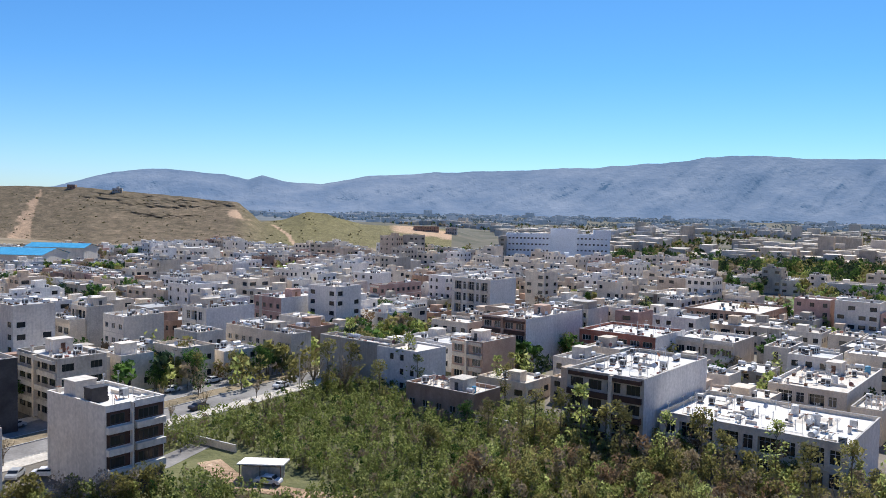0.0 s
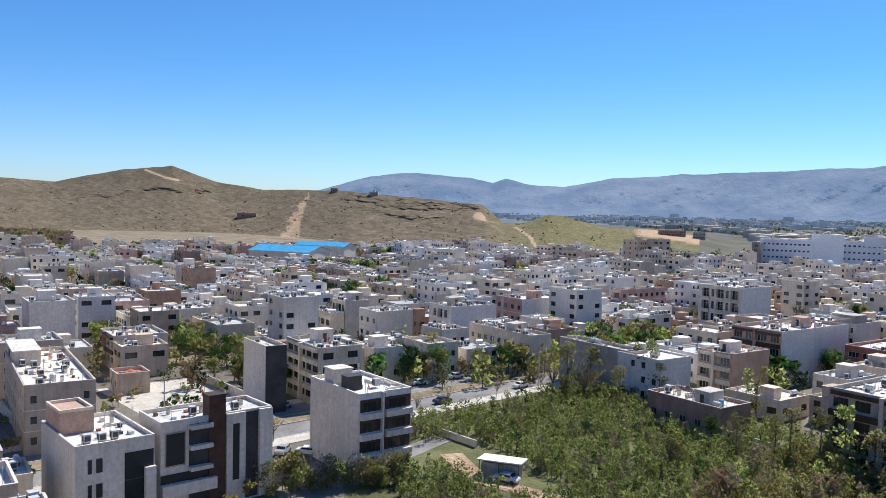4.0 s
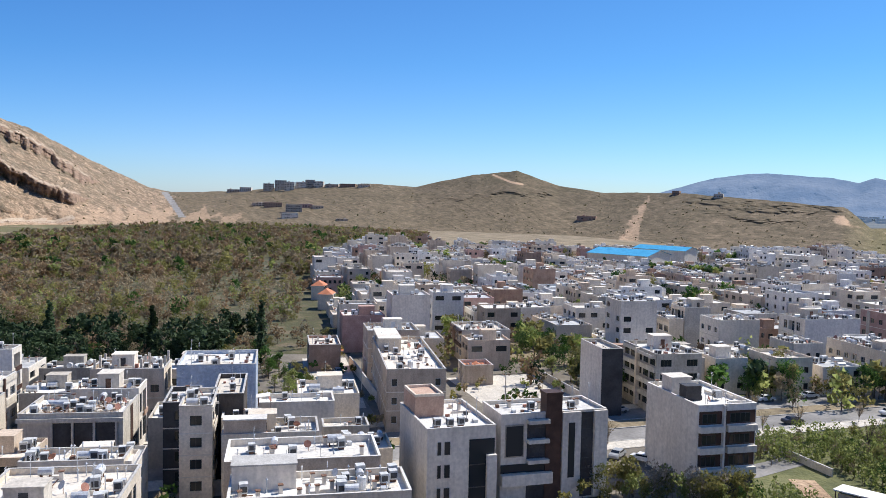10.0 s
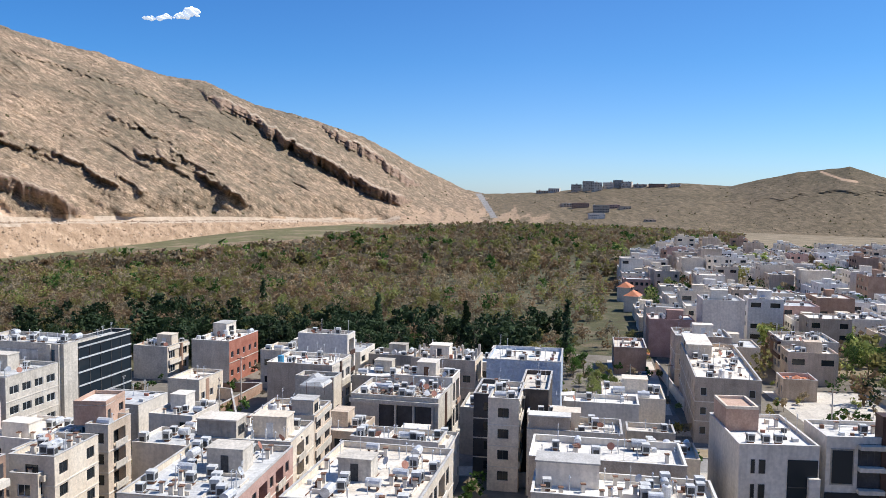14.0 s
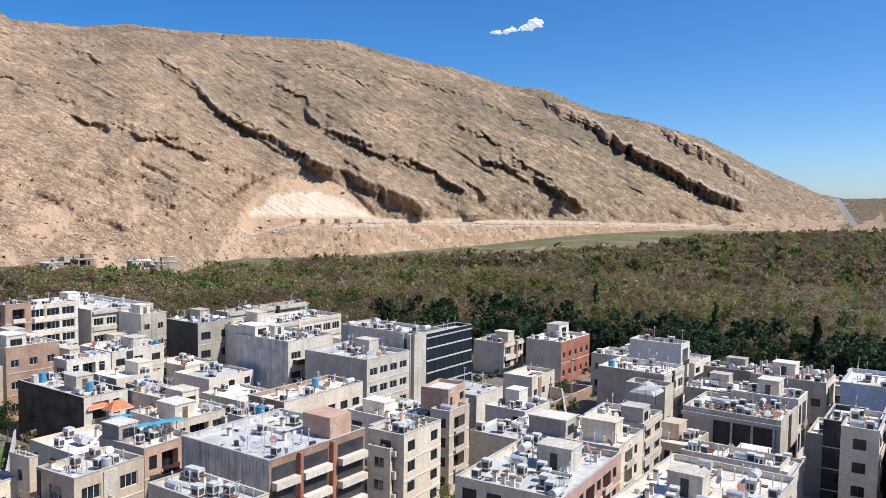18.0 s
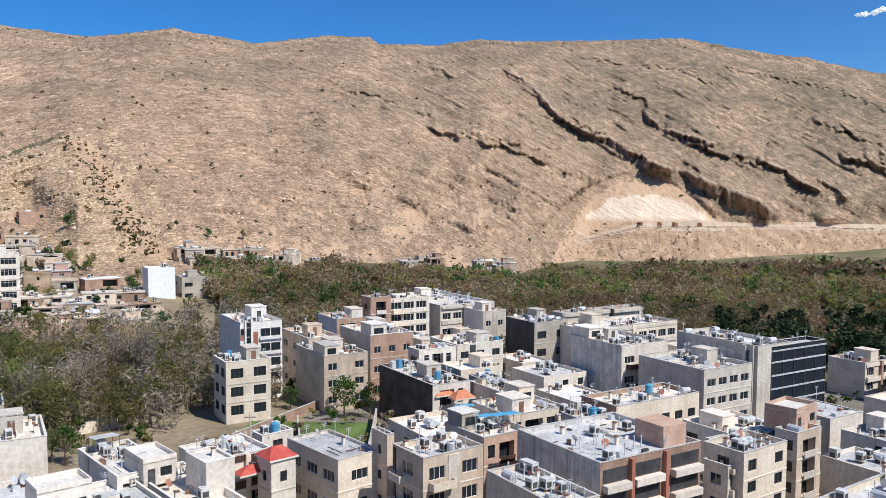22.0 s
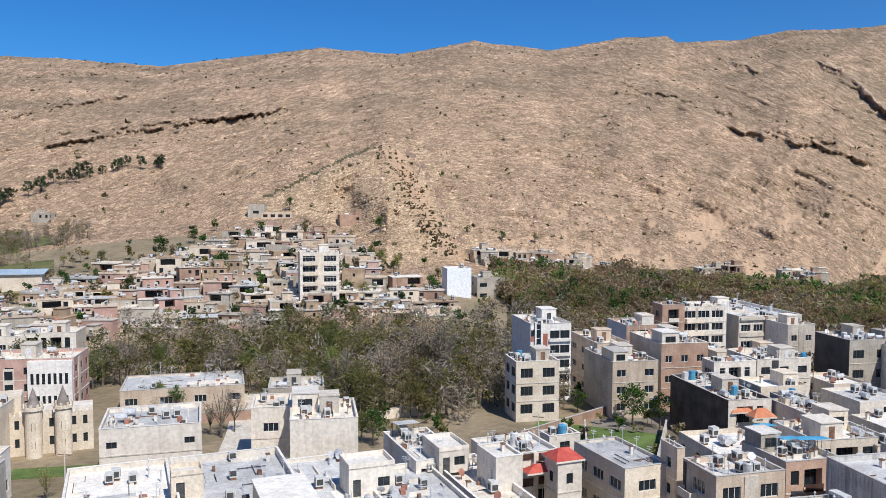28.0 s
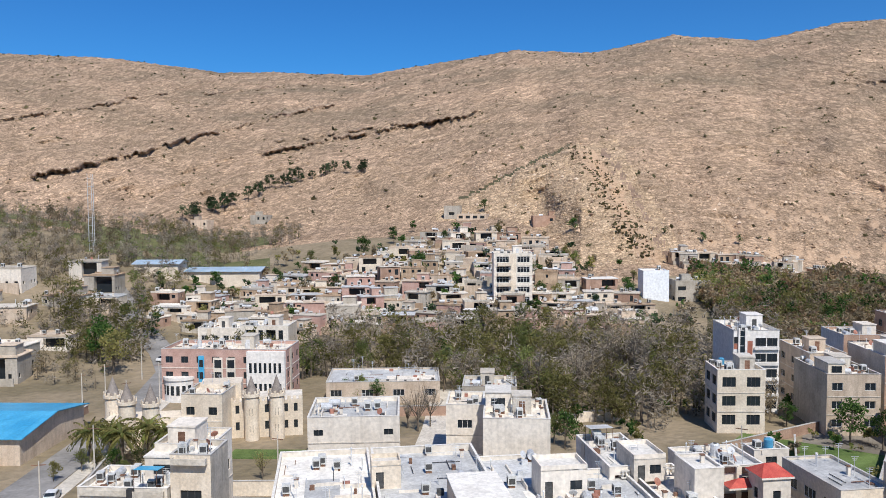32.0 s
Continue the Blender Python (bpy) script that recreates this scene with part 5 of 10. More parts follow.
    if hut and w > 6 and d > 6 and rng.random() < 0.72:
        hw, hd, hh = rng.uniform(2.6, 3.6), rng.uniform(3.0, 4.6), rng.uniform(2.3, 2.8)
        hx, hy = rng.uniform(-0.3, 0.3) * (w - hw), rng.uniform(-0.3, 0.3) * (d - hd)
        s = Solid().box(-hw / 2, -hd / 2, 0, hw / 2, hd / 2, hh).box(-hw / 2 - 0.12, -hd / 2 - 0.12, hh, hw / 2 + 0.12, hd / 2 + 0.12, hh + 0.16)
        hm = part("stair_hut", s.mesh("stair_hut", M[rng.choice([wall, wall, "concrete", "white"]) if wall not in ("tarp", "dark", "corr") else "white"]), e, pose(hx, hy, h + 0.01))
        dr = Solid().box(-0.45, -0.05, 0.05, 0.45, -0.004, 2.0)
        tx, ty = -x, -y
        kx, ky = tx * ca + ty * sa_, -tx * sa_ + ty * ca
        if abs(kx) > abs(ky):
            dm = pose(math.copysign(hw / 2, kx), 0, 0, 0, 0, 90 if kx > 0 else -90)
        else:
            dm = pose(0, math.copysign(hd / 2, ky), 0, 0, 0, 180 if ky > 0 else 0)
        part("door", dr.mesh("door", M[rng.choice(["louvre", "rust", "frame"])]), hm, dm)
        taken.append((hx, hy, hw / 2 + 0.7, hd / 2 + 0.7))
    # a roof room with its own coping, patches of felt and low walls across the roof
    if clutter > 3 and w > 7 and d > 7 and rng.random() < 0.28:
        pw, pd, ph = w * rng.uniform(0.28, 0.45), d * rng.uniform(0.28, 0.45), rng.uniform(2.5, 3.0)
        for _ in range(10):
            qx, qy = rng.choice([-1, 1]) * (w - pw - 0.5) / 2, rng.choice([-1, 1]) * (d - pd - 0.5) / 2
            if all(abs(qx - t[0]) > t[2] + pw / 2 - 0.5 or abs(qy - t[1]) > t[3] + pd / 2 - 0.5 for t in taken):
                rm = wall if wall not in ("tarp", "dark", "corr", "blackwall", "blueglass") else "white"
                r_ = part("roof_room", Solid().box(-pw / 2, -pd / 2, 0, pw / 2, pd / 2, ph).mesh("roof_room", M[rng.choice([rm, rm, "cream", "grey", "tan"])]), e, pose(qx, qy, h + 0.012))
                part("coping", Solid().box(-pw / 2 - 0.12, -pd / 2 - 0.12, ph, pw / 2 + 0.12, pd / 2 + 0.12, ph + 0.18).mesh("coping", M[rng.choice(["rwhite", "kerb", "rtan"])]), r_)
                tx, ty = -x, -y
                kx, ky = tx * ca + ty * sa_, -tx * sa_ + ty * ca
                ww = min(2.2, pw * 0.6)
                wm, wg = window_mesh(round(ww, 1), 1.2, "d")
                part("window", wm, r_, pose(0, math.copysign(pd / 2 + 0.05, ky), 0.9, 0, 0, 180 if ky > 0 else 0))
                part("pane", Solid().box(-ww / 2 + 0.05, -0.02, 0.95, ww / 2 - 0.05, 0.02, 2.05).mesh("pane", M["pane"]), r_, pose(0, math.copysign(pd / 2 + 0.025, ky), 0))
                taken.append((qx, qy, pw / 2 + 0.3, pd / 2 + 0.3))
                break
    if clutter > 1 and w > 6:
        for k in range(rng.randint(1, 2)):
            fw, fd = rng.uniform(0.15, 0.45) * w, rng.uniform(0.15, 0.45) * d
            fx, fy = rng.uniform(-0.5, 0.5) * (w - fw - 0.8), rng.uniform(-0.5, 0.5) * (d - fd - 0.8)
            part("felt_patch", Solid().box(fx - fw / 2, fy - fd / 2, h + 0.012, fx + fw / 2, fy + fd / 2, h + 0.03 + 0.004 * k).mesh("felt_patch", M[rng.choice(["rgrey", "rtan", "rwhite", "concrete"])]), e)
    for k in range(int(clutter * (2.3 if w * d > 70 else 1.6))):
        for _ in range(12):
            px_, py_ = rng.uniform(-w / 2 + 0.9, w / 2 - 0.9), rng.uniform(-d / 2 + 0.9, d / 2 - 0.9)
            if all(abs(px_ - t[0]) > t[2] + 0.3 or abs(py_ - t[1]) > t[3] + 0.3 for t in taken):
                taken.append((px_, py_, 0.7, 0.7))
                kd = rng.choices(["cooler", "tank", "drum", "blue", "chimney", "pipe", "dish"], [5, 1.4, 0.3, 0.12, 4, 6, 2.2])[0]
                put(kd, x + px_ * ca - py_ * sa_, y + px_ * sa_ + py_ * ca, z + h + 0.01, rot + rng.choice([0, 90, 180, 270]) + (rng.uniform(-40, 40) if kd == "dish" else 0), rng.uniform(0.9, 1.2))
                break
    return e


# ---- trees ----
def leaves(rng, n, size, spots, droop=0.0):
    """Small leaf faces round the given clumps: (x, y, z, radius) each."""
    v, f = [], []
    for k in range(n):
        cx, cy, cz, cr = spots[rng.randrange(len(spots))]
        while True:
            a, b, c = (rng.uniform(-1, 1) for _ in range(3))
            if a * a + b * b + c * c < 1:
                break
        p = Vector((cx + a * cr, cy + b * cr, cz + c * cr * 0.8))
        u = Vector((rng.gauss(0, 1), rng.gauss(0, 1), rng.gauss(0, 1))).normalized()
        w = u.orthogonal().normalized()
        q = size * rng.uniform(0.6, 1.4)
        i = len(v)
        v += [tuple(p + u * q), tuple(p + w * q * 0.55), tuple(p - u * q), tuple(p - w * q * 0.55)]
        f.append((i, i + 1, i + 2, i + 3))
    return v, f


def limb(v, f, a, b, r0, r1, n=5):
    a, b = Vector(a), Vector(b)
    d = (b - a).normalized()
    s = d.orthogonal().normalized()
    t = d.cross(s)
    k = len(v)
    for p, r in ((a, r0), (b, r1)):
        for i in range(n):
            an = 2 * math.pi * i / n
            v.append(tuple(p + s * (r * math.cos(an)) + t * (r * math.sin(an))))
    f += [(k + i, k + (i + 1) % n, k + n + (i + 1) % n, k + n + i) for i in range(n)]


def tree_model(kind, h, seed):
    """A trunk with limbs and a crown of leaves or twigs."""
    rng = random.Random(seed)
    tv, tf = [], []
    spots = []
    if kind == "poplar":
        limb(tv, tf, (0, 0, -0.2), (0, 0, h * 0.9), h * 0.018, 0.02)
        for k in range(16):
            z = h * rng.uniform(0.22, 0.97)
            r = h * 0.11 * math.sin(math.pi * min(1, max(0.12, (z / h) * 0.9))) + 0.2
            a = rng.uniform(0, 6.28)
            p = (r * 0.7 * math.cos(a), r * 0.7 * math.sin(a), z)
            limb(tv, tf, (0, 0, z - h * 0.1), p, 0.05, 0.015, 3)
            spots.append((*p, r * 0.9))
        v, f = leaves(rng, 520, h * 0.022, spots)
    elif kind == "cypress":
        limb(tv, tf, (0, 0, -0.2), (0, 0, h * 0.8), h * 0.02, 0.03)
        for k in range(22):
            z = h * (k + 1) / 23
            r = h * 0.085 * math.sin(math.pi * (0.08 + 0.86 * (z / h)) ** 0.8)
            spots.append((rng.uniform(-0.2, 0.2), rng.uniform(-0.2, 0.2), z, r))
        v, f = leaves(rng, 1500, h * 0.023, spots)
    elif kind == "pine":
        limb(tv, tf, (0, 0, -0.2), (0.3, 0, h * 0.75), h * 0.025, 0.06)
        for k in range(15):
            a, z = rng.uniform(0, 6.28), h * rng.uniform(0.45, 0.95)
            r = h * 0.30 * (1.15 - z / h) + h * 0.09
            p = (r * math.cos(a), r * math.sin(a), z)
            limb(tv, tf, (0, 0, z - h * 0.12), p, 0.09, 0.02, 4)
            spots.append((*p, h * rng.uniform(0.09, 0.16)))
        v, f = leaves(rng, 1000, h * 0.028, spots)
    elif kind == "bare":
        limb(tv, tf, (0, 0, -0.2), (0, 0, h * 0.35), h * 0.02, h * 0.014)
        v, f = [], []
        for k in range(13):
            a = rng.uniform(0, 6.28)
            s = rng.uniform(0.12, 0.36) * h
            top = Vector((s * math.cos(a), s * math.sin(a), h * rng.uniform(0.6, 0.98)))
            low = Vector((0, 0, h * rng.uniform(0.2, 0.38)))
            limb(tv, tf, low, top, h * 0.009, h * 0.003, 4)
            for q in range(46):
                t = rng.uniform(0.35, 1.0)
                p = low.lerp(top, t)
                u = Vector((rng.gauss(0, 0.8), rng.gauss(0, 0.8), rng.gauss(0.55, 0.6))).normalized() * h * rng.uniform(0.05, 0.15)
                side_ = u.orthogonal().normalized() * h * 0.0035
                i = len(v)
                v += [tuple(p - side_), tuple(p + side_), tuple(p + u)]
                f.append((i, i + 1, i + 2))
    else:  # round
        limb(tv, tf, (0, 0, -0.2), (0, 0, h * 0.45), h * 0.025, h * 0.015)
        for k in range(17):
            a, z = rng.uniform(0, 6.28), h * rng.uniform(0.38, 0.9)
            r = h * 0.33 * math.sin(math.pi * min(0.95, z / h)) * rng.uniform(0.3, 1.0)
            p = (r * math.cos(a), r * math.sin(a), z)
            limb(tv, tf, (0, 0, h * 0.3), p, h * 0.008, h * 0.003, 4)
            spots.append((*p, h * rng.uniform(0.10, 0.19)))
        v, f = leaves(rng, 900, h * 0.027, spots)
    return mesh_of("trunk", tv, tf, [M["bark"]]), v, f


TREES = {}
TREE_WORDS = {"poplar": "slender poplar with fresh spring leaves", "cypress": "tall dark cypress with a narrow crown", "pine": "broad dark green pine",
              "bare": "bare deciduous tree with fine brown twigs", "round": "round leafy garden tree"}


def tree(kind, x, y, h, leaf, z=None, seed=0):
    key = (kind, leaf, seed % 3)
    if key not in TREES:
        tm, v, f = tree_model(kind, 10.0, seed % 3 + 40)
        TREES[key] = (tm, mesh_of("crown", v, f, [M[leaf]]))
    tm, cm = TREES[key]
    e = new("tree")
    k = h / 10.0
    e.matrix_basis = pose(x, y, level(x, y) if z is None else z, 0, 0, (seed * 137) % 360)
    rr_ = 0.85 + 0.3 * ((seed * 0.618) % 1)
    e.scale = (k * rr_, k * rr_, k)
    part("trunk", tm, e)
    part("crown", cm, e)
    return tagged(e, TREE_WORDS[kind], "tree", "trees of the valley")


def woods(name, label, places, mats, n_leaf=60, bare=False, size=0.30, slim=1.0, thin=0.13):
    """Uncounted trees as one sheet of crowns: each place is (x, y, height, material)."""
    rng = np.random.default_rng(len(places))
    P = np.array([p[:3] for p in places])
    N = len(P)
    Zs = np.array([level(a, b) for a, b, _ in P])
    # crown clumps: five per tree
    K = 5
    ang = rng.uniform(0, 6.28, (N, K))
    rad = rng.uniform(0.05, 0.28, (N, K)) * P[:, 2:3] * slim
    cx, cy = P[:, 0:1] + rad * np.cos(ang), P[:, 1:2] + rad * np.sin(ang)
    cz = Zs[:, None] + P[:, 2:3] * rng.uniform(0.4 if slim == 1.0 else 0.15, 0.85 if slim == 1.0 else 0.95, (N, K))
    cr = P[:, 2:3] * rng.uniform(0.10, 0.2, (N, K)) * (slim + 0.6 if slim < 1 else slim)
    L = n_leaf // K
    d = rng.normal(size=(N, K, L, 3))
    d /= np.linalg.norm(d, axis=-1, keepdims=True)
    d *= rng.uniform(0.3, 1, (N, K, L, 1)) ** 0.5
    c = np.stack([cx, cy, cz], -1)[:, :, None, :] + d * cr[:, :, None, None]
    u = rng.normal(size=c.shape)
    u[..., 2] = u[..., 2] * 0.7 + (0.5 if bare else 0)
    u /= np.linalg.norm(u, axis=-1, keepdims=True)
    if slim < 1:
        u[..., 2] = np.abs(u[..., 2]) + 0.7
        u /= np.linalg.norm(u, axis=-1, keepdims=True)
    w = np.cross(u, rng.normal(size=c.shape))
    w /= np.linalg.norm(w, axis=-1, keepdims=True) + 1e-9
    q = (P[:, 2] * 0.1 * size)[:, None, None, None] * rng.uniform(0.6, 1.4, c.shape[:-1] + (1,)) * 3.2
    thin = thin if bare else 0.6
    long_ = 1.15 if bare else 1.0
    quad = np.stack([c + u * q * long_, c - u * q * long_ * 0.6 + w * q * thin * 1.3, c - u * q * long_ * 0.6 - w * q * thin * 1.3], -2).reshape(-1, 3)
    trunk_n = N
    tw = P[:, 2] * 0.02
    base = np.stack([P[:, 0], P[:, 1], Zs], -1)
    tri = np.stack([base + np.stack([-tw, tw * 0, tw * 0 - 0.2], -1), base + np.stack([tw, tw * 0.5, tw * 0 - 0.2], -1), base + np.stack([tw * 0, tw * 0, P[:, 2] * 0.6], -1)], -2).reshape(-1, 3)
    co = np.concatenate([quad, tri])
    faces = np.arange(len(co)).reshape(-1, 3)
    idx = np.concatenate([np.repeat([p[3] for p in places], K * L), np.full(trunk_n, len(mats))])
    me = bpy.data.meshes.new(name)
    me.vertices.add(len(co))
    me.vertices.foreach_set("co", co.astype(np.float32).ravel())
    me.loops.add(len(co))
    me.loops.foreach_set("vertex_index", faces.astype(np.int32).ravel())
    me.polygons.add(len(faces))
    me.polygons.foreach_set("loop_start", np.arange(0, len(co), 3, dtype=np.int32))
    me.polygons.foreach_set("material_index", idx.astype(np.int32))
    me.update(calc_edges=True)
    for m in mats:
        me.materials.append(M[m])
    me.materials.append(M["bark"])
    return tagged(new(name, me), label, "woods", kind="stuff")

# ---- the near blocks ----
building(-109.6, 76.6, 15.6, 9.7, 13.0, -3, "white", "rwhite", 0, side="chalk", parapet=0.5, hut=False, clutter=3, name="white_block", label="white rendered apartment block with dark banded balconies beside the orchard")
building(-50.1, 147.5, 14.7, 28.3, 14.0, -6, "grey", "rwhite", 4, side="chalk", win=2.2, gap=1.3, high=2.0, blank=(1, 3), clutter=12, hut=True, label="grey unfinished block with open floors and a white roof")
building(-26.9, 146.7, 29.9, 22.0, 8.0, -6, "cream", "rwhite", 2, side="chalk", clutter=14, label="broad low cream building with a sunlit white roof")
building(-75.3, 214.4, 21.9, 19.2, 10.0, -6, "red", "rwhite", 3, side="chalk", blank=(1, 3), clutter=5, win=2.6, gap=0.6, label="white roofed block with a blue and orange striped front")
building(-56.0, 224.0, 16.5, 15.7, 9.0, -6, "white", "rwhite", 2, blank=(1, 3), clutter=6)
building(-39.1, 228.9, 6.0, 14.0, 8.0, -6, "white", "rtan", 2, clutter=8)
building(-23.9, 193.3, 15.1, 33.4, 7.5, -6, "white", "rtan", 2, front="cream", clutter=14)
building(-13.6, 178.0, 5.4, 14.0, 6.0, -6, "grey", "rtan", 1, clutter=6)
building(-101.3, 206.5, 14.2, 29.9, 13.0, -6, "peach", "rwhite", 4, side="chalk", blank=(1, 3), clutter=6, parapet=0.9, label="peach stone block with arched windows and a white side wall")
building(-99.8, 176.1, 9.4, 14.0, 10.0, -6, "peach", "rtan", 3, clutter=4, label="peach stone wing with bay windows")
building(-88.3, 143.0, 17.6, 9.2, 5.5, -6, "brick", "rtan", 1, clutter=9, label="low brown brick house with a cluttered terrace roof")
building(-145.8, 256.1, 16.9, 15.9, 17.0, -6, "white", "rwhite", 4, side="chalk", blank=(1, 3), clutter=8, win=2.0)
building(-122.1, 155.4, 23.3, 5.5, 10.0, -6, "grey", "rtan", 3, blank=(0,), clutter=3, label="grey rendered block with a raised stair tower")
building(-108.9, 254.5, 15.9, 14.0, 10.0, -6, "white", "rtan", 3, clutter=12)
building(-93.4, 323.6, 21.1, 23.9, 10.0, -6, "cream", "rtan", 3, clutter=9, win=2.2)
building(-69.1, 308.5, 26.3, 32.9, 8.0, -6, "brick", "rtan", 2, clutter=7)
building(-86.9, 277.6, 10.1, 16.9, 8.0, -6, "white", "rwhite", 2, clutter=7)
building(-151.5, 81.8, 12.0, 4.5, 13.0, -6, "grey", "rtan", 0, side="dark", hut=False, clutter=0)
building(-150.6, 95.5, 16.3, 9.9, 12.0, -6, "grey", "rwhite", 4, win=2.4, gap=0.5, clutter=6, force="bands", label="grey banded block with rounded corner balconies")
building(-187.0, 139.3, 10.1, 11.8, 12.0, -6, "white", "rwhite", 3, blank=(1, 3), clutter=7)
building(-211.0, 143.3, 8.9, 8.3, 12.0, -6, "cream", "rtan", 3, clutter=6)
building(-212.1, 135.5, 14.0, 4.5, 9.0, -6, "cream", "rtan", 2, clutter=9)
building(-184.9, 167.0, 11.8, 16.9, 12.0, -6, "grey", "rgrey", 3, side="chalk", clutter=8)
building(-156.2, 158.1, 26.8, 6.7, 9.0, -6, "grey", "rtan", 2, clutter=12)
building(-188.4, 201.6, 13.5, 20.1, 12.0, -6, "pink", "rwhite", 3, side="chalk", blank=(1, 3), clutter=6)
building(-111.8, 35.5, 15.0, 9.9, 11.5, 0, "white", "rwhite", 0, hut=False, clutter=0, parapet=0.5, name="pale_block", label="pale rendered apartment block with a brick roof room")
building(-109.4, 49.9, 7.9, 16.4, 12.5, 0, "white", "rwhite", 0, hut=False, clutter=0, parapet=0.5, name="striped_block", label="grey and charcoal striped apartment block")
building(-161.4, 42.3, 35.7, 11.0, 11.0, -8, "tan", "rtan", 3, clutter=9, hut=False, win=1.1, gap=3.0, side="tan", force="plain", label="long tan brick school block with small roof vents")
building(-193.5, 46.8, 11.8, 12.3, 11.0, -6, "tan", "rgrey", 3, clutter=5, win=0.9, gap=3.0, label="tan brick school wing with a grey felt roof")
building(-209.4, 75.7, 14.5, 13.1, 8.0, -6, "cream", "rtan", 2, blank=(1, 3), clutter=10)
building(-180.5, 64.4, 7.0, 6.9, 4.0, -6, "cream", "orange", 1, hut=False, clutter=0, label="low kiosk with an orange awning roof")
building(-206.1, 32.4, 14.0, 7.7, 6.0, -6, "brick", "rtan", 2, side="brick", force="plain", hut=False, clutter=3, label="brick house with a red tiled roof edge")
building(-105.3, 14.0, 9.5, 19.2, 9.5, -6, "white", "rwhite", 2, blank=(1, 3), hut=False, clutter=6, parapet=0.9, label="low white house with terraces and boxed coolers")
building(-118.9, 11.2, 8.0, 13.4, 9.0, -6, "cream", "rwhite", 2, blank=(1, 3), clutter=5, parapet=0.8)
building(-125.7, 23.3, 5.0, 7.1, 7.0, -6, "grey", "rtan", 1, blank=(1, 3), hut=False, clutter=3)
building(-123.2, 7.3, 5.0, 5.5, 10.0, -6, "white", "rgrey", 2, blank=(1, 3), clutter=2, hut=False)
building(-139.1, 17.4, 6.0, 12.4, 8.0, -6, "white", "rwhite", 2, blank=(1, 3), clutter=3)
building(-90.9, 14.0, 8.0, 19.9, 10.0, -6, "white", "rwhite", 2, clutter=14, hut=False, blank=(1, 3))
building(-122.5, 1.3, 11.0, 4.5, 13.0, -6, "cream", "rwhite", 4, side="cream", win=1.6, gap=1.0, clutter=4, hut=False, label="narrow cream block with dark trim beside a shaded lane")
building(-126.6, -1.0, 10.0, 4.5, 12.5, -6, "dark", "rwhite", 4, clutter=2, hut=False, win=1.4)
building(-131.1, 6.1, 14.0, 4.5, 12.8, -6, "blackwall", "rtan", 0, clutter=1, hut=False)
building(-157.1, 5.2, 14.0, 13.7, 12.0, -6, "tarp", "rwhite", 0, blank=(0, 1, 2, 3), hut=False, clutter=6, label="building site wrapped in blue plastic sheeting")
building(-146.9, -13.0, 7.0, 10.7, 10.0, -8, "white", "rwhite", 2, clutter=10)
building(-163.6, -10.5, 9.0, 13.0, 10.0, -8, "tan", "rtan", 2, clutter=6, label="unfinished tan block with bare columns on its roof")
building(-138.4, -16.4, 12.0, 15.0, 9.0, -8, "concrete", "rwhite", 1, win=4.0, gap=0.5, high=2.2, clutter=16, hut=False, label="open concrete block with a litter of materials on its roof")
building(-104.7, -12.9, 5.3, 11.7, 11.0, -8, "cream", "rwhite", 3, clutter=14)
building(-90.0, -13.9, 20.0, 14.3, 11.0, -8, "cream", "rtan", 3, clutter=16)
building(-161.4, -38.2, 11.3, 13.5, 9.0, -8, "white", "rwhite", 2, blank=(1, 3), clutter=9)
building(-175.5, -37.8, 5.3, 11.3, 12.0, -8, "white", "rgrey", 3, side="chalk", blank=(1,), clutter=4, label="tall white block with open side floors beside the pines")
building(-151.6, -34.2, 4.5, 7.6, 8.0, -8, "grey", "rgrey", 1, blank=(1, 3), hut=False, clutter=0)
building(-185.3, -63.8, 15.0, 9.2, 9.0, -8, "white", "rwhite", 2, front="red", blank=(1, 3), clutter=5, win=1.2, gap=1.2, label="two storey white house with a red brick front")
building(-161.7, -62.0, 10.0, 6.9, 5.0, -8, "cream", "rtan", 1, blank=(1, 3), hut=False, clutter=0)
building(-184.3, -78.9, 9.3, 8.6, 7.0, -8, "cream", "rtan", 2, clutter=9)
building(-138.6, -66.4, 9.2, 11.9, 6.5, -8, "grey", "rgrey", 0, side="grey", front="white", hut=False, clutter=0, parapet=0.1, label="grey sheet metal shed with a pale end wall")
building(-149.7, -89.0, 10.0, 19.9, 14.0, -8, "concrete", "rgrey", 0, hut=True, clutter=8, name="office_block", label="pale concrete office block beside a glass bay")
building(-156.1, -80.3, 17.0, 4.5, 13.5, -8, "darkglass", "rgrey", 0, hut=False, clutter=0, name="glass_bay", label="dark glass curtain wall bay with floor bands")
building(-136.4, -89.0, 13.1, 16.2, 11.0, -8, "concrete", "rgrey", 3, clutter=7, win=2.2, gap=0.8, blank=(1,))
building(-137.1, -107.7, 12.9, 15.3, 12.5, -8, "corr", "rwhite", 3, front="white", blank=(1, 3), clutter=8, win=2.6, gap=0.6, balcony=1)
building(-112.3, -83.3, 19.0, 8.3, 9.0, -8, "brick", "rtan", 2, front="cream", blank=(1, 3), clutter=9, win=1.8, gap=0.8)
building(-156.7, -124.2, 29.5, 12.0, 12.0, -8, "cream", "rwhite", 3, clutter=10)
building(-145.7, -177.3, 17.3, 28.5, 13.0, -8, "white", "rgrey", 3, blank=(1, 3), clutter=5, hut=True)
building(-140.6, -134.8, 10.0, 11.1, 13.0, -8, "grey", "rgrey", 3, side="dark", blank=(1, 3), clutter=6, win=2.6, gap=0.6, high=1.7)
building(-167.6, -138.8, 27.3, 4.5, 12.5, -8, "grey", "rgrey", 2, clutter=7)
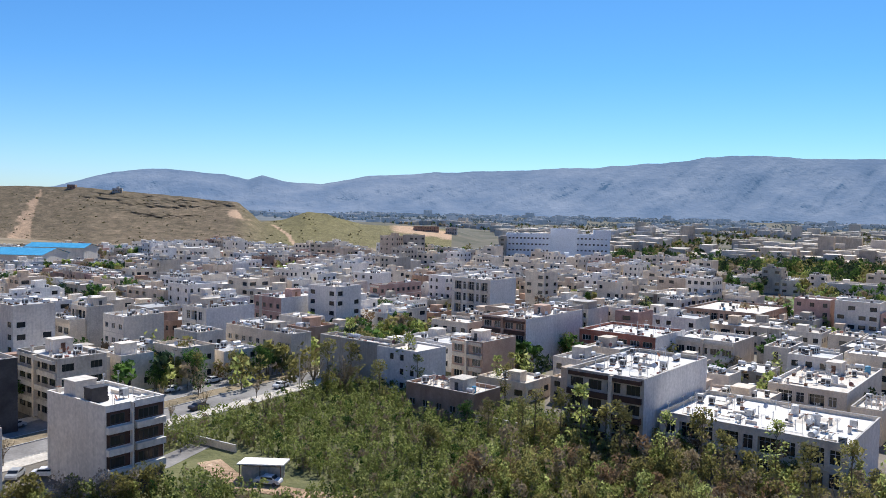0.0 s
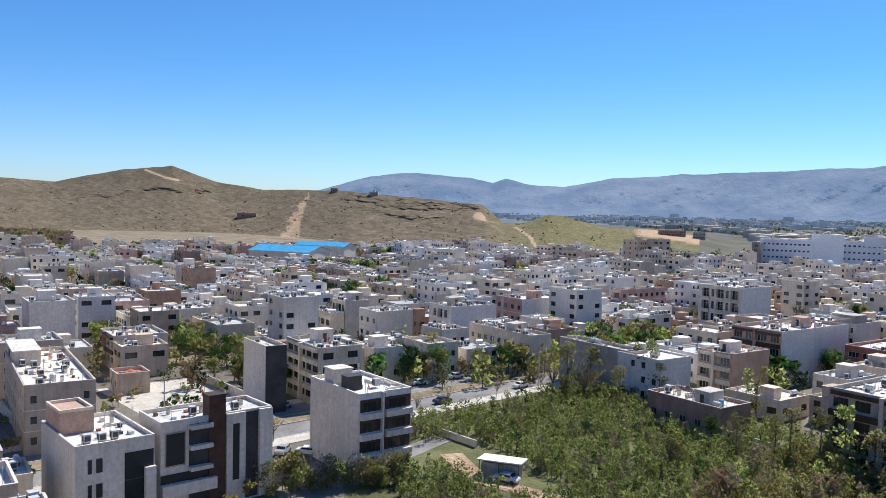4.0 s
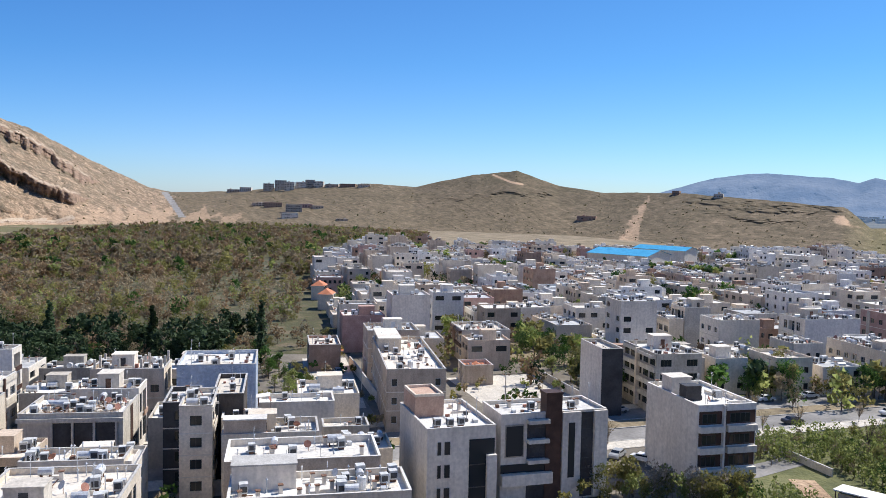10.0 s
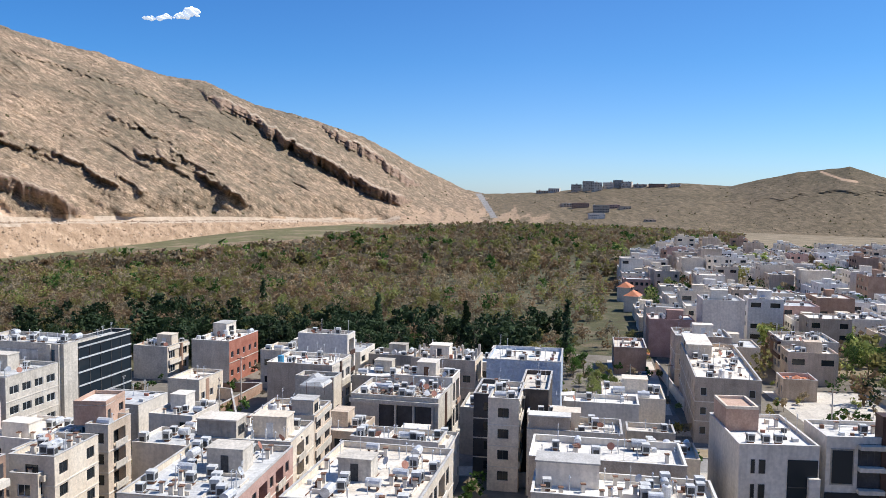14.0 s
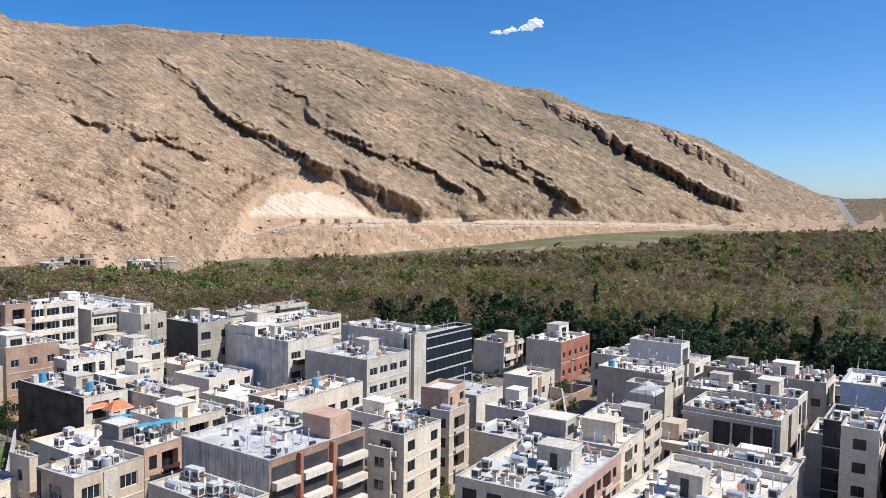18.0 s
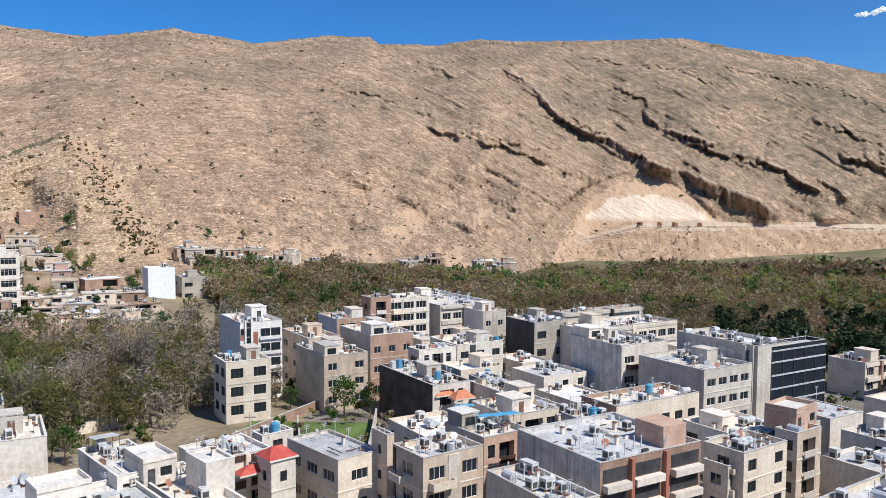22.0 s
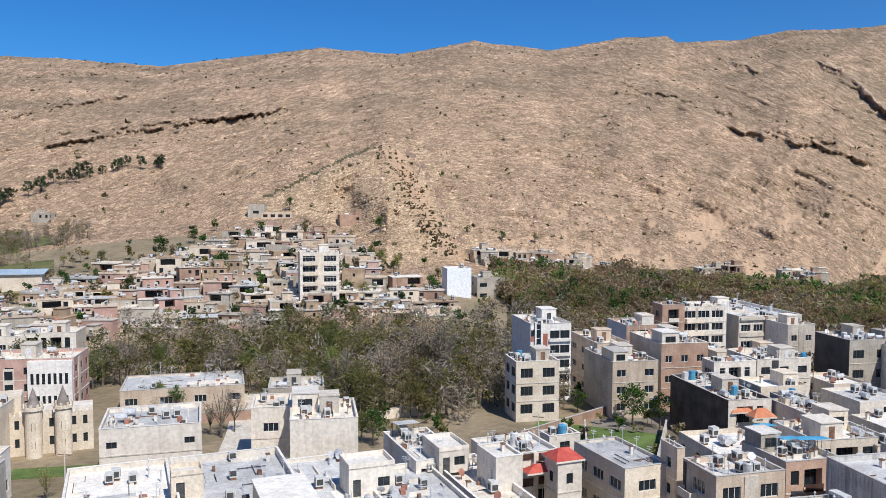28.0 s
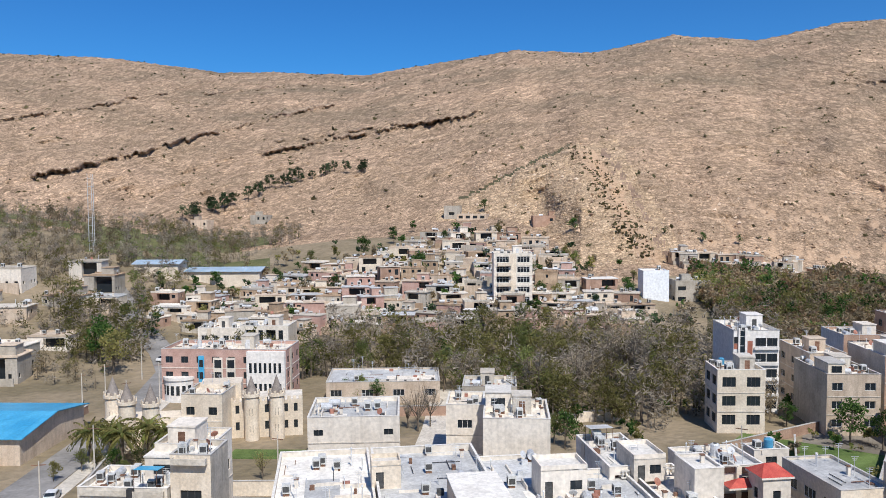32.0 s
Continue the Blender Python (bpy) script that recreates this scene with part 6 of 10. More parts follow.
building(-141.7, -154.4, 7.0, 9.0, 13.0, -8, "white", "rwhite", 3, front="grey", blank=(1, 3), clutter=3)
building(-81.0, -65.1, 16.6, 15.6, 12.0, -8, "corr", "rgrey", 0, front="brick", hut=False, clutter=8, name="zinc_block", label="zinc clad apartment block with red balcony fronts")
building(-89.7, -76.1, 5.4, 4.5, 11.0, -8, "brick", "rgrey", 2, front="pink", clutter=6, blank=(1,))
building(-102.6, -58.2, 11.7, 4.5, 9.5, -8, "cream", "rtan", 3, clutter=8, win=1.6, blank=(1,))
building(-112.3, -56.6, 4.5, 5.0, 10.5, -8, "tan", "rtan", 3, hut=False, clutter=1, win=2.0, balcony=1)
building(-66.0, -62.3, 5.9, 12.9, 10.0, -8, "cream", "rgrey", 2, clutter=8)
building(-95.2, -120.9, 8.0, 20.6, 8.5, -8, "blackwall", "rtan", 2, front="white", blank=(1, 3), clutter=8, win=1.4, label="house with a black bitumen side wall and white gabled front")
building(-102.4, -111.2, 4.5, 4.5, 8.5, -8, "tan", "rgrey", 2, clutter=8)
building(-101.2, -106.1, 6.6, 10.1, 8.0, -8, "cream", "rtan", 2, clutter=10)
building(-97.2, -91.3, 4.7, 13.1, 8.0, -8, "cream", "rgrey", 2, clutter=10)
building(-90.6, -91.5, 9.7, 10.2, 9.0, -8, "cream", "rwhite", 2, clutter=12, blank=(1, 3))
building(-78.6, -159.3, 8.9, 13.9, 16.0, -8, "chalk", "rwhite", 5, blank=(1, 2, 3), clutter=6, hut=True, name="banded_block", label="white apartment block with a red wood strip and glazed stair")
building(-69.2, -144.0, 8.6, 7.9, 11.0, -8, "white", "rwhite", 3, front="cream", win=2.4, gap=0.8, high=1.8, clutter=6, label="cream and white banded block at the edge of the grove")
building(-88.8, -143.6, 9.5, 15.1, 10.5, -8, "grey", "rtan", 3, front="tan", blank=(1, 3), win=1.9, gap=1.4, clutter=9)
building(-101.5, -145.5, 10.2, 15.0, 13.0, -8, "white", "rwhite", 3, front="brick", blank=(1, 3), win=1.5, gap=1.8, clutter=6)
building(-125.5, -167.1, 12.1, 4.5, 16.0, -8, "white", "rwhite", 5, front="white", win=3.0, gap=0.6, high=2.0, clutter=4, balcony=1)
building(-113.8, -163.1, 5.6, 5.2, 17.5, -8, "brick", "rgrey", 5, clutter=3, hut=True)
building(-106.8, -166.6, 8.9, 11.3, 13.0, -8, "brick", "rtan", 4, side="chalk", blank=(1, 3), clutter=4)
building(-106.4, -132.0, 9.0, 4.5, 10.5, -8, "white", "rwhite", 3, win=2.6, gap=0.6, clutter=9)
building(-118.2, -134.7, 11.9, 11.3, 10.5, -8, "white", "rtan", 3, win=2.0, clutter=9)
building(-90.9, -155.4, 7.2, 15.4, 12.0, -8, "tan", "rtan", 3, win=2.4, clutter=4)
building(0.8, -126.5, 13.6, 12.0, 10.0, -3, "white", "rgrey", 3, win=1.4, gap=7.0, high=0.9, force="plain", hut=False, clutter=5, label="white stone house with few small windows and a glass block strip")
building(-5.2, -177.0, 23.9, 14.0, 4.4, -4, "tan", "rgrey", 1, win=2.4, gap=2.6, clutter=2, hut=False, parapet=0.25, force="plain", label="low tan brick house with a patched grey roof")
building(28.0, -181.8, 27.2, 11.0, 10.5, -10, "pink", "rtan", 3, clutter=10, win=1.6, name="school_hall", label="dusty pink school building with a blue strip and white bays")
building(21.7, -108.1, 7.5, 7.4, 11.5, -10, "white", "rtan", 2, clutter=4, win=1.6, front="white", label="tall white stone house beside palm trees")
building(19.1, -98.0, 4.8, 6.0, 13.0, -10, "grey", "rwhite", 2, clutter=3, hut=False)
building(26.8, -148.5, 7.3, 9.0, 8.5, -10, "cream", "rtan", 2, clutter=4, hut=False)
building(4.3, -91.9, 11.5, 32.0, 9, 2, "white", "rwhite", 2, clutter=9, parapet=0.7, hut=False, label="broad white roof with coolers, dishes and pipes")
building(-8.4, -91.2, 13.3, 29.6, 9.5, 2, "white", "rgrey", 2, clutter=4, parapet=0.9, hut=False, label="broad silver grey felt roof with white flues")
building(-18.9, -89.6, 8.1, 25.8, 9.3, 2, "white", "rgrey", 2, clutter=7, parapet=0.5, hut=False, label="silver grey felt roof beside a white stair house")
building(-27.2, -85.9, 10.2, 21.9, 9, 2, "white", "rgrey", 2, clutter=8, parapet=0.5, hut=False, label="low grey roof with pipes and red dishes")
building(-32.6, -100.9, 6.3, 13.5, 10, 2, "white", "rgrey", 2, clutter=5, parapet=0.6, hut=False, label="grey felt roof with a slatted canopy")
building(-36.2, -88.6, 6.2, 18.6, 8.5, 2, "white", "rtan", 2, clutter=3, parapet=0.9, hut=False, label="cream terrace roof with a white balustrade")
building(-46.9, -103.0, 9.4, 8.6, 8, 2, "white", "rgrey", 2, clutter=9, parapet=0.5, hut=False, label="low grey roof with blue tanks and red dishes")
building(-55.4, -105.6, 5.1, 3.1, 8.2, 2, "white", "rgrey", 2, clutter=4, parapet=0.5, hut=False, label="small white house with coolers on its roof")
building(-58.7, -94.4, 6.9, 12.5, 8.4, 2, "cream", "rgrey", 2, clutter=2, parapet=0.35, hut=False, win=2.6, gap=0.6, label="cream house with a plain grey roof beside the walled lawn")
building(-38.6, -88.9, 3.5, 5.4, 12.4, 2, "white", "rwhite", 1, clutter=1, hut=False, parapet=0.3, win=0.7, gap=6, high=0.6, name="stair_tower", label="tall white stair house with a glazed water tank on it")
building(-50.5, -95.2, 3.6, 3.6, 8.6, 2, "white", "rwhite", 2, clutter=0, hut=False, parapet=0.1, win=1.0, gap=3, label="white turret room under a red tiled roof")
building(-17.5, -133.8, 6.1, 9.0, 9.0, -10, "white", "rtan", 2, clutter=2, hut=False, win=2.4)
building(-24.1, -124.1, 10.0, 12.0, 9.5, -10, "white", "rtan", 0, clutter=4, hut=True, blank=(1, 2, 3))
building(-26.3, -163.4, 10.8, 10.0, 5.0, -10, "grey", "rgrey", 1, clutter=5)
building(27.8, -103.2, 11.1, 8.0, 8.0, -10, "white", "rwhite", 2, clutter=8, hut=False)
building(35.6, -222.1, 12.1, 9.0, 8.0, -10, "white", "rwhite", 2, clutter=4)
building(23.9, -218.9, 12.7, 9.0, 9.0, -10, "white", "rwhite", 2, clutter=4)
building(-64.6, -78.9, 9.2, 6.9, 10.6, -4, "tan", "rwhite", 3, side="tan", win=2.4, gap=1.0, high=1.6, clutter=9, hut=False, balcony=1, label="salmon tan apartment block with wide dark openings")
building(-62.2, -87.6, 1.1, 4.0, 10.8, -4, "tan", "rwhite", 3, side="tan", win=1.1, gap=1.6, clutter=2, hut=False, label="narrow salmon tan stair wing with white roof tanks")
building(-76.2, -82.4, 7.9, 8.8, 10.2, -4, "cream", "rwhite", 3, front="peach", win=3.0, gap=0.8, high=1.5, clutter=8, hut=False, label="peach stone block with long window bands and blue roof awnings")
building(-83.7, -77.7, 6.4, 0.8, 9.4, -4, "peach", "rtan", 3, win=1.6, clutter=8, hut=False)
building(-94.3, -53.8, 9.1, 5.8, 11.4, -4, "cream", "rgrey", 4, side="cream", win=1.7, gap=1.2, high=1.5, clutter=9, force="plain", label="cream stone block with paired square windows")
building(-104.4, -52.1, 5.7, 3.2, 11.8, -4, "cream", "rtan", 4, front="tan", win=2.0, gap=1.0, clutter=3, hut=False, balcony=1, label="cream block with curved balconies and a brick roof room")
building(-90.5, -54.4, 3.5, 3.6, 9.6, -4, "cream", "rtan", 3, side="cream", win=1.6, gap=1.0, clutter=4, hut=False, balcony=1, label="yellow cream block with pillared balconies")
building(-88.0, -31.9, 18.3, 12.6, 11.4, -4, "cream", "rgrey", 4, front="pink", win=1.8, gap=0.8, high=1.6, clutter=16, force="bays", label="cream and pink terrace block with a cluttered grey roof")
building(-104.1, -31.8, 9.8, 12.7, 11.2, -4, "cream", "rwhite", 4, win=2.4, gap=0.7, high=1.6, clutter=14, force="bays", label="cream terrace block with deep dark balconies")
building(-116.5, -30.0, 8.5, 8.9, 11.0, -4, "cream", "rtan", 4, front="tan", win=3.0, gap=0.5, high=1.5, clutter=8, force="bands", hut=False, label="cream block with tan balcony bands")
building(-312.7, 50.1, 7.4, 5.4, 5.7, -20, "cream", "rtan", 2, hut=False, clutter=0, parapet=0.1, label="small cream house under an orange tiled roof")
building(-342.8, 51.8, 7.4, 5.4, 5.7, -20, "cream", "rtan", 2, hut=False, clutter=0, parapet=0.1, label="small cream house under an orange tiled roof")
building(-193.6, 268.3, 5.2, 25.1, 11.0, -6, "pink", "rtan", 3, clutter=5)
building(-213.6, 258.3, 13.0, 16.1, 11.0, -6, "white", "rtan", 3, clutter=5, blank=(1, 3))

# ---- the town, the village and the woods ----
BLOCKS = [(o.matrix_basis.translation.x, o.matrix_basis.translation.y) for o in scene.objects if o.type == "EMPTY" and o.get("category") == "building"]


def bearing(x, y):
    return math.degrees(math.atan2(-x, y)) % 360


def polar(b, r):
    return -r * math.sin(radians(b)), r * math.cos(radians(b))


WALLS = ["white", "cream", "grey", "tan", "brick", "pink", "chalk"]
ROOFS = ["rwhite", "rgrey", "rtan"]
FAR = Solid()
FAR_MATS = WALLS + ROOFS + ["brown", "pane", "rblue", "orange"]


def far_house(rng, x, y, w, d, h, rot, wall, roof, storeys, single, z=None, name="house", label="", clutter=None, share=0.8, win=None, hutty=0.5, ribbon_=False):
    """A house whose small parts cannot be picked out: walls with openings, panes set back, roof and parapet."""
    z = level(x, y) if z is None else z
    ca, sa_ = math.cos(radians(rot)), math.sin(radians(rot))
    corners = [(-w / 2, -d / 2), (w / 2, -d / 2), (w / 2, d / 2), (-w / 2, d / 2)]
    dirs = ((1, 0), (0, 1), (-1, 0), (0, -1))
    s, g, rf, hut = Solid(), Solid(), Solid(), Solid()
    par = rng.uniform(0.4, 0.9)
    tall_ = 1.4 if win is None else 1.9
    win = rng.choice([1.2, 1.5, 2.2, 2.8]) if win is None else win
    for k in range(4):
        n = (dirs[k][1], -dirs[k][0])
        span = (w, d)[k % 2]
        wx, wy = n[0] * ca - n[1] * sa_, n[0] * sa_ + n[1] * ca
        ops = lay_openings(span, h, storeys, win, rng.choice([0.9, 1.4, 2.2]) if tall_ < 1.5 else 0.8, 0.4 if tall_ < 1.5 else 0.1, tall_) if facing(x, y, wx, wy) and (k % 2 == 0 or rng.random() < 0.6) else []
        if ribbon_:
            ops = lay_openings(span, h, storeys, 1.5, 1.3, 0.6, 1.15, 1.5, 2.2) if facing(x, y, wx, wy) else []
        ops = [o for o in ops if rng.random() < share]
        ax, ay = corners[k]
        wall_panel(s, ax, ay, *dirs[k], span, -2.5, h + par, ops)
        for u0, u1, a, b in ops:
            g.poly([(ax + dirs[k][0] * u - n[0] * 0.2, ay + dirs[k][1] * u - n[1] * 0.2, q) for u, q in ((u0, a), (u1, a), (u1, b), (u0, b))])
        t = 0.22

        def at(u, dd, zz):
            return (ax + dirs[k][0] * u - n[0] * dd, ay + dirs[k][1] * u - n[1] * dd, zz)
        s.poly([at(0, 0, h + par), at(span, 0, h + par), at(span - t, t, h + par), at(t, t, h + par)])
        s.poly([at(span - t, t, h), at(t, t, h), at(t, t, h + par), at(span - t, t, h + par)])
    rf.box(-w / 2 + 0.2, -d / 2 + 0.2, h - 0.25, w / 2 - 0.2, d / 2 - 0.2, h + 0.01)
    if rng.random() < hutty and w > 5.5:
        hw, hd = rng.uniform(2.4, 3.6), rng.uniform(2.6, 4.5)
        hx, hy = rng.uniform(-0.35, 0.35) * (w - hw), rng.uniform(-0.35, 0.35) * (d - hd)
        hh = rng.uniform(2.2, 2.7)
        hut.box(hx - hw / 2, hy - hd / 2, h + 0.01, hx + hw / 2, hy + hd / 2, h + hh)
        hut.box(hx - hw / 2 - 0.1, hy - hd / 2 - 0.1, h + hh, hx + hw / 2 + 0.1, hy + hd / 2 + 0.1, h + hh + 0.15)
    for k in range(rng.randint(3, 9) if clutter is None else clutter):
        px_, py_ = rng.uniform(-w / 2 + 1, w / 2 - 1), rng.uniform(-d / 2 + 1, d / 2 - 1)
        bits(rng.choices(["cooler", "tank", "chimney", "pipe", "dish"], [6, 3, 3, 1, 1])[0], x + px_ * ca - py_ * sa_, y + px_ * sa_ + py_ * ca, z + h, rng.uniform(0.9, 1.3))
    if not single:
        m = pose(x, y, z, 0, 0, rot)
        for sol, mat in ((s, wall), (g, "pane"), (rf, roof), (hut, wall)):
            i, j = len(FAR.v), FAR_MATS.index(mat)
            FAR.v += [tuple(m @ Vector(p)) for p in sol.v]
            FAR.f += [tuple(q + i for q in f) for f in sol.f]
            FAR.m += [j] * len(sol.f)
        return None
    e = new(name)
    e.matrix_basis = pose(x, y, z, 0, 0, rot)
    tagged(e, label or "%s house of %d storeys with a %s" % (WORDS[wall], storeys, WORDS[roof]), "house", "town houses")
    part("wall", s.mesh("wall", M[wall]), e)
    if g.f:
        tagged(part("window", g.mesh("window", M["pane"]), e), kind="stuff")
    part("roof", rf.mesh("roof", M[roof]), e)
    if hut.f:
        part("stair_hut", hut.mesh("stair_hut", M[wall]), e)
    return e


KEEP_CLEAR = []


def free_plot(x, y, w, d, rot, gap=0.6):
    ca, sa_ = math.cos(radians(rot)), math.sin(radians(rot))
    for px_, py_, pw, pd, pr in RECTS:
        u, v = (px_ - x) * ca + (py_ - y) * sa_, -(px_ - x) * sa_ + (py_ - y) * ca
        if abs(u) < (w + pw) / 2 + gap and abs(v) < (d + pd) / 2 + gap:
            return False
    return True


def infill(rng):
    """Lower houses that close the rows between the blocks placed to fit the camera's view."""
    n = 0
    for x0, x1, y0, y1, rot, hs in ((-178, -70, -118, -22, -8, (5.5, 7.5)), (-150, -96, -165, -118, -8, (6, 9)), (-190, -150, -48, 0, -8, (5.5, 8)), (-150, -112, -20, 30, -6, (5.5, 7.5)),
                                    (-84, 8, 168, 212, -6, (5, 8)), (-176, -152, 84, 190, -6, (6, 9))):
        for k in range(200):
            x, y = rng.uniform(x0, x1), rng.uniform(y0, y1)
            w, d = rng.uniform(7.5, 12), rng.uniform(7.5, 12)
            if math.hypot(x, y) < 92 or not free_plot(x, y, w, d, rot):
                continue
            if -172 < x < -133 and -73 < y < -42 or -92 < x < -56 and -138 < y < -104 or 42 < x < 56:
                continue
            if -112 < x < -86 and 1 < y < 8 or -122 < x < -104 and -8 < y < 2:
                continue
            wall = rng.choices(["white", "cream", "tan", "grey", "brick"], [5, 5, 3, 2, 1])[0]
            RECTS.append((x, y, w, d, rot))
            far_house(rng, x, y, w, d, rng.uniform(*hs), rot, wall, rng.choice(["rwhite", "rtan", "rgrey", "rwhite"]), 2, True, clutter=rng.randint(6, 11))
            BLOCKS.append((x, y))
            n += 1
            if n > 60:
                return


infill(random.Random(77))


def clear_of(x, y, gap=12.0):
    return all(abs(x - p) > gap or abs(y - q) > gap * 0.9 for p, q in BLOCKS) and all(not (a < x < b and c < y < d) for a, b, c, d in KEEP_CLEAR)


# gardens with tall trees inside the rows of houses: place and half size
GARDENS = [(-214, 91, 9, 8), (-195, 93, 10, 8), (-175, 92, 9, 8), (-154, 85, 8, 8), (-169, 134, 10, 8), (-157, 128, 9, 12), (-148, 147, 8, 8), (-149, 179, 8, 8), (-144, 213, 9, 12), (-97, 191, 9, 8), (-92, 207, 9, 8),
           (-238, 72, 8, 8), (-397, 160, 12, 8), (-352, 74, 10, 9), (-386, 290, 16, 26), (-433, 171, 12, 9), (-286, 505, 40, 9)]
TOWN = []


def town_sites(rng):
    """Rows of houses along the streets of the town, from the near road to the hill's foot."""
    out = []
    for row in range(0, 52):
        yy = 44 + row * 12.6 + (row // 2) * 4.6
        xx = -640.0
        while xx < 140:
            w = rng.uniform(8, 14)
            xx += w + rng.choice([0.3, 0.3, 0.3, 1.5, 5.0])
            x, y = xx - w / 2 + 0.1 * yy, yy + rng.uniform(-1, 1) - 0.1 * (xx + 200)
            b, r = bearing(x, y), math.hypot(x, y)
            b = b - 360 if b > 180 else b
            if not 2 < b < 81.8 or r < 160 or r > np.interp(b, [0, 20, 45, 56, 64, 79], [520, 560, 690, 690, 850, 720]):
                continue
            if b > np.interp(r, [0, 190, 240, 330, 600, 800], [72, 78, 80.4, 81.7, 80.6, 80]):
                continue
            if b < 14 and r > 330 and rng.random() < 0.6:
                continue
            if x > -158 and b < 70 and r < np.interp(b, [0, 20, 32, 50], [170, 178, 186, 205]):
                continue
            if -152 < x < -126 and r < 330:
                continue
            if not clear_of(x, y):
                continue
            d = rng.uniform(10, 12.3)
            st = rng.choices([1, 2, 3, 4, 5], [3, 6, 4.5, 1.4, 0.25])[0]
            wall = rng.choices(WALLS, [4.4, 5.0, 1.6, 2.8, 0.9, 0.8, 3.2])[0]
            roof = rng.choices(ROOFS, [4, 3, 2.6])[0]
            if any(abs(x - p) < 5 + u and abs(y - q) < 4.5 + v for p, q, u, v in GARDENS):
                continue
            if r > 230 and noise.noise(Vector((x / 21, y / 21, 8.0))) > 0.36:
                continue
            if 53 < b < 65 and r > 360:
                st = min(st, 2)
            TOWN.append((x, y, w, d))
            out.append((r, x, y, w, d, 1.0 + st * 3.0, rng.uniform(-8, -4), wall, roof, st))
    out.sort()
    return out


def fill_town(rng):
    KEEP_CLEAR.extend([(-176, -143, 262, 298), (-560, -455, 235, 360), (-310, -220, 520, 640), (-365, -320, 440, 490), (-120, -60, 410, 450), (-225, -150, 18, 56), (-190, -150, 20, 75)])
    for k, (r, *v) in enumerate(town_sites(rng)):
        far_house(rng, *v, k < 115)


fill_town(random.Random(5))


def village_house(rng, x, y, w, d, h, rot, wall, storeys, single, z=None):
    """A low house with a thin overhanging roof slab, a deep porch and small openings."""
    z = level(x, y) if z is None else z
    dirs = ((1, 0), (0, 1), (-1, 0), (0, -1))
    corners = [(-w / 2, -d / 2), (w / 2, -d / 2), (w / 2, d / 2), (-w / 2, d / 2)]
    ca, sa_ = math.cos(radians(rot)), math.sin(radians(rot))
    s, g, rf, yard = Solid(), Solid(), Solid(), Solid()
    sh = h / storeys
    porch = rng.random() < 0.55
    for k in range(4):
        n = (dirs[k][1], -dirs[k][0])
        span = (w, d)[k % 2]
        ops = []
        if facing(x, y, n[0] * ca - n[1] * sa_, n[0] * sa_ + n[1] * ca):
            for q in range(storeys):
                u = rng.uniform(0.5, 1.2)
                if porch and k % 2 == 0 and span > 6 and (q == storeys - 1 or rng.random() < 0.4):
                    pw = span * rng.uniform(0.35, 0.6)
                    a0 = rng.uniform(0.4, span - pw - 0.4)
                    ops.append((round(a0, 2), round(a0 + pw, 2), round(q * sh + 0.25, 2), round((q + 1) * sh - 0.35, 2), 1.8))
                    u = a0 + pw + 0.6
                while u < span - 1.5:
                    if rng.random() < 0.6:
                        ww = rng.choice([0.8, 1.0, 1.3])
                        ops.append((round(u, 2), round(u + ww, 2), round(q * sh + (0.1 if rng.random() < 0.25 else 1.0), 2), round(q * sh + 2.1, 2), 0.25))
                    u += rng.uniform(1.9, 3.2)
        ops = [o for o in ops if o[1] < span - 0.2]
        ax, ay = corners[k]
        wall_panel(s, ax, ay, *dirs[k], span, -3.0, h, ops)
        for o in ops:
            u0, u1, a, b, dp = o
            # porches too are backed with the dark pane, standing in for shade
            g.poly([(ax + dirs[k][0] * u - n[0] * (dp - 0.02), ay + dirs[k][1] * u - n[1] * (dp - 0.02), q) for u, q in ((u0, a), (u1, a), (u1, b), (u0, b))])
    o_ = rng.uniform(0.03, 0.32)
    rf.box(-w / 2 - o_, -d / 2 - o_, h, w / 2 + o_, d / 2 + o_, h + 0.22)
    if rng.random() < 0.45:
        rf.box(-w / 2 - o_, -d / 2 - o_, h + 0.22, w / 2 + o_, -d / 2 - o_ + 0.15, h + 0.6).box(-w / 2 - o_, d / 2 + o_ - 0.15, h + 0.22, w / 2 + o_, d / 2 + o_, h + 0.6)
    if rng.random() < 0.3:
        rw, rd = w * 0.4, d * 0.55
        s.box(-w * 0.4, -rd / 2, h + 0.22, -w * 0.4 + rw, rd / 2, h + 2.5)
        rf.box(-w * 0.4 - 0.2, -rd / 2 - 0.2, h + 2.5, -w * 0.4 + rw + 0.2, rd / 2 + 0.2, h + 2.65)
    if rng.random() < 0.6:
        # yard wall before the house
        dy = d / 2 + rng.uniform(1.5, 3.0)
        t = rng.uniform(1.4, 2.2)
        yard.box(-w / 2, dy - 0.12, -3.0, w / 2, dy + 0.12, t).box(w / 2 - 0.24, d / 2, -3.0, w / 2, dy - 0.12, t)
    for k in range(rng.randint(2, 5)):
        px_, py_ = rng.uniform(-w / 2 + 0.6, w / 2 - 0.6), rng.uniform(-d / 2 + 0.6, d / 2 - 0.6)
        bits(rng.choices(["cooler", "tank", "chimney", "pipe", "dish"], [5, 3, 2, 2, 1])[0], x + px_ * ca - py_ * sa_, y + px_ * sa_ + py_ * ca, z + h + 0.22, rng.uniform(0.8, 1.2))
    roof = rng.choices(["rtan", "rgrey", "rwhite", "grey", "tan", "brown"], [2.6, 1.4, 0.8, 2.2, 3, 1.6])[0]
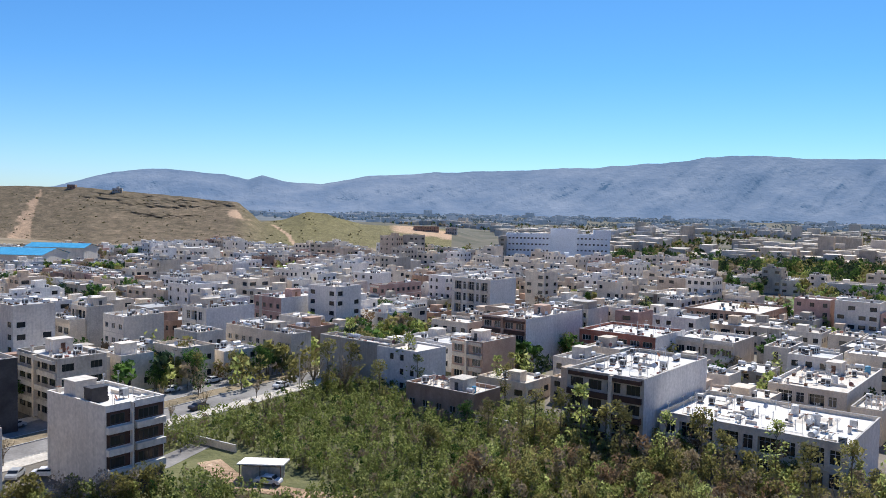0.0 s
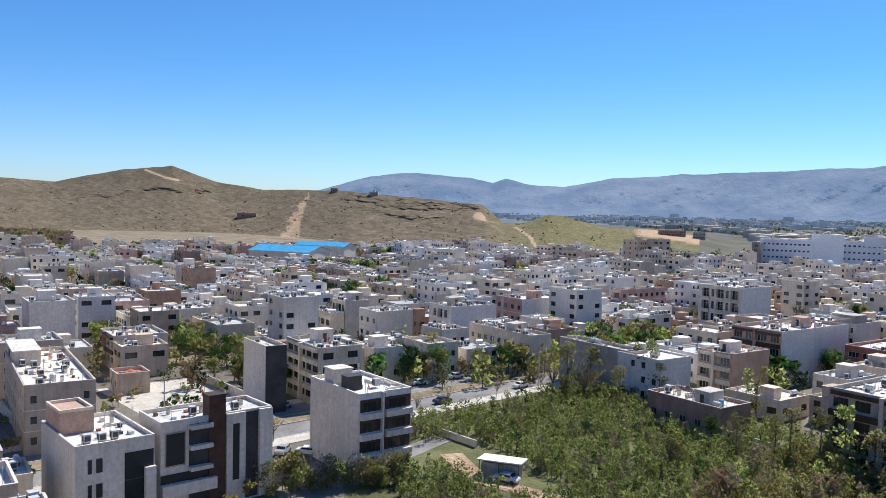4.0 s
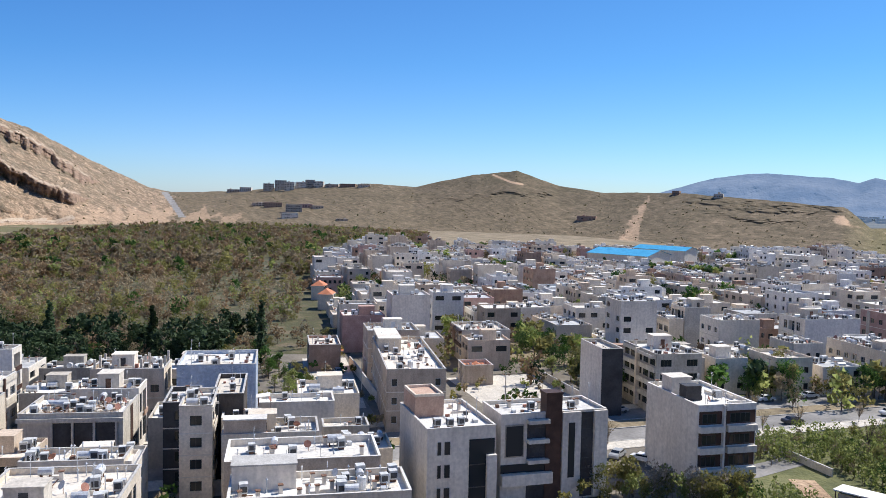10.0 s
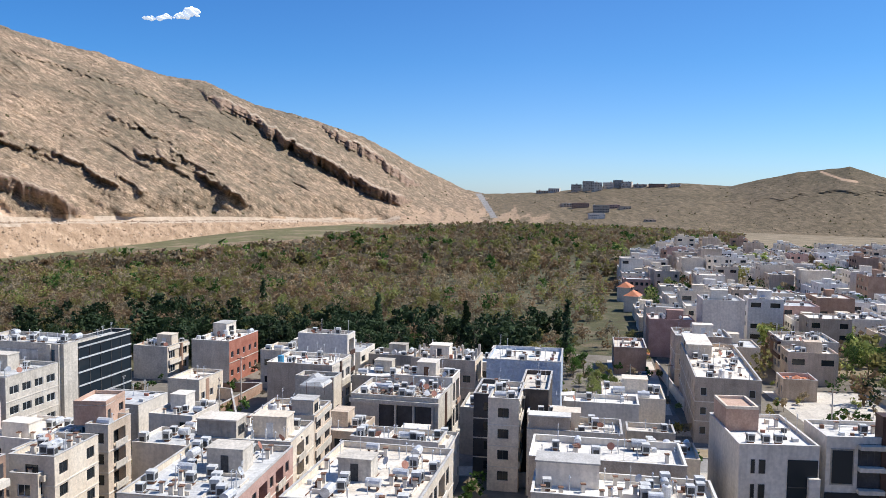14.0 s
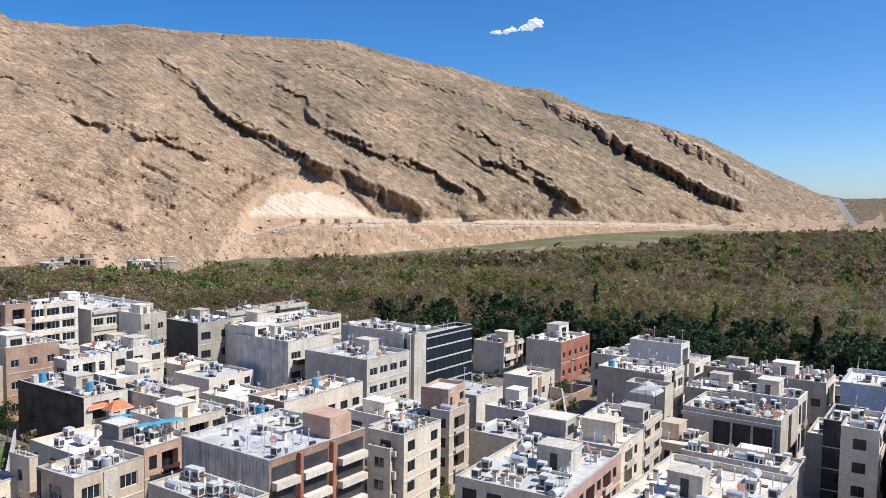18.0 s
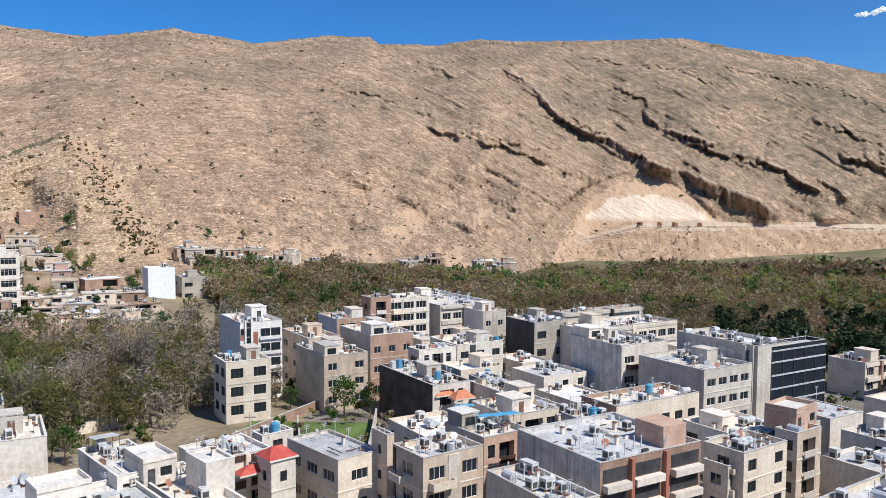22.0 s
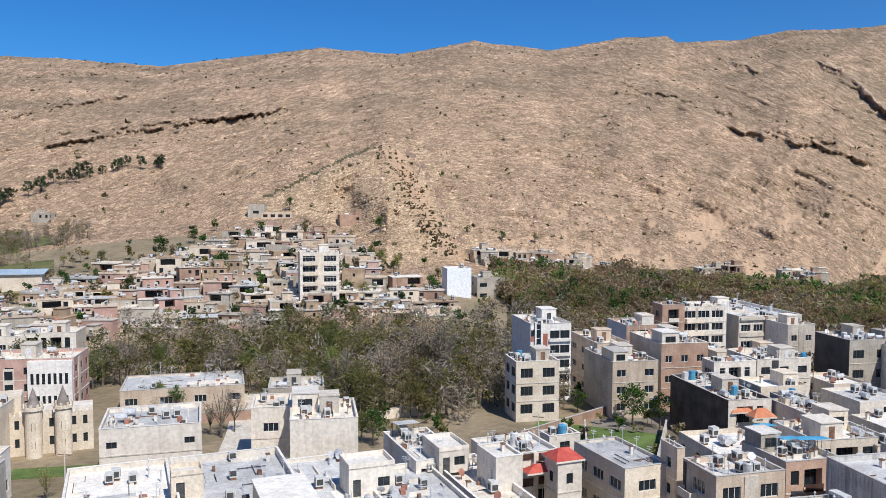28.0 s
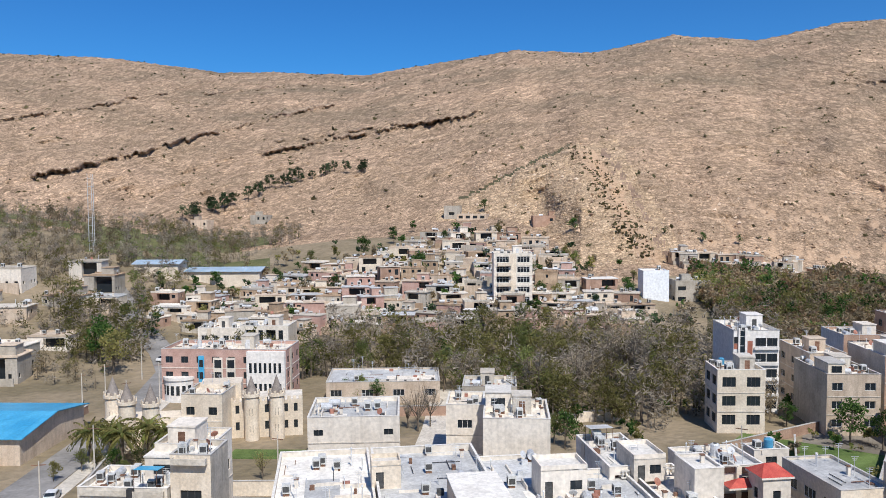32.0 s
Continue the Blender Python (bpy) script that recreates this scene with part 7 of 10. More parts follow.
    if not single:
        m = pose(x, y, z, 0, 0, rot)
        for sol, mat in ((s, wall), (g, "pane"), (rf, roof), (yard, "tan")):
            i, j = len(FAR.v), FAR_MATS.index(mat)
            FAR.v += [tuple(m @ Vector(p)) for p in sol.v]
            FAR.f += [tuple(q + i for q in f) for f in sol.f]
            FAR.m += [j] * len(sol.f)
        return None
    e = new("house")
    e.matrix_basis = pose(x, y, z, 0, 0, rot)
    tagged(e, "low %s village house with %s" % (WORDS[wall], "a deep shaded porch" if porch else "a flat slab roof"), "house", "village houses")
    part("wall", s.mesh("wall", M[wall]), e)
    if g.f:
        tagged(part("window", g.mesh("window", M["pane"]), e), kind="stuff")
    part("roof", rf.mesh("roof", M[roof]), e)
    if yard.f:
        part("yard_wall", yard.mesh("yard_wall", M[rng.choice(["tan", "brown", "grey"])]), e)
    return e


VILLAGE = []


def fill_village(rng):
    n = 0
    for k in range(5200):
        b, r = rng.uniform(160.5, 194), rng.uniform(236, 376)
        if r > np.interp(b, [160.5, 165.2, 166.8, 169.5, 172.7, 174.6, 177, 183, 189, 194], [288, 292, 338, 346, 362, 356, 330, 318, 290, 276]) or r < np.interp(b, [160, 186, 194], [245, 238, 258]):
            continue
        x, y = polar(b, r)
        if not clear_of(x, y, 6.0) or any(abs(x - p) < 7.4 and abs(y - q) < 5.6 for p, q in VILLAGE):
            continue
        VILLAGE.append((x, y))
        st = rng.choices([1, 2], [6, 2 if r < 330 else 0.6])[0]
        wall = rng.choices(["tan", "cream", "brick", "grey", "white", "brown", "pink"], [3.4, 1.6, 3.6, 2.4, 1.8, 3.0, 3.0])[0]
        village_house(rng, x, y, rng.uniform(6, 11.5), rng.uniform(4.5, 6.8), st * rng.uniform(2.6, 3.0), rng.uniform(-34, 12), wall, st, n < 85, level(x, y) + rng.uniform(-0.6, 1.2))
        n += 1
    BLOCKS.extend(VILLAGE)
    for k in range(26):
        b, r = rng.uniform(187, 206), rng.uniform(212, 320)
        x, y = polar(b, r)
        if 40 < x < 60 and y > -235 or b < 196 and r < 262 or not clear_of(x, y, 10):
            continue
        BLOCKS.append((x, y))
        village_house(rng, x, y, rng.uniform(8, 13), rng.uniform(7, 10), rng.choice([3.2, 3.2, 6.0]), rng.uniform(-12, 0), rng.choice(["white", "cream", "tan", "grey"]), 1, True)
    # the cluster at the foot of the ravine and the huts by the track
    for b0, b1, r0, r1, num in ((151, 158.5, 366, 394, 30), (140.5, 143.5, 405, 425, 6), (149, 151, 372, 392, 3), (135, 138, 415, 440, 7)):
        for k in range(num):
            b, r = rng.uniform(b0, b1), rng.uniform(r0, r1)
            x, y = polar(b, r)
            st = rng.choice([1, 1, 2])
            village_house(rng, x, y, rng.uniform(5, 9.5), rng.uniform(4.5, 6.5), 2.9 * st, rng.uniform(-25, 0), rng.choice(["tan", "brick", "cream", "grey", "brown"]), st, k < 12)


fill_village(random.Random(8))


def fill_village_trees():
    rng = random.Random(18)
    P = []
    for k in range(190):
        b = rng.uniform(157, 196)
        r = rng.uniform(242, float(np.interp(b, [153, 158, 166, 176, 184, 196], [300, 318, 360, 380, 345, 330])))
        x, y = polar(b, r)
        P.append((x, y, rng.uniform(3.5, 6.5), rng.choices([0, 1, 2, 3], [3, 2, 1.5, 2])[0]))
    for x, y, h in ((-22, -300, 10), (-62, -282, 9), (8, -285, 8), (-2, -330, 9.5), (-36, -340, 7), (30, -300, 8), (-92, -268, 7)):
        tree("round", x, y, h, "leaf_deep", seed=int(abs(x)))
    for i, (x, y, h, m) in enumerate(P[:16]):
        tree("round", x, y, h + 1.5, ["leaf_deep", "leaf_olive", "leaf_olive", "leaf_green"][m], seed=i)
    woods("village_trees", "small garden trees between the village houses", P[16:], ["leaf_deep", "twig", "leaf_olive", "leaf_pine"], 100, False, 0.26)


fill_village_trees()


def fill_far():
    """Low blocks and trees of the city that spreads over the plain; past two kilometres haze is put into their
    material.
    """
    rng = random.Random(12)
    s = Solid()
    for k in range(5200):
        b = rng.uniform(-6, 52)
        r = 700 * (4600 / 700) ** rng.random()
        if b > 29 and r < 1500 + (b - 29) * 60:
            continue
        if noise.noise(Vector((b * 0.25, math.log(r) * 3.0, 0.0))) < -0.05:
            continue
        x, y = polar(b, r)
        k_ = 1 + r / 3500
        w, d, h = rng.uniform(7, 16) * k_, rng.uniform(7, 16) * k_, rng.choice([3.5, 6.5, 6.5, 9.5, 12]) * (1 + 0.25 * (rng.random() < 0.04) * 4)
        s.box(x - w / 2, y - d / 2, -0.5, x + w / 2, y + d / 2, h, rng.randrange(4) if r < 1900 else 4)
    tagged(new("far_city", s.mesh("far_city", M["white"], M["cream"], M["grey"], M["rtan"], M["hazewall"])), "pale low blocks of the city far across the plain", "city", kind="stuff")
    P, H = [], []
    for k in range(8600):
        b = rng.uniform(-6, 50)
        r = 560 * (4700 / 560) ** rng.random()
        if b > 28 and r < 1300 + (b - 28) * 60:
            continue
        if noise.noise(Vector((b * 0.3 + 7, math.log(r) * 4.0, 3.0))) < -0.15:
            continue
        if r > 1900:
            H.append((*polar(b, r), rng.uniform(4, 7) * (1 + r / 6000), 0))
        else:
            P.append((*polar(b, r), rng.uniform(5, 9.5), rng.choices([0, 1, 2, 3], [2, 3.5, 3, 1])[0]))
    woods("plain_trees", "tree belts across the plain behind the hospital", P, ["leaf_deep", "leaf_olive", "twig", "leaf_pine"], 60, False, 0.4)
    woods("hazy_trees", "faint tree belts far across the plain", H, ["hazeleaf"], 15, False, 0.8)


fill_far()


def fill_woods():
    rng = random.Random(3)
    P = []
    for k in range(15000):
        b = rng.uniform(74, 157)
        lo = np.interp(b, [74, 81.2, 82.3, 84.5, 90, 104, 118, 135, 151, 157], [820, 720, 215, 196, 198, 215, 205, 195, 215, 305])
        hi = np.interp(b, [74, 82, 90, 97, 101, 104, 110, 118, 124, 130, 141, 150, 157], [900, 1060, 1080, 820, 690, 560, 510, 495, 450, 410, 372, 352, 350])
        r = math.sqrt(rng.uniform(lo * lo, hi * hi))
        x, y = polar(b, r)
        if not clear_of(x, y, 9):
            continue
        band = noise.noise(Vector((x / 70, y / 70, 1.0)))
        clump = noise.noise(Vector((x / 34, y / 34, 6.0)))
        if clump < -0.42 and r < 600:
            continue
        wts = [4.0, 3.2, 1.8, 0.3, 0.1] if band < 0.08 else [2.6, 1.8, 3.2, 0.8, 0.3]
        k_ = rng.choices([0, 1, 2, 3, 4], wts)[0]
        P.append((x, y, rng.uniform(4.0, 7.5) * (1.0 + 0.5 * max(0.0, clump)) + (2.5 if k_ == 4 else 0.0), k_))
    far_ = [p for p in P if math.hypot(p[0], p[1]) > 430]
    mats = ["twig", "twig_red", "leaf_olive", "leaf_green", "leaf_deep"]
    woods("orchard_woods", "brown budding orchard woods behind the town blocks", [p for p in P if math.hypot(p[0], p[1]) <= 300], mats, 150, True, 0.21, 1.3, 0.34)
    woods("middle_orchard_woods", "brown budding orchard woods on the valley floor", [p for p in P if 300 < math.hypot(p[0], p[1]) <= 430], mats, 85, True, 0.29, 1.35, 0.34)
    Q = []
    for k in range(420):
        b = rng.uniform(86, 122)
        r = rng.uniform(194, 246) if b < 108 else rng.uniform(203, 268)
        x, y = polar(b, r)
        if clear_of(x, y, 7) and noise.noise(Vector((x / 22, y / 22, 4.0))) > -0.12:
            Q.append((x, y, rng.uniform(6.5, 11), 0))
    woods("pine_belt", "dense dark pines along the edge of the woods", Q, ["leaf_pine"], 200, False, 0.2, 1.1)
    woods("far_orchard_woods", "brown budding orchard woods at the mountain's foot", far_, mats, 50, True, 0.55, 1.5, 0.40)
    Q = []
    for k in range(1500):
        b, r = rng.uniform(150, 200), rng.uniform(150, 300)
        x, y = polar(b, r)
        if r > np.interp(b, [150, 156, 160, 186, 190, 200], [240, 255, 240, 234, 330, 420]) or r < np.interp(b, [150, 154, 166, 170, 178, 190, 200], [165, 160, 150, 165, 190, 205, 230]):
            continue
        if not clear_of(x, y, 8.5) or 42 < x < 56:
            continue
        wts = [5, 1.6, 2.6, 0.3] if b < 165 else [2.8, 0.8, 5.0, 1.6]
        Q.append((x, y, rng.uniform(7, 12.5), rng.choices([0, 1, 2, 3], wts)[0]))
    for k in range(1500):
        b = rng.uniform(184, 212)
        r = rng.uniform(250, 425)
        if r < np.interp(b, [184, 190, 200, 212], [380, 335, 300, 270]) or not clear_of(*polar(b, r), 8):
            continue
        Q.append((*polar(b, r), rng.uniform(4, 8), rng.choices([0, 1, 2, 3], [4, 3, 1.3, 1])[0]))
    for k in range(420):
        b, r = rng.uniform(183, 210), rng.uniform(195, 335)
        x, y = polar(b, r)
        if not clear_of(x, y, 7) or abs(x - np.interp(-y, [96, 150, 185, 208, 226, 252, 290], [52, 47.5, 46, 47, 53, 66, 84])) < 9 or noise.noise(Vector((x / 25, y / 25, 9.0))) < -0.05:
            continue
        Q.append((x, y, rng.uniform(3.5, 8), rng.choices([0, 1, 2, 3], [4, 3, 1.6, 0.8])[0]))
    near = [q for q in Q if math.hypot(q[0], q[1]) < 200]
    for i, (x, y, h, m) in enumerate(near[:28]):
        tree("bare" if m < 2 else "round", x, y, h * (1.15 if m < 2 else 0.9), ["twig_pale", "twig_pale", "leaf_olive", "leaf_green"][m], seed=i)
    woods("grove", "bare and budding trees of a riverside grove", Q, ["twig_pale", "twig", "leaf_olive", "leaf_green"], 150, True, 0.21, 1.1, 0.15)
    # pines and cypresses at the near edge of the woods
    for i in range(30):
        b = rng.uniform(87, 121)
        r = rng.uniform(196, 244) if b < 108 else rng.uniform(205, 262)
        x, y = polar(b, r)
        if clear_of(x, y, 7):
            tree("pine", x, y, rng.uniform(8.5, 12.5), "leaf_pine", seed=i)
    for i in range(20):
        b, r = rng.uniform(80.5, 89.5), rng.uniform(186, 235)
        x, y = polar(b, r)
        if clear_of(x, y, 8) and not (26 < y < 41 and x > -215):
            tree("round", x, y, rng.uniform(4, 7.5), rng.choice(["leaf_green", "leaf_deep", "leaf_olive"]), seed=i + 7)
    for b, r, h in ((85.3, 212, 17), (92.4, 215, 15.5), (98.6, 228, 16), (106.5, 275, 15), (88.3, 205, 9)):
        tree("cypress", *polar(b, r), h, "leaf_pine", seed=int(b))


fill_woods()


def fill_orchard():
    rng = random.Random(9)
    P, n = [], 0
    for k in range(4300):
        x, y = rng.uniform(-126, -38), rng.uniform(72, 152)
        r, b = math.hypot(x, y), bearing(x, y)
        if r < 104 or r > 196 or b > 56 or not clear_of(x, y, 8.0):
            continue
        if x < -124 + 0.02 * y or (y > 150 and x > -80):
            continue
        if -108 < x < -78 and 84 < y < 101 + (x + 108) * -0.2:  # kiosk yard and track
            continue
        if -122 < x < -98 and 60 < y < 92:
            continue
        front = b < 33 and r < 140
        hh = rng.uniform(1.8, 4.2)
        if n < 30 and rng.random() < 0.06:
            kind = rng.choices(["round", "poplar", "bare"], [5, 2, 1.5])[0]
            tree(kind, x, y, hh * (1.5 if kind != "round" else 1.1), {"round": rng.choice(["leaf_green", "leaf_green", "leaf_deep", "leaf_olive"]), "poplar": rng.choice(["leaf_green", "leaf_olive"]), "bare": "twig"}[kind], seed=k)
            n += 1
        else:
            P.append((x, y, hh, rng.choices([0, 1, 2, 3], [5, 4, 1.0, 0.5])[0]))
    woods("orchard", "dense green orchard saplings between the houses", P, ["leaf_fresh", "leaf_green", "twig", "leaf_deep"], 65, False, 0.17, 0.45)
    for i, (t, h) in enumerate([((-128, 158), 15), ((-124, 160), 13), ((-113, 157), 12), ((-106, 152), 14), ((-121, 150), 12), ((-118, 163), 11), ((-102, 150), 10), ((-62, 128), 13), ((-58, 130), 12), ((-53, 127), 14),
                                ((-49, 128), 12), ((-45, 124), 13), ((-38, 125), 12), ((-33, 127), 14), ((-29, 124), 11), ((-22, 126), 13), ((-17, 124), 12), ((-12, 126), 12), ((-7, 124), 13), ((-66, 131), 10), ((-84, 158), 9), ((-90, 165), 9)]):
        tree("poplar", *t, h, "leaf_olive" if i % 3 else "leaf_green", seed=i)
    Q = []
    for k in range(420):
        x, y = rng.uniform(-64, 6), rng.uniform(100, 138)
        if clear_of(x, y, 6.5) and math.hypot(x, y) > 108:
            Q.append((x, y, rng.uniform(3.5, 7.5), rng.choices([0, 1, 2, 3], [2, 5, 2.5, 1.2])[0]))
    woods("poplar_belt", "belt of olive poplars and bare trees before the houses", Q, ["leaf_green", "leaf_olive", "twig", "twig_red"], 260, False, 0.11, 0.42)
    for k in range(120):
        x, y = rng.uniform(-60, 5), rng.uniform(96, 128)
        if math.hypot(x, y) < 104 or not clear_of(x, y, 8):
            continue
        if k < 18:
            tree(rng.choice(["bare", "poplar", "round"]), x, y, rng.uniform(5, 9), rng.choice(["twig", "leaf_olive", "leaf_green"]), seed=k)


fill_orchard()


def fill_town_trees():
    """Garden and street trees in the gaps between the town houses."""
    rng = random.Random(23)
    P = []
    while len(P) < 760:
        b, r = rng.uniform(4, 80), rng.uniform(190, 640)
        x, y = polar(b, r)
        if any(abs(x - p) < w / 2 + 0.8 and abs(y - q) < d / 2 + 0.8 for p, q, w, d in TOWN) or not clear_of(x, y, 7.5) or noise.noise(Vector((x / 45, y / 45, 2.0))) < -0.18:
            continue
        P.append((x, y, rng.uniform(4.0, 8.5), rng.choices([0, 1, 2, 3, 4], [3, 3, 2.4, 2, 1.2])[0]))
    woods("town_trees", "budding trees in the yards and streets between the houses", P, ["leaf_olive", "leaf_green", "twig_red", "leaf_deep", "leaf_pine"], 70, False, 0.24, 0.9)


fill_town_trees()


def fill_street_trees():
    rng = random.Random(21)
    for y in range(40, 190, 8):
        for dx in (-140.5, -129.0):
            if rng.random() < 0.8:
                tree("bare", dx + 0.3 * rng.random() - 0.03 * (y - 100), y + rng.uniform(-2, 2), rng.uniform(4, 5.5), "twig" if rng.random() < 0.7 else "leaf_olive", seed=y)
    for x, y, h, leaf in ((-150, 128, 9, "leaf_deep"), (-153, 122, 8, "leaf_deep"), (-146, 137, 8, "leaf_olive"), (-158, 128, 7, "leaf_deep"), (-155, 158, 7, "leaf_green"), (-156, 166, 7, "leaf_deep"), (-157, 172, 8, "leaf_deep"),
                          (-160, 89, 8, "leaf_olive"), (-163, 84, 7, "leaf_olive"), (-176, 92, 7, "leaf_deep"), (-184, 86, 8, "leaf_deep"), (-190, 92, 7, "leaf_deep"), (-180, 84, 6, "leaf_green"),
                          (-172, 232, 10, "leaf_deep"), (-178, 236, 9, "leaf_deep"), (-164, 238, 9, "leaf_deep"), (-185, 240, 8, "leaf_deep"), (-84, -131, 8.5, "leaf_deep"), (-88, -128, 7, "leaf_deep"), (-79, -143, 5, "leaf_deep"),
                          (-114, -60, 5, "leaf_green"), (-118, -57, 4, "leaf_olive"), (-97, -49, 4, "leaf_green"), (-136, -109, 5, "leaf_deep"), (-160, 28, 6, "leaf_green"), (-166, 25, 6, "leaf_deep"), (-172, 24, 6, "leaf_green"),
                          (-104, 62, 4, "leaf_green"), (-110, 28, 4, "leaf_deep"), (5, -150, 5, "leaf_deep"), (2, -152, 5, "leaf_green"), (-2, -148, 4.5, "leaf_deep"), (-20, -200, 9, "leaf_deep"), (0, -195, 10, "leaf_green"),
                          (66, -215, 13, "leaf_deep"), (60, -205, 12, "leaf_olive"), (38, -190, 8, "leaf_deep"), (34, -192, 7, "leaf_olive")):
        tree("round", x, y, h, leaf, seed=int(abs(x * 3 + y)))
    for i, (x, y, h, kd, leaf) in enumerate(((-10.5, -148.5, 9, "bare", "twig_pale"), (-13.0, -151.3, 8, "bare", "twig_pale"), (-8.7, -150.9, 7, "bare", "twig_pale"), (0.1, -172.6, 6, "round", "leaf_green"), (-3.3, -170.1, 5.5, "round", "leaf_deep"), (3.3, -173.7, 5, "round", "leaf_deep"), (-34.8, -135.0, 7, "round", "leaf_deep"), (-33.6, -138.1, 5.5, "round", "leaf_green"), (13.7, -195.1, 9, "round", "leaf_green"), (15.5, -196.8, 8, "round", "leaf_deep"), (-18.4, -178.8, 8, "bare", "twig_pale"), (-22.5, -182.9, 9, "bare", "twig_pale"), (15.1, -125.3, 5, "bare", "leaf_olive"))):
        tree(kd, x, y, h, leaf, seed=i + 3)
    for i, (x, y, h, kd, leaf) in enumerate(((-174.7, 20.0, 5, "round", "leaf_green"), (-179.8, 21.6, 5.5, "round", "leaf_green"), (-185.5, 20.4, 5, "round", "leaf_deep"), (-191.0, 23.4, 5, "round", "leaf_olive"), (-197.8, 20.4, 6, "round", "leaf_deep"), (-209.5, 36.9, 5, "round", "leaf_olive"), (-168.7, 20.7, 4.5, "round", "leaf_fresh"), (-180.3, 17.7, 4.5, "round", "leaf_green"), (-204.5, 86.1, 8, "round", "leaf_deep"), (-202.0, 93.2, 9, "round", "leaf_deep"), (-197.9, 95.4, 8, "round", "leaf_deep"), (-169.9, 89.1, 9, "round", "leaf_olive"), (-164.3, 90.3, 9, "round", "leaf_olive"), (-175.9, 87.1, 6, "round", "leaf_fresh"), (-164.0, 129.7, 8, "round", "leaf_deep"), (-159.3, 123.9, 7, "round", "leaf_deep"), (-158.1, 132.4, 10, "round", "leaf_olive"))):
        tree(kd, x, y, h, leaf, seed=i + 11)
    for i, (x, y, h, kd, leaf) in enumerate(((-150.4, 117.4, 6.8, "round", "leaf_deep"), (-163, 128, 7.5, "round", "leaf_deep"), (-147.9, 127.1, 9.5, "poplar", "leaf_olive"), (-149.1, 142.4, 6.2, "round", "leaf_deep"), (-146.6, 148.1, 6.5, "round", "leaf_deep"),
                                             (-143.2, 201.1, 6, "round", "leaf_deep"), (-141.5, 208.5, 8, "round", "leaf_deep"), (-135.3, 209.3, 8.3, "round", "leaf_deep"), (-118.9, 139.2, 14.3, "poplar", "leaf_olive"), (-115.4, 141.1, 10, "bare", "twig"), (-115.2, 146, 9, "poplar", "leaf_olive"),
                                             (-104.2, 139, 11, "poplar", "leaf_olive"), (-125.4, 141.8, 8, "bare", "twig"), (-90.1, 172, 8.7, "poplar", "leaf_olive"), (-71.4, 128.1, 9.5, "poplar", "leaf_olive"), (-78.6, 132.7, 6.5, "round", "leaf_deep"), (-75.4, 114.4, 6.5, "round", "leaf_olive"))):
        tree(kd, x, y, h, leaf, seed=i + 5)
    P = []
    for i in range(52):
        t = i / 51
        P.append((-112.5 + 15.5 * t + rng.uniform(-1.3, 1.3), 43 + 33 * t + rng.uniform(-1.0, 1.0), rng.uniform(3.6, 5.8), rng.choices([0, 1, 2], [5, 2, 1.5])[0]))
    woods("street_saplings", "row of olive green saplings along the lane", P, ["leaf_olive", "twig_pale", "leaf_green"], 260, False, 0.13, 0.8)
    P = []
    T = np.array(TOWN)

    def in_house(x, y):
        return bool(np.any((np.abs(T[:, 0] - x) < T[:, 2] / 2 + 0.8) & (np.abs(T[:, 1] - y) < T[:, 3] / 2 + 0.8))) or not clear_of(x, y, 6.0)

    for k in range(5200):  # garden and street trees among the far houses
        b, r = rng.uniform(3, 76), math.sqrt(rng.uniform(190 ** 2, 700 ** 2))
        x, y = polar(b, r)
        if not in_house(x, y) and noise.noise(Vector((x / 60, y / 60, 5.0))) > 0.0:
            P.append((x, y, rng.uniform(5, 10.5), rng.choices([0, 1, 2, 3, 4], [3, 2, 2, 1.0, 2])[0]))
    for i, (p, q, u, v) in enumerate(GARDENS):
        for j in range(5 if i < 14 else 34):
            x, y = p + rng.uniform(-u, u) * 0.8, q + rng.uniform(-v, v) * 0.8
            if in_house(x, y):
                continue
            if j < 1 and i < 14:
                tree("round", x, y, rng.uniform(8, 10.5), ["leaf_deep", "leaf_fresh", "leaf_olive"][(i + j) % 3], seed=i * 7 + j)
            else:
                P.append((x, y, rng.uniform(7, 10.5), rng.choices([0, 1, 3, 4], [4, 2, 1.5, 3])[0]))
    woods("garden_trees", "garden trees between the far houses", P, ["leaf_deep", "leaf_olive", "twig", "leaf_pine", "leaf_fresh"], 110, False, 0.26)


fill_street_trees()


def fill_yards():
    """Shrubs and small trees in the yards and lanes between the near blocks."""
    rng = random.Random(33)
    P = []
    for k in range(2600):
        b, r = rng.uniform(62, 172), rng.uniform(75, 205)
        x, y = polar(b, r)
        inside = False
        for q in RECTS:
            dx, dy = x - q[0], y - q[1]
            if abs(dx) + abs(dy) > 60:
                continue
            ca, sa_ = math.cos(radians(q[4])), math.sin(radians(q[4]))
            if abs(dx * ca + dy * sa_) < q[2] / 2 + 1.2 and abs(-dx * sa_ + dy * ca) < q[3] / 2 + 1.2:
                inside = True
                break
        if not inside and noise.noise(Vector((x / 9, y / 9, 2.0))) > 0.05:
            P.append((x, y, rng.uniform(1.5, 4.2), rng.choices([0, 1, 2, 3], [2, 2, 2, 1.2])[0]))
    woods("yard_shrubs", "shrubs and small trees in the yards between the blocks", P, ["leaf_deep", "leaf_olive", "twig", "leaf_green"], 50, False, 0.35)


fill_yards()


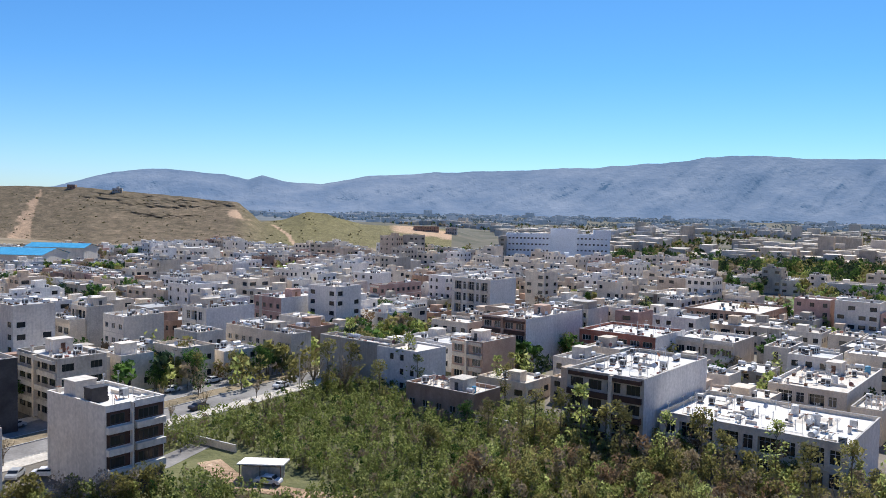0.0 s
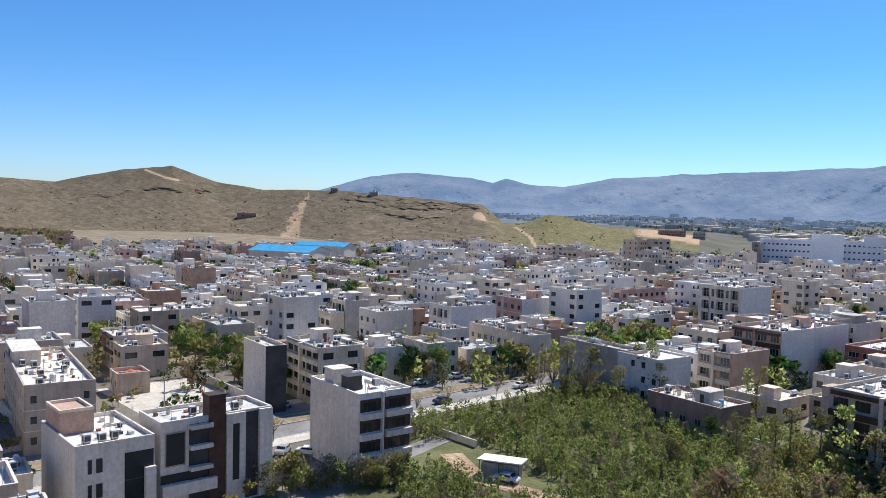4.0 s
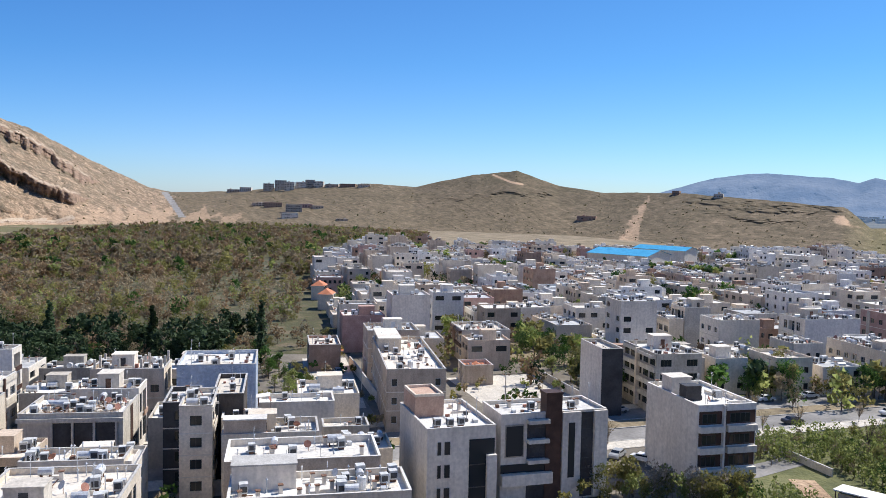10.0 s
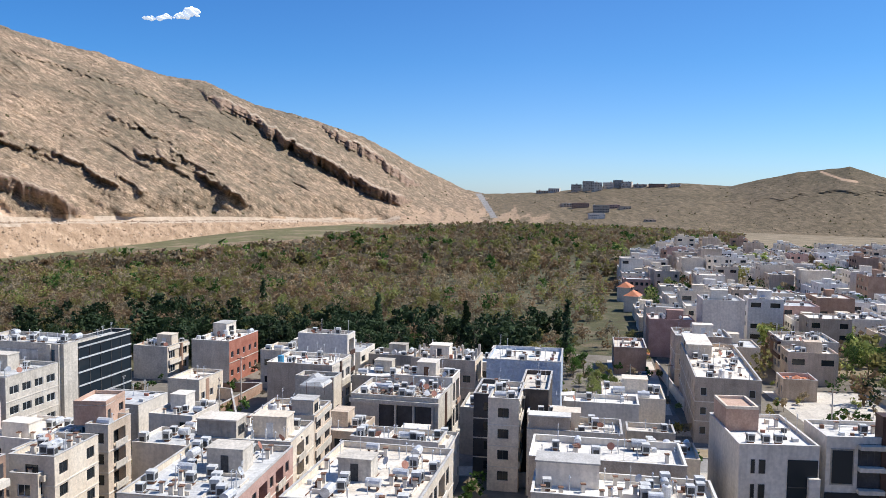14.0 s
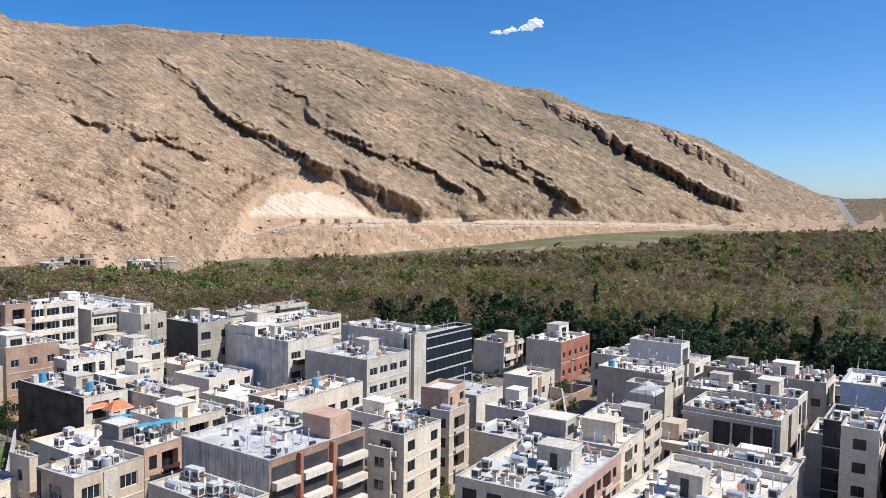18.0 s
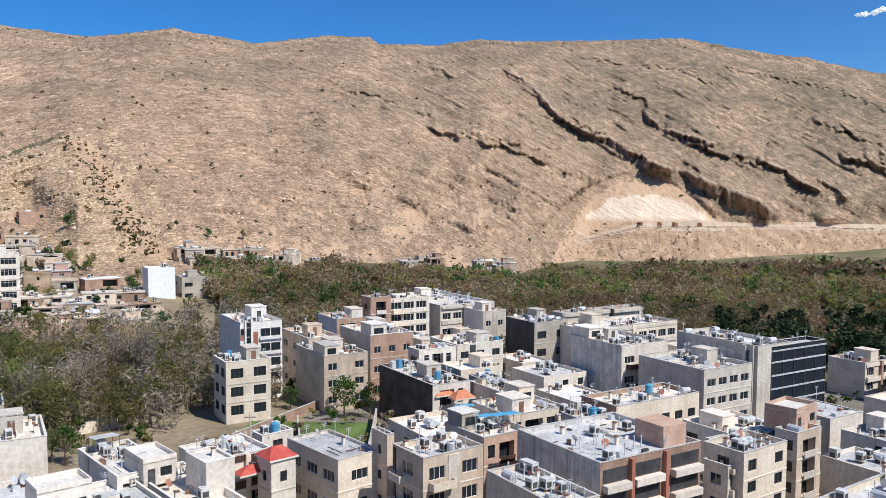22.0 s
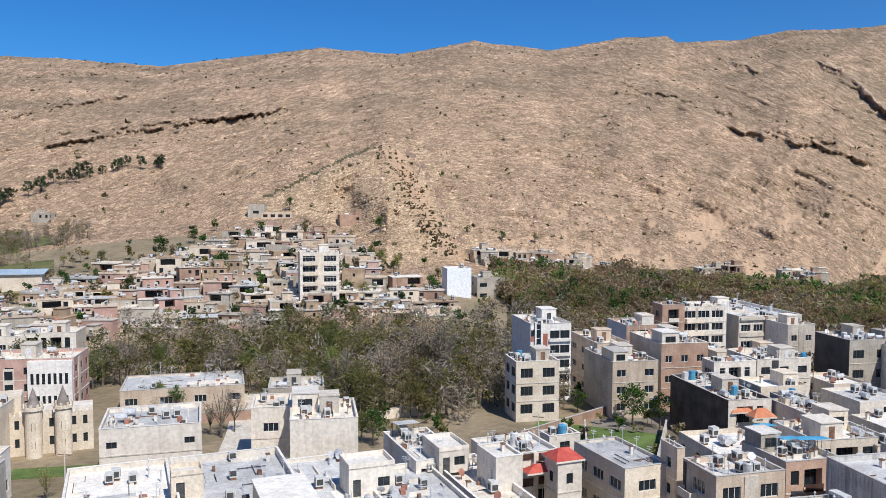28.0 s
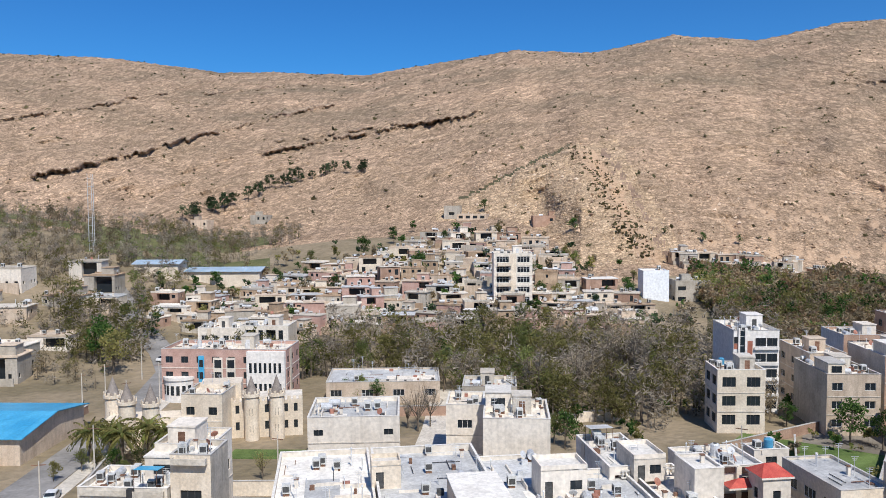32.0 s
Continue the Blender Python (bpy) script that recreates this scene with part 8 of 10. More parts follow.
def fill_scrub():
    """Bushes dotted over the slopes."""
    rng = np.random.default_rng(4)
    N = 9000
    az = rng.uniform(38, 206, N)
    s = rng.uniform(0.02, 0.98, N) ** 1.2
    r, z, el, dark, on, *_ = (v[0] for v in mountain(az[None, :], s[None, :]))
    keep = (on < 0.5) & (z > 0.6) & (vnoise(az * 0.7, el * 1.2, 7) > 0.30)
    az, r, z = az[keep], r[keep], z[keep]
    cb = rng.uniform(-4.2, 3.4, 420)
    ca_ = np.interp(cb, [-4.4, 0, 3.7], [159.9, 162.4, 164.7]) + rng.normal(0.2, 0.55, 420)
    spots = on_slopes(ca_, cb)
    az, r, z = np.append(az, ca_), np.append(r, np.hypot(spots[:, 0], spots[:, 1])), np.append(z, spots[:, 2])
    az = np.radians(az)
    n = len(az)
    c = np.stack([-np.sin(az) * r, np.cos(az) * r, z], -1)
    size = rng.uniform(0.1, 1.0, n) ** 4 * 1.5 + 0.18
    size[-420:] = rng.uniform(0.25, 1.0, 420) ** 2 * 1.05 + 0.2
    L = 5
    d = rng.normal(size=(n, L, 3))
    d[..., 2] = np.abs(d[..., 2]) * 0.7
    p = c[:, None, :] + d * size[:, None, None] * 0.45
    u, w = rng.normal(size=p.shape), rng.normal(size=p.shape)
    q = size[:, None, None] * 0.45
    quad = np.stack([p + u * q, p + w * q, p - u * q, p - w * q], -2).reshape(-1, 3)
    me = bpy.data.meshes.new("scrub")
    me.from_pydata(quad.tolist(), [], np.arange(len(quad)).reshape(-1, 4).tolist())
    me.materials.append(M["bush"])
    tagged(new("scrub", me), "low dry bushes scattered over the rocky slopes", "scrub", kind="stuff")


fill_scrub()


def fill_rubble():
    """Loose blocks on the embankment and at the foot of the rock slopes."""
    rng = np.random.default_rng(14)
    az = np.concatenate([rng.uniform(97, 133, 5200), rng.uniform(131, 172, 2600), rng.uniform(98, 200, 2600)])
    sl = np.concatenate([rng.uniform(0.0, 0.085, 5200), rng.uniform(0.0, 0.16, 2600), rng.uniform(0.02, 0.9, 2600)])
    r, z, *_ = (v[0] for v in mountain(az[None, :], sl[None, :]))
    n = len(az)
    a = np.radians(az)
    c = np.stack([-np.sin(a) * r, np.cos(a) * r, z], -1)
    size = 0.25 + 1.1 * rng.uniform(0, 1, n) ** 4
    d = np.array([(1, 0, 0), (0, 1, 0), (-1, 0, 0), (0, -1, 0), (0, 0, 1), (0, 0, -1)], float)
    v = c[:, None, :] + d[None] * size[:, None, None] * rng.uniform(0.6, 1.3, (n, 6, 1)) + rng.normal(0, 0.15, (n, 6, 3)) * size[:, None, None]
    tri = np.array([(0, 1, 4), (1, 2, 4), (2, 3, 4), (3, 0, 4), (1, 0, 5), (2, 1, 5), (3, 2, 5), (0, 3, 5)])
    f = (np.arange(n)[:, None, None] * 6 + tri[None]).reshape(-1, 3)
    me = bpy.data.meshes.new("rubble")
    me.from_pydata(v.reshape(-1, 3).tolist(), [], f.tolist())
    me.materials.append(M["rubble"])
    tagged(new("rubble", me), "loose pale blocks of rock on the embankment and slopes", "rubble", kind="stuff")


fill_rubble()

# ---- roof extras: places ----
ROOF_SPOTS = [
    (-77.5, -88.5, 10.21, 2.6, 2.0, -8, "rblue", "bright blue plastic awning on roof posts"),
    (-76.3, -82.7, 10.21, 2.6, 2.0, -8, "rblue", "bright blue plastic awning on roof posts"),
    (-78.1, -81.9, 10.21, 2.6, 2.0, -8, "rblue", "bright blue plastic awning on roof posts"),
    (-79.8, -81.4, 10.21, 2.6, 2.0, -8, "rblue", "bright blue plastic awning on roof posts"),
    (-134.7, -30.2, 9.5, 4.0, 3.4, -8, "rgrey", "grey sheet canopy over a roof terrace"),
    (-134.5, 11.6, 8.5, 2.6, 2.2, -6, "rwhite", "white sheet canopy on a roof"),
    (-32.0, -106.1, 10.0, 3.2, 2.6, 2, "rgrey", "slatted grey canopy on a roof"),
    (25.3, -98.9, 9.0, 3.0, 2.0, -10, "rblue", "pale blue canopy over a terrace"),
]
HIP_SPOTS = [
    (-50.5, -95.2, 8.75, 4.3, 4.1, 2, 1.2, "rred", "red tiled hipped roof over a small room"),
    (-48.2, -97.0, 6.6, 5.2, 2.2, 2, 0.9, "rred", "red tiled lean roof over a terrace"),
    (-92.4, -111.8, 7.2, 4.0, 2.6, -8, 1.3, "orange", "orange tiled gable over a white front"),
    (-93.7, -107.9, 7.2, 4.2, 2.6, -8, 1.3, "orange", "orange tiled gable over a white front"),
    (-142.4, -32.6, 9.2, 5.0, 4.4, -8, 1.7, "rgrey", "grey pyramid roof over a terrace room"),
    (-342.8, 51.8, 6.0, 8.0, 6.0, -20, 2.0, "orange", "orange tiled house roof by the woods"),
    (-312.7, 50.1, 6.0, 8.0, 6.0, -20, 2.0, "orange", "orange tiled house roof by the woods"),
    (-182.1, 65.4, 3.4, 9.0, 4.0, -6, 1.0, "orange", "orange awning roof of a low kiosk"),
    (-210.8, 36.3, 3.4, 5.0, 4.0, -6, 1.2, "orange", "orange canvas awning by the lane"),
]

# small houses on the white roofs: place, size and height
ROOF_HUTS = [
    (-106.3, -54.2, 11.81, 6.0, 4.4, 2.8, "peach", "salmon brick roof room above the balconies"),
    (-22.5, -90.1, 9.31, 5.4, 4.2, 3.3, "white", "white rendered stair house with a dark door on a felt roof"),
    (-34.2, -96.0, 9.01, 4.0, 6.0, 2.8, "white", "white roof room with a barred window and tanks above"),
    (-2.8, -94.3, 9.51, 3.4, 3.0, 2.8, "cream", "cream roof room with a railed top"),
]


def roof_hut(x, y, z, w, d, h, wall, label):
    e = new("stair_house")
    e.matrix_basis = pose(x, y, z, 0, 0, 2)
    s = Solid()
    ops = [(0.5, 1.4, 0.02, 2.0)] + ([(w - 2.0, w - 0.6, 0.9, 2.0)] if w > 3.8 else [])
    wall_panel(s, w / 2, d / 2, -1, 0, w, 0, h, ops)
    wall_panel(s, -w / 2, -d / 2, 1, 0, w, 0, h, [])
    wall_panel(s, w / 2, -d / 2, 0, 1, d, 0, h, [])
    wall_panel(s, -w / 2, d / 2, 0, -1, d, 0, h, [])
    part("wall", s.mesh("wall", M[wall]), e)
    part("door", Solid().box(-0.45, -0.03, 0.02, 0.45, 0.03, 2.0).mesh("door", M["louvre"]), e, pose(w / 2 - 0.95, d / 2 - 0.16, 0), "dark sheet metal door")
    for u0, u1, a, b in ops[1:]:
        set_window(e, u1 - u0, b - a, "d", pose(w / 2 - (u0 + u1) / 2, d / 2 - 0.12, a, 0, 0, 180))
    part("roof", Solid().box(-w / 2, -d / 2, h - 0.14, w / 2, d / 2, h - 0.003).mesh("roof", M["rwhite"]), e)
    t = Solid()
    for x0, y0, x1, y1 in ((-w / 2, -d / 2, w / 2, -d / 2 + 0.16), (-w / 2, d / 2 - 0.16, w / 2, d / 2), (-w / 2, -d / 2 + 0.16, -w / 2 + 0.16, d / 2 - 0.16), (w / 2 - 0.16, -d / 2 + 0.16, w / 2, d / 2 - 0.16)):
        t.box(x0, y0, h, x1, y1, h + 0.5)
    part("parapet", t.mesh("parapet", M[wall]), e)
    return tagged(e, label, "stair house", "roof houses")


def balustrade(x, y, z, length, rot, label):
    e = new("balustrade")
    e.matrix_basis = pose(x, y, z, 0, 0, rot)
    part("rail", Solid().box(0, -0.1, 0.85, length, 0.1, 1.0).mesh("rail", M["rwhite"]), e)
    part("plinth", Solid().box(0, -0.1, 0, length, 0.1, 0.12).mesh("plinth", M["rwhite"]), e)
    n = int(length / 0.42)
    me = Solid().drum(0, 0, 0.12, 0.5, 0.06, 0.11, n=6).drum(0, 0, 0.5, 0.85, 0.11, 0.06, n=6).mesh("baluster", M["rwhite"])
    for k in range(n):
        part("baluster", me, e, pose(0.2 + k * 0.42, 0, 0))
    return tagged(e, label, "balustrade")


# ---- fronts of the notable blocks ----
DIRS = ((1, 0), (0, 1), (-1, 0), (0, -1))


def panel(e, name, k, w, d, u0, u1, z0, z1, mat, proud=0.06, label=""):
    """A slab on wall k of a block: u from the left as seen from outside, z from the ground."""
    ax, ay = [(-w / 2, -d / 2), (w / 2, -d / 2), (w / 2, d / 2), (-w / 2, d / 2)][k]
    s = Solid().box(0, -proud, 0, u1 - u0, -0.003, z1 - z0)
    return part(name, s.mesh(name, M[mat]), e, pose(ax + DIRS[k][0] * u0, ay + DIRS[k][1] * u0, z0, 0, 0, 90 * k), label)


def pane_on(e, k, w, d, u0, u1, z0, z1, kind="d", proud=0.10):
    ax, ay = [(-w / 2, -d / 2), (w / 2, -d / 2), (w / 2, d / 2), (-w / 2, d / 2)][k]
    n = (DIRS[k][1], -DIRS[k][0])
    u = (u0 + u1) / 2
    return set_window(e, u1 - u0, z1 - z0, kind, pose(ax + DIRS[k][0] * u + n[0] * proud, ay + DIRS[k][1] * u + n[1] * proud, z0, 0, 0, 90 * k))


def block_named(name):
    e = bpy.data.objects[name]
    return e


def white_front():
    e, w, d = block_named("white_block"), 15.6, 9.7
    for z in (3.2, 6.4, 9.6):
        for u0, u1 in ((0.15, 3.9), (4.75, 9.55)):
            panel(e, "cladding", 1, w, d, u0, u1, z + 1.0, z + 2.95, "wood", 0.05, "dark red wood cladding")
            pane_on(e, 1, w, d, u0 + 0.5, u1 - 0.9, z + 1.15, z + 2.6)
            panel(e, "balcony", 1, w, d, u0 - 0.1, u1 + 0.05, z - 0.1, z + 0.85, "white", 0.75, "white rendered balcony front")
    panel(e, "pillar", 1, w, d, 4.0, 4.3, 0.3, 13.5, "white", 0.5)
    panel(e, "cladding", 1, w, d, 4.3, 4.7, 0.3, 13.2, "wood", 0.08)
    panel(e, "plinth", 1, w, d, 0.1, 9.6, 0.0, 2.6, "dark", 0.04)
    s = Solid().box(-1.6, -1.7, 0, 1.6, 1.7, 2.6).box(-1.75, -1.85, 2.6, 1.75, 1.85, 2.8)
    part("stair_hut", s.mesh("stair_hut", M["white"]), e, pose(-2.5, -2.6, 13.01))
    s = Solid().box(-1.0, -1.3, 0, 1.0, 1.3, 2.2).box(-1.1, -1.4, 2.2, 1.1, 1.4, 2.32)
    part("lift_hut", s.mesh("lift_hut", M["dark"]), e, pose(2.2, -2.9, 13.01))


def pale_front():
    e, w, d = block_named("pale_block"), 15.0, 9.9
    for z in (1.4, 4.6, 7.8):
        pane_on(e, 1, w, d, 0.15 * d, 0.20 * d, z + 0.5, z + 2.3)
        pane_on(e, 1, w, d, 0.25 * d, 0.33 * d, z + 0.5, z + 2.3)
    panel(e, "glazing", 1, w, d, 0.61 * d, 0.985 * d, 0.2, 10.2, "darkglass", 0.08, "tall dark glazed bay")
    for z in (3.4, 6.6):
        panel(e, "transom", 1, w, d, 0.62 * d, 0.85 * d, z, z + 0.16, "louvre", 0.14)
    panel(e, "slab", 1, w, d, 0.86 * d, 1.0 * d, 0.2, 8.0, "white", 0.7, "white projecting slab")
    panel(e, "plinth", 1, w, d, 0.16 * d, 0.6 * d, 0.0, 1.5, "dark", 0.05)
    hw, hd = w * 0.42, d * 0.44
    s = Solid().box(-hw / 2, -hd / 2, 0, hw / 2, hd / 2, 3.0)
    r = part("roof_room", s.mesh("roof_room", M["peach"]), e, pose(-w * 0.22, -d * 0.25, 11.51), "brick roof room")
    t = Solid()
    for x0, y0, x1, y1 in ((-hw / 2, -hd / 2, hw / 2, -hd / 2 + 0.3), (-hw / 2, hd / 2 - 0.3, hw / 2, hd / 2), (-hw / 2, -hd / 2 + 0.3, -hw / 2 + 0.3, hd / 2 - 0.3), (hw / 2 - 0.3, -hd / 2 + 0.3, hw / 2, hd / 2 - 0.3)):
        t.box(x0, y0, 3.003, x1, y1, 3.4)
    part("coping", t.mesh("coping", M["cream"]), r)
    for x, y in ((0.36, -0.3), (0.38, -0.12), (0.36, 0.05), (-0.2, 0.3)):
        q = e.matrix_basis @ Vector((x * w, y * d, 11.51))
        put("cooler" if x > 0 else "chimney", q.x, q.y, q.z, 0)


def striped_front():
    e, w, d = block_named("striped_block"), 7.9, 16.4

    def wide(name, a, b, z0, z1, mat, proud, label=""):
        return panel(e, name, 1, w, d, a * d, b * d, z0, z1, mat, proud, label)
    wide("window_frame", 0.035, 0.21, 6.8, 11.5, "grey", 0.10)
    wide("glazing", 0.045, 0.20, 7.0, 11.3, "darkglass", 0.14, "wide dark window")
    # flat dark sheet in place of the shade inside the balcony bay
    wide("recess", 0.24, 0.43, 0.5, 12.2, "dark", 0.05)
    for z in (5.9, 8.8, 11.6):
        wide("balcony", 0.235, 0.43, z, z + 0.55, "white", 1.0, "white balcony slab")
        pane_on(e, 1, w, d, 0.26 * d, 0.41 * d, z - 2.1, z - 0.2, "d", 0.09)
    wide("band", 0.0, 0.47, 2.9, 4.5, "white", 0.9, "white projecting band")
    wide("glazing", 0.0, 0.42, 4.6, 5.8, "darkglass", 0.12)
    s = Solid().box(-1.9, -0.075 * d, 0, 0.25, 0.075 * d, 15.6).box(-2.0, -0.075 * d - 0.1, 15.6, 0.35, 0.075 * d + 0.1, 15.85)
    part("tower", s.mesh("tower", M["wood"]), e, pose(w / 2, -d / 2 + 0.485 * d, 0), "dark red clad stair tower")
    wide("pier", 0.565, 0.74, 0.2, 12.9, "white", 0.5, "pale pier")
    wide("glazing", 0.62, 0.68, 3.4, 11.4, "darkglass", 0.56)
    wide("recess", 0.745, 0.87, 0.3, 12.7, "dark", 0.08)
    for z in (1.4, 4.4, 7.4, 10.2):
        pane_on(e, 1, w, d, 0.765 * d, 0.85 * d, z, z + 1.6, "d", 0.12)
    wide("pier", 0.875, 1.0, 0.2, 12.9, "white", 0.5, "pale pier")
    for x, y in ((0.1, -0.15), (0.0, -0.05), (0.2, 0.22), (-0.2, -0.3), (-0.1, 0.35)):
        q = e.matrix_basis @ Vector((x * w, y * d, 12.51))
        put("cooler" if x > 0 else "chimney", q.x, q.y, q.z, 0)


def banded_front():
    e, w, d = block_named("banded_block"), 8.9, 13.9
    panel(e, "glazing", 2, w, d, 1.25, 2.1, 0.5, 16.6, "darkglass", 0.10, "tall dark glass strip")
    panel(e, "pier", 2, w, d, 0.85, 1.2, 0.3, 17.2, "chalk", 0.35)
    panel(e, "pier", 2, w, d, 2.15, 2.6, 0.3, 17.2, "chalk", 0.35)
    for k in range(8):
        panel(e, "transom", 2, w, d, 1.25, 2.1, 2.2 + 1.9 * k, 2.3 + 1.9 * k, "frame", 0.14)
    panel(e, "cladding", 2, w, d, 2.7, 3.7, 0.3, 14.6, "red", 0.08, "red wood strip")
    for z in (0.6, 3.7, 6.8, 9.9, 13.0):
        panel(e, "cladding", 2, w, d, 0.05, 0.8, z, z + 1.1, "red", 0.05)
        pane_on(e, 2, w, d, 0.1, 0.8, z + 1.15, z + 2.4)
        for u in (4.3, 6.5):
            pane_on(e, 2, w, d, u, u + 2.0, z + 0.6, z + 2.2)
        panel(e, "balcony", 2, w, d, 4.0, 8.8, z - 0.1, z + 0.45, "chalk", 0.45)


def glass_front():
    e, w, d = block_named("glass_bay"), 17.0, 4.5
    for z in (0.5, 3.2, 5.8, 8.4, 11.0, 13.2):
        panel(e, "floor_band", 2, w, d, 0, 17.0, z, z + 0.28, "metal", 0.16)
        panel(e, "floor_band", 1, w, d, 0, 4.5, z, z + 0.28, "metal", 0.16)
    for u in np.arange(0.0, 17.0, 3.38):
        panel(e, "mullion", 2, w, d, float(u), float(u) + 0.09, 0.5, 13.4, "louvre", 0.12)
    o, w, d = block_named("office_block"), 10.0, 19.9
    for u in (16.6, 18.4):
        panel(o, "pier", 1, w, d, u, u + 0.8, 0, 14.6, "concrete", 0.5)
    panel(o, "glazing", 1, w, d, 17.4, 18.4, 0.4, 13.6, "blueglass", 0.12)
    panel(o, "panelling", 1, w, d, 1.0, 14.5, 9.6, 13.4, "corr", 0.07, "ribbed pale metal panels")
    for z in (4.0, 7.4, 10.8):
        panel(o, "floor_band", 1, w, d, 17.4, 18.4, z, z + 0.4, "concrete", 0.2)


def school_front():
    e, w, d = block_named("school_hall"), 27.2, 11.0
    panel(e, "bay", 2, w, d, 18.9, 27.1, 0, 10.9, "chalk", 1.1, "white projecting wing")
    s = Solid().drum(0, 0, -1, 4.7, 3.5, n=28).drum(0, 0, 4.7, 5.3, 3.75, n=28)
    bay = part("bay", s.mesh("bay", M["chalk"]), e, pose(w / 2 - 3.7, d / 2 - 1.4, 0), "white rounded bay")
    for k in range(6):
        a = 40 + 20 * k
        part("window", Solid().box(-0.35, -0.03, 1.6, 0.35, 0.03, 3.6).mesh("window", M["pane"]), bay, pose(3.5 * math.cos(radians(a)), 3.5 * math.sin(radians(a)), 0, 0, 0, a + 90))
    panel(e, "strip", 2, w, d, 8.2, 9.4, 1.0, 9.8, "rblue", 0.30, "bright blue strip")
    for z in (2.2, 4.8, 7.4):
        panel(e, "window", 2, w, d, 8.4, 9.2, z, z + 1.5, "pane", 0.34)
    for z in (2.0, 6.4):
        for k in range(7):
            panel(e, "window", 2, w, d, 19.5 + 1.05 * k, 20.05 + 1.05 * k, z, z + 2.1, "pane", 1.13)
    for u in (11.4, 14.2):
        panel(e, "window_frame", 2, w, d, u, u + 2.0, 1.6, 9.4, "white", 0.12)
        for z in (2.0, 4.6, 7.2):
            panel(e, "window", 2, w, d, u + 0.25, u + 1.75, z, z + 1.7, "pane", 0.15)


def zinc_front():
    e, w, d = block_named("zinc_block"), 16.6, 15.6
    for k in range(26):
        u = 0.3 + k * 0.6
        panel(e, "rib", 1, w, d, u, u + 0.07, 0.2, 12.3, "corr", 0.05)
    for z in (0.6, 3.5, 6.4, 9.3):
        for u0, u1 in ((0.4, 4.2), (5.0, 9.6), (11.4, 16.2)):
            # dark sheet behind each balcony, shade put in as colour
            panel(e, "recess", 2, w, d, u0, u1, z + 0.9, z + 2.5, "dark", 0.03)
            panel(e, "balcony", 2, w, d, u0, u1, z - 0.05, z + 0.8, "white", 0.9, "white slatted balcony front")
            pane_on(e, 2, w, d, u0 + 0.4, u0 + 2.2, z + 1.0, z + 2.4, "d", 0.05)
    for u in (4.4, 10.0):
        panel(e, "pier", 2, w, d, u, u + 0.5, 0, 12.6, "red", 0.6)
    s = Solid().box(-2.0, -2.4, 0, 2.0, 2.4, 2.7)
    part("brick_hut", s.mesh("brick_hut", M["peach"]), e, pose(-5.6, 3.6, 12.01), "salmon brick roof hut")


white_front()
pale_front()
striped_front()
banded_front()
glass_front()
school_front()
zinc_front()


# ---- building sites and roof clutter ----
def open_block():
    """The unfinished block: a walled part, a dark sheet for the shaded open bay between columns and a roof heaped with
    materials.
    """
    e = next(o for o in scene.objects if o.type == "EMPTY" and o.get("label", "").startswith("open concrete block"))
    w, d, h = 12.0, 15.0, 9.0
    panel(e, "block_wall", 1, w, d, 0.1, 4.6, 4.3, 8.3, "grey", 0.05, "bare cement block infill")
    # closed dark sheet, the open storey's shade put in as colour
    panel(e, "open_bay", 1, w, d, 4.8, 14.0, 4.4, 8.2, "dark", 0.04, "dark sheet for the shaded open storey")
    panel(e, "slab_edge", 1, w, d, -0.15, 15.15, 8.4, 9.0, "concrete", 0.45, "bare concrete slab edge")
    panel(e, "slab_edge", 1, w, d, -0.15, 15.15, 3.9, 4.25, "concrete", 0.35, "bare concrete slab edge")
    for u in (4.6, 7.6, 10.7, 13.9):
        panel(e, "column", 1, w, d, u, u + 0.35, 0.2, 8.38, "concrete", 0.30)
    rng = random.Random(61)
    s = Solid()
    for k in range(150):
        i = len(s.v)
        if rng.random() < 0.6:
            s.box(-rng.uniform(0.8, 2.4), -0.09, 0, rng.uniform(0.5, 1.5), 0.09, 0.08, rng.randrange(3))
        else:
            s.box(-rng.uniform(0.2, 0.7), -rng.uniform(0.2, 0.5), 0, rng.uniform(0.2, 0.6), rng.uniform(0.2, 0.5), rng.uniform(0.1, 0.5), rng.randrange(4))
        m = e.matrix_basis @ pose(rng.uniform(-w / 2 + 1.6, w / 2 - 1.6), rng.uniform(-d / 2 + 1.6, d / 2 - 1.6), h + 0.02 + rng.uniform(0, 0.25), rng.uniform(-6, 6), rng.uniform(-8, 8), rng.choice([0, 90, 30, 150]) + rng.uniform(-20, 20))
        s.v[i:] = [tuple(m @ Vector(v)) for v in s.v[i:]]
    tagged(new("building_litter", s.mesh("building_litter", M["tan"], M["rust"], M["grey"], M["white"])), "planks, rubble and sheets heaped on a bare roof", "litter", kind="stuff")
    o = next(o for o in scene.objects if o.type == "EMPTY" and o.get("label", "").startswith("unfinished tan block"))
    for x in (-4.0, -0.2, 3.8):
        for y in (-5.8, -1.6, 2.4, 5.9):
            part("column", Solid().box(-0.2, -0.2, 0, 0.2, 0.2, 1.9 + 0.3 * ((x * 3 + y) % 2)).mesh("column", M["concrete"]), o, pose(x, y, 10.02), "bare concrete column stub")


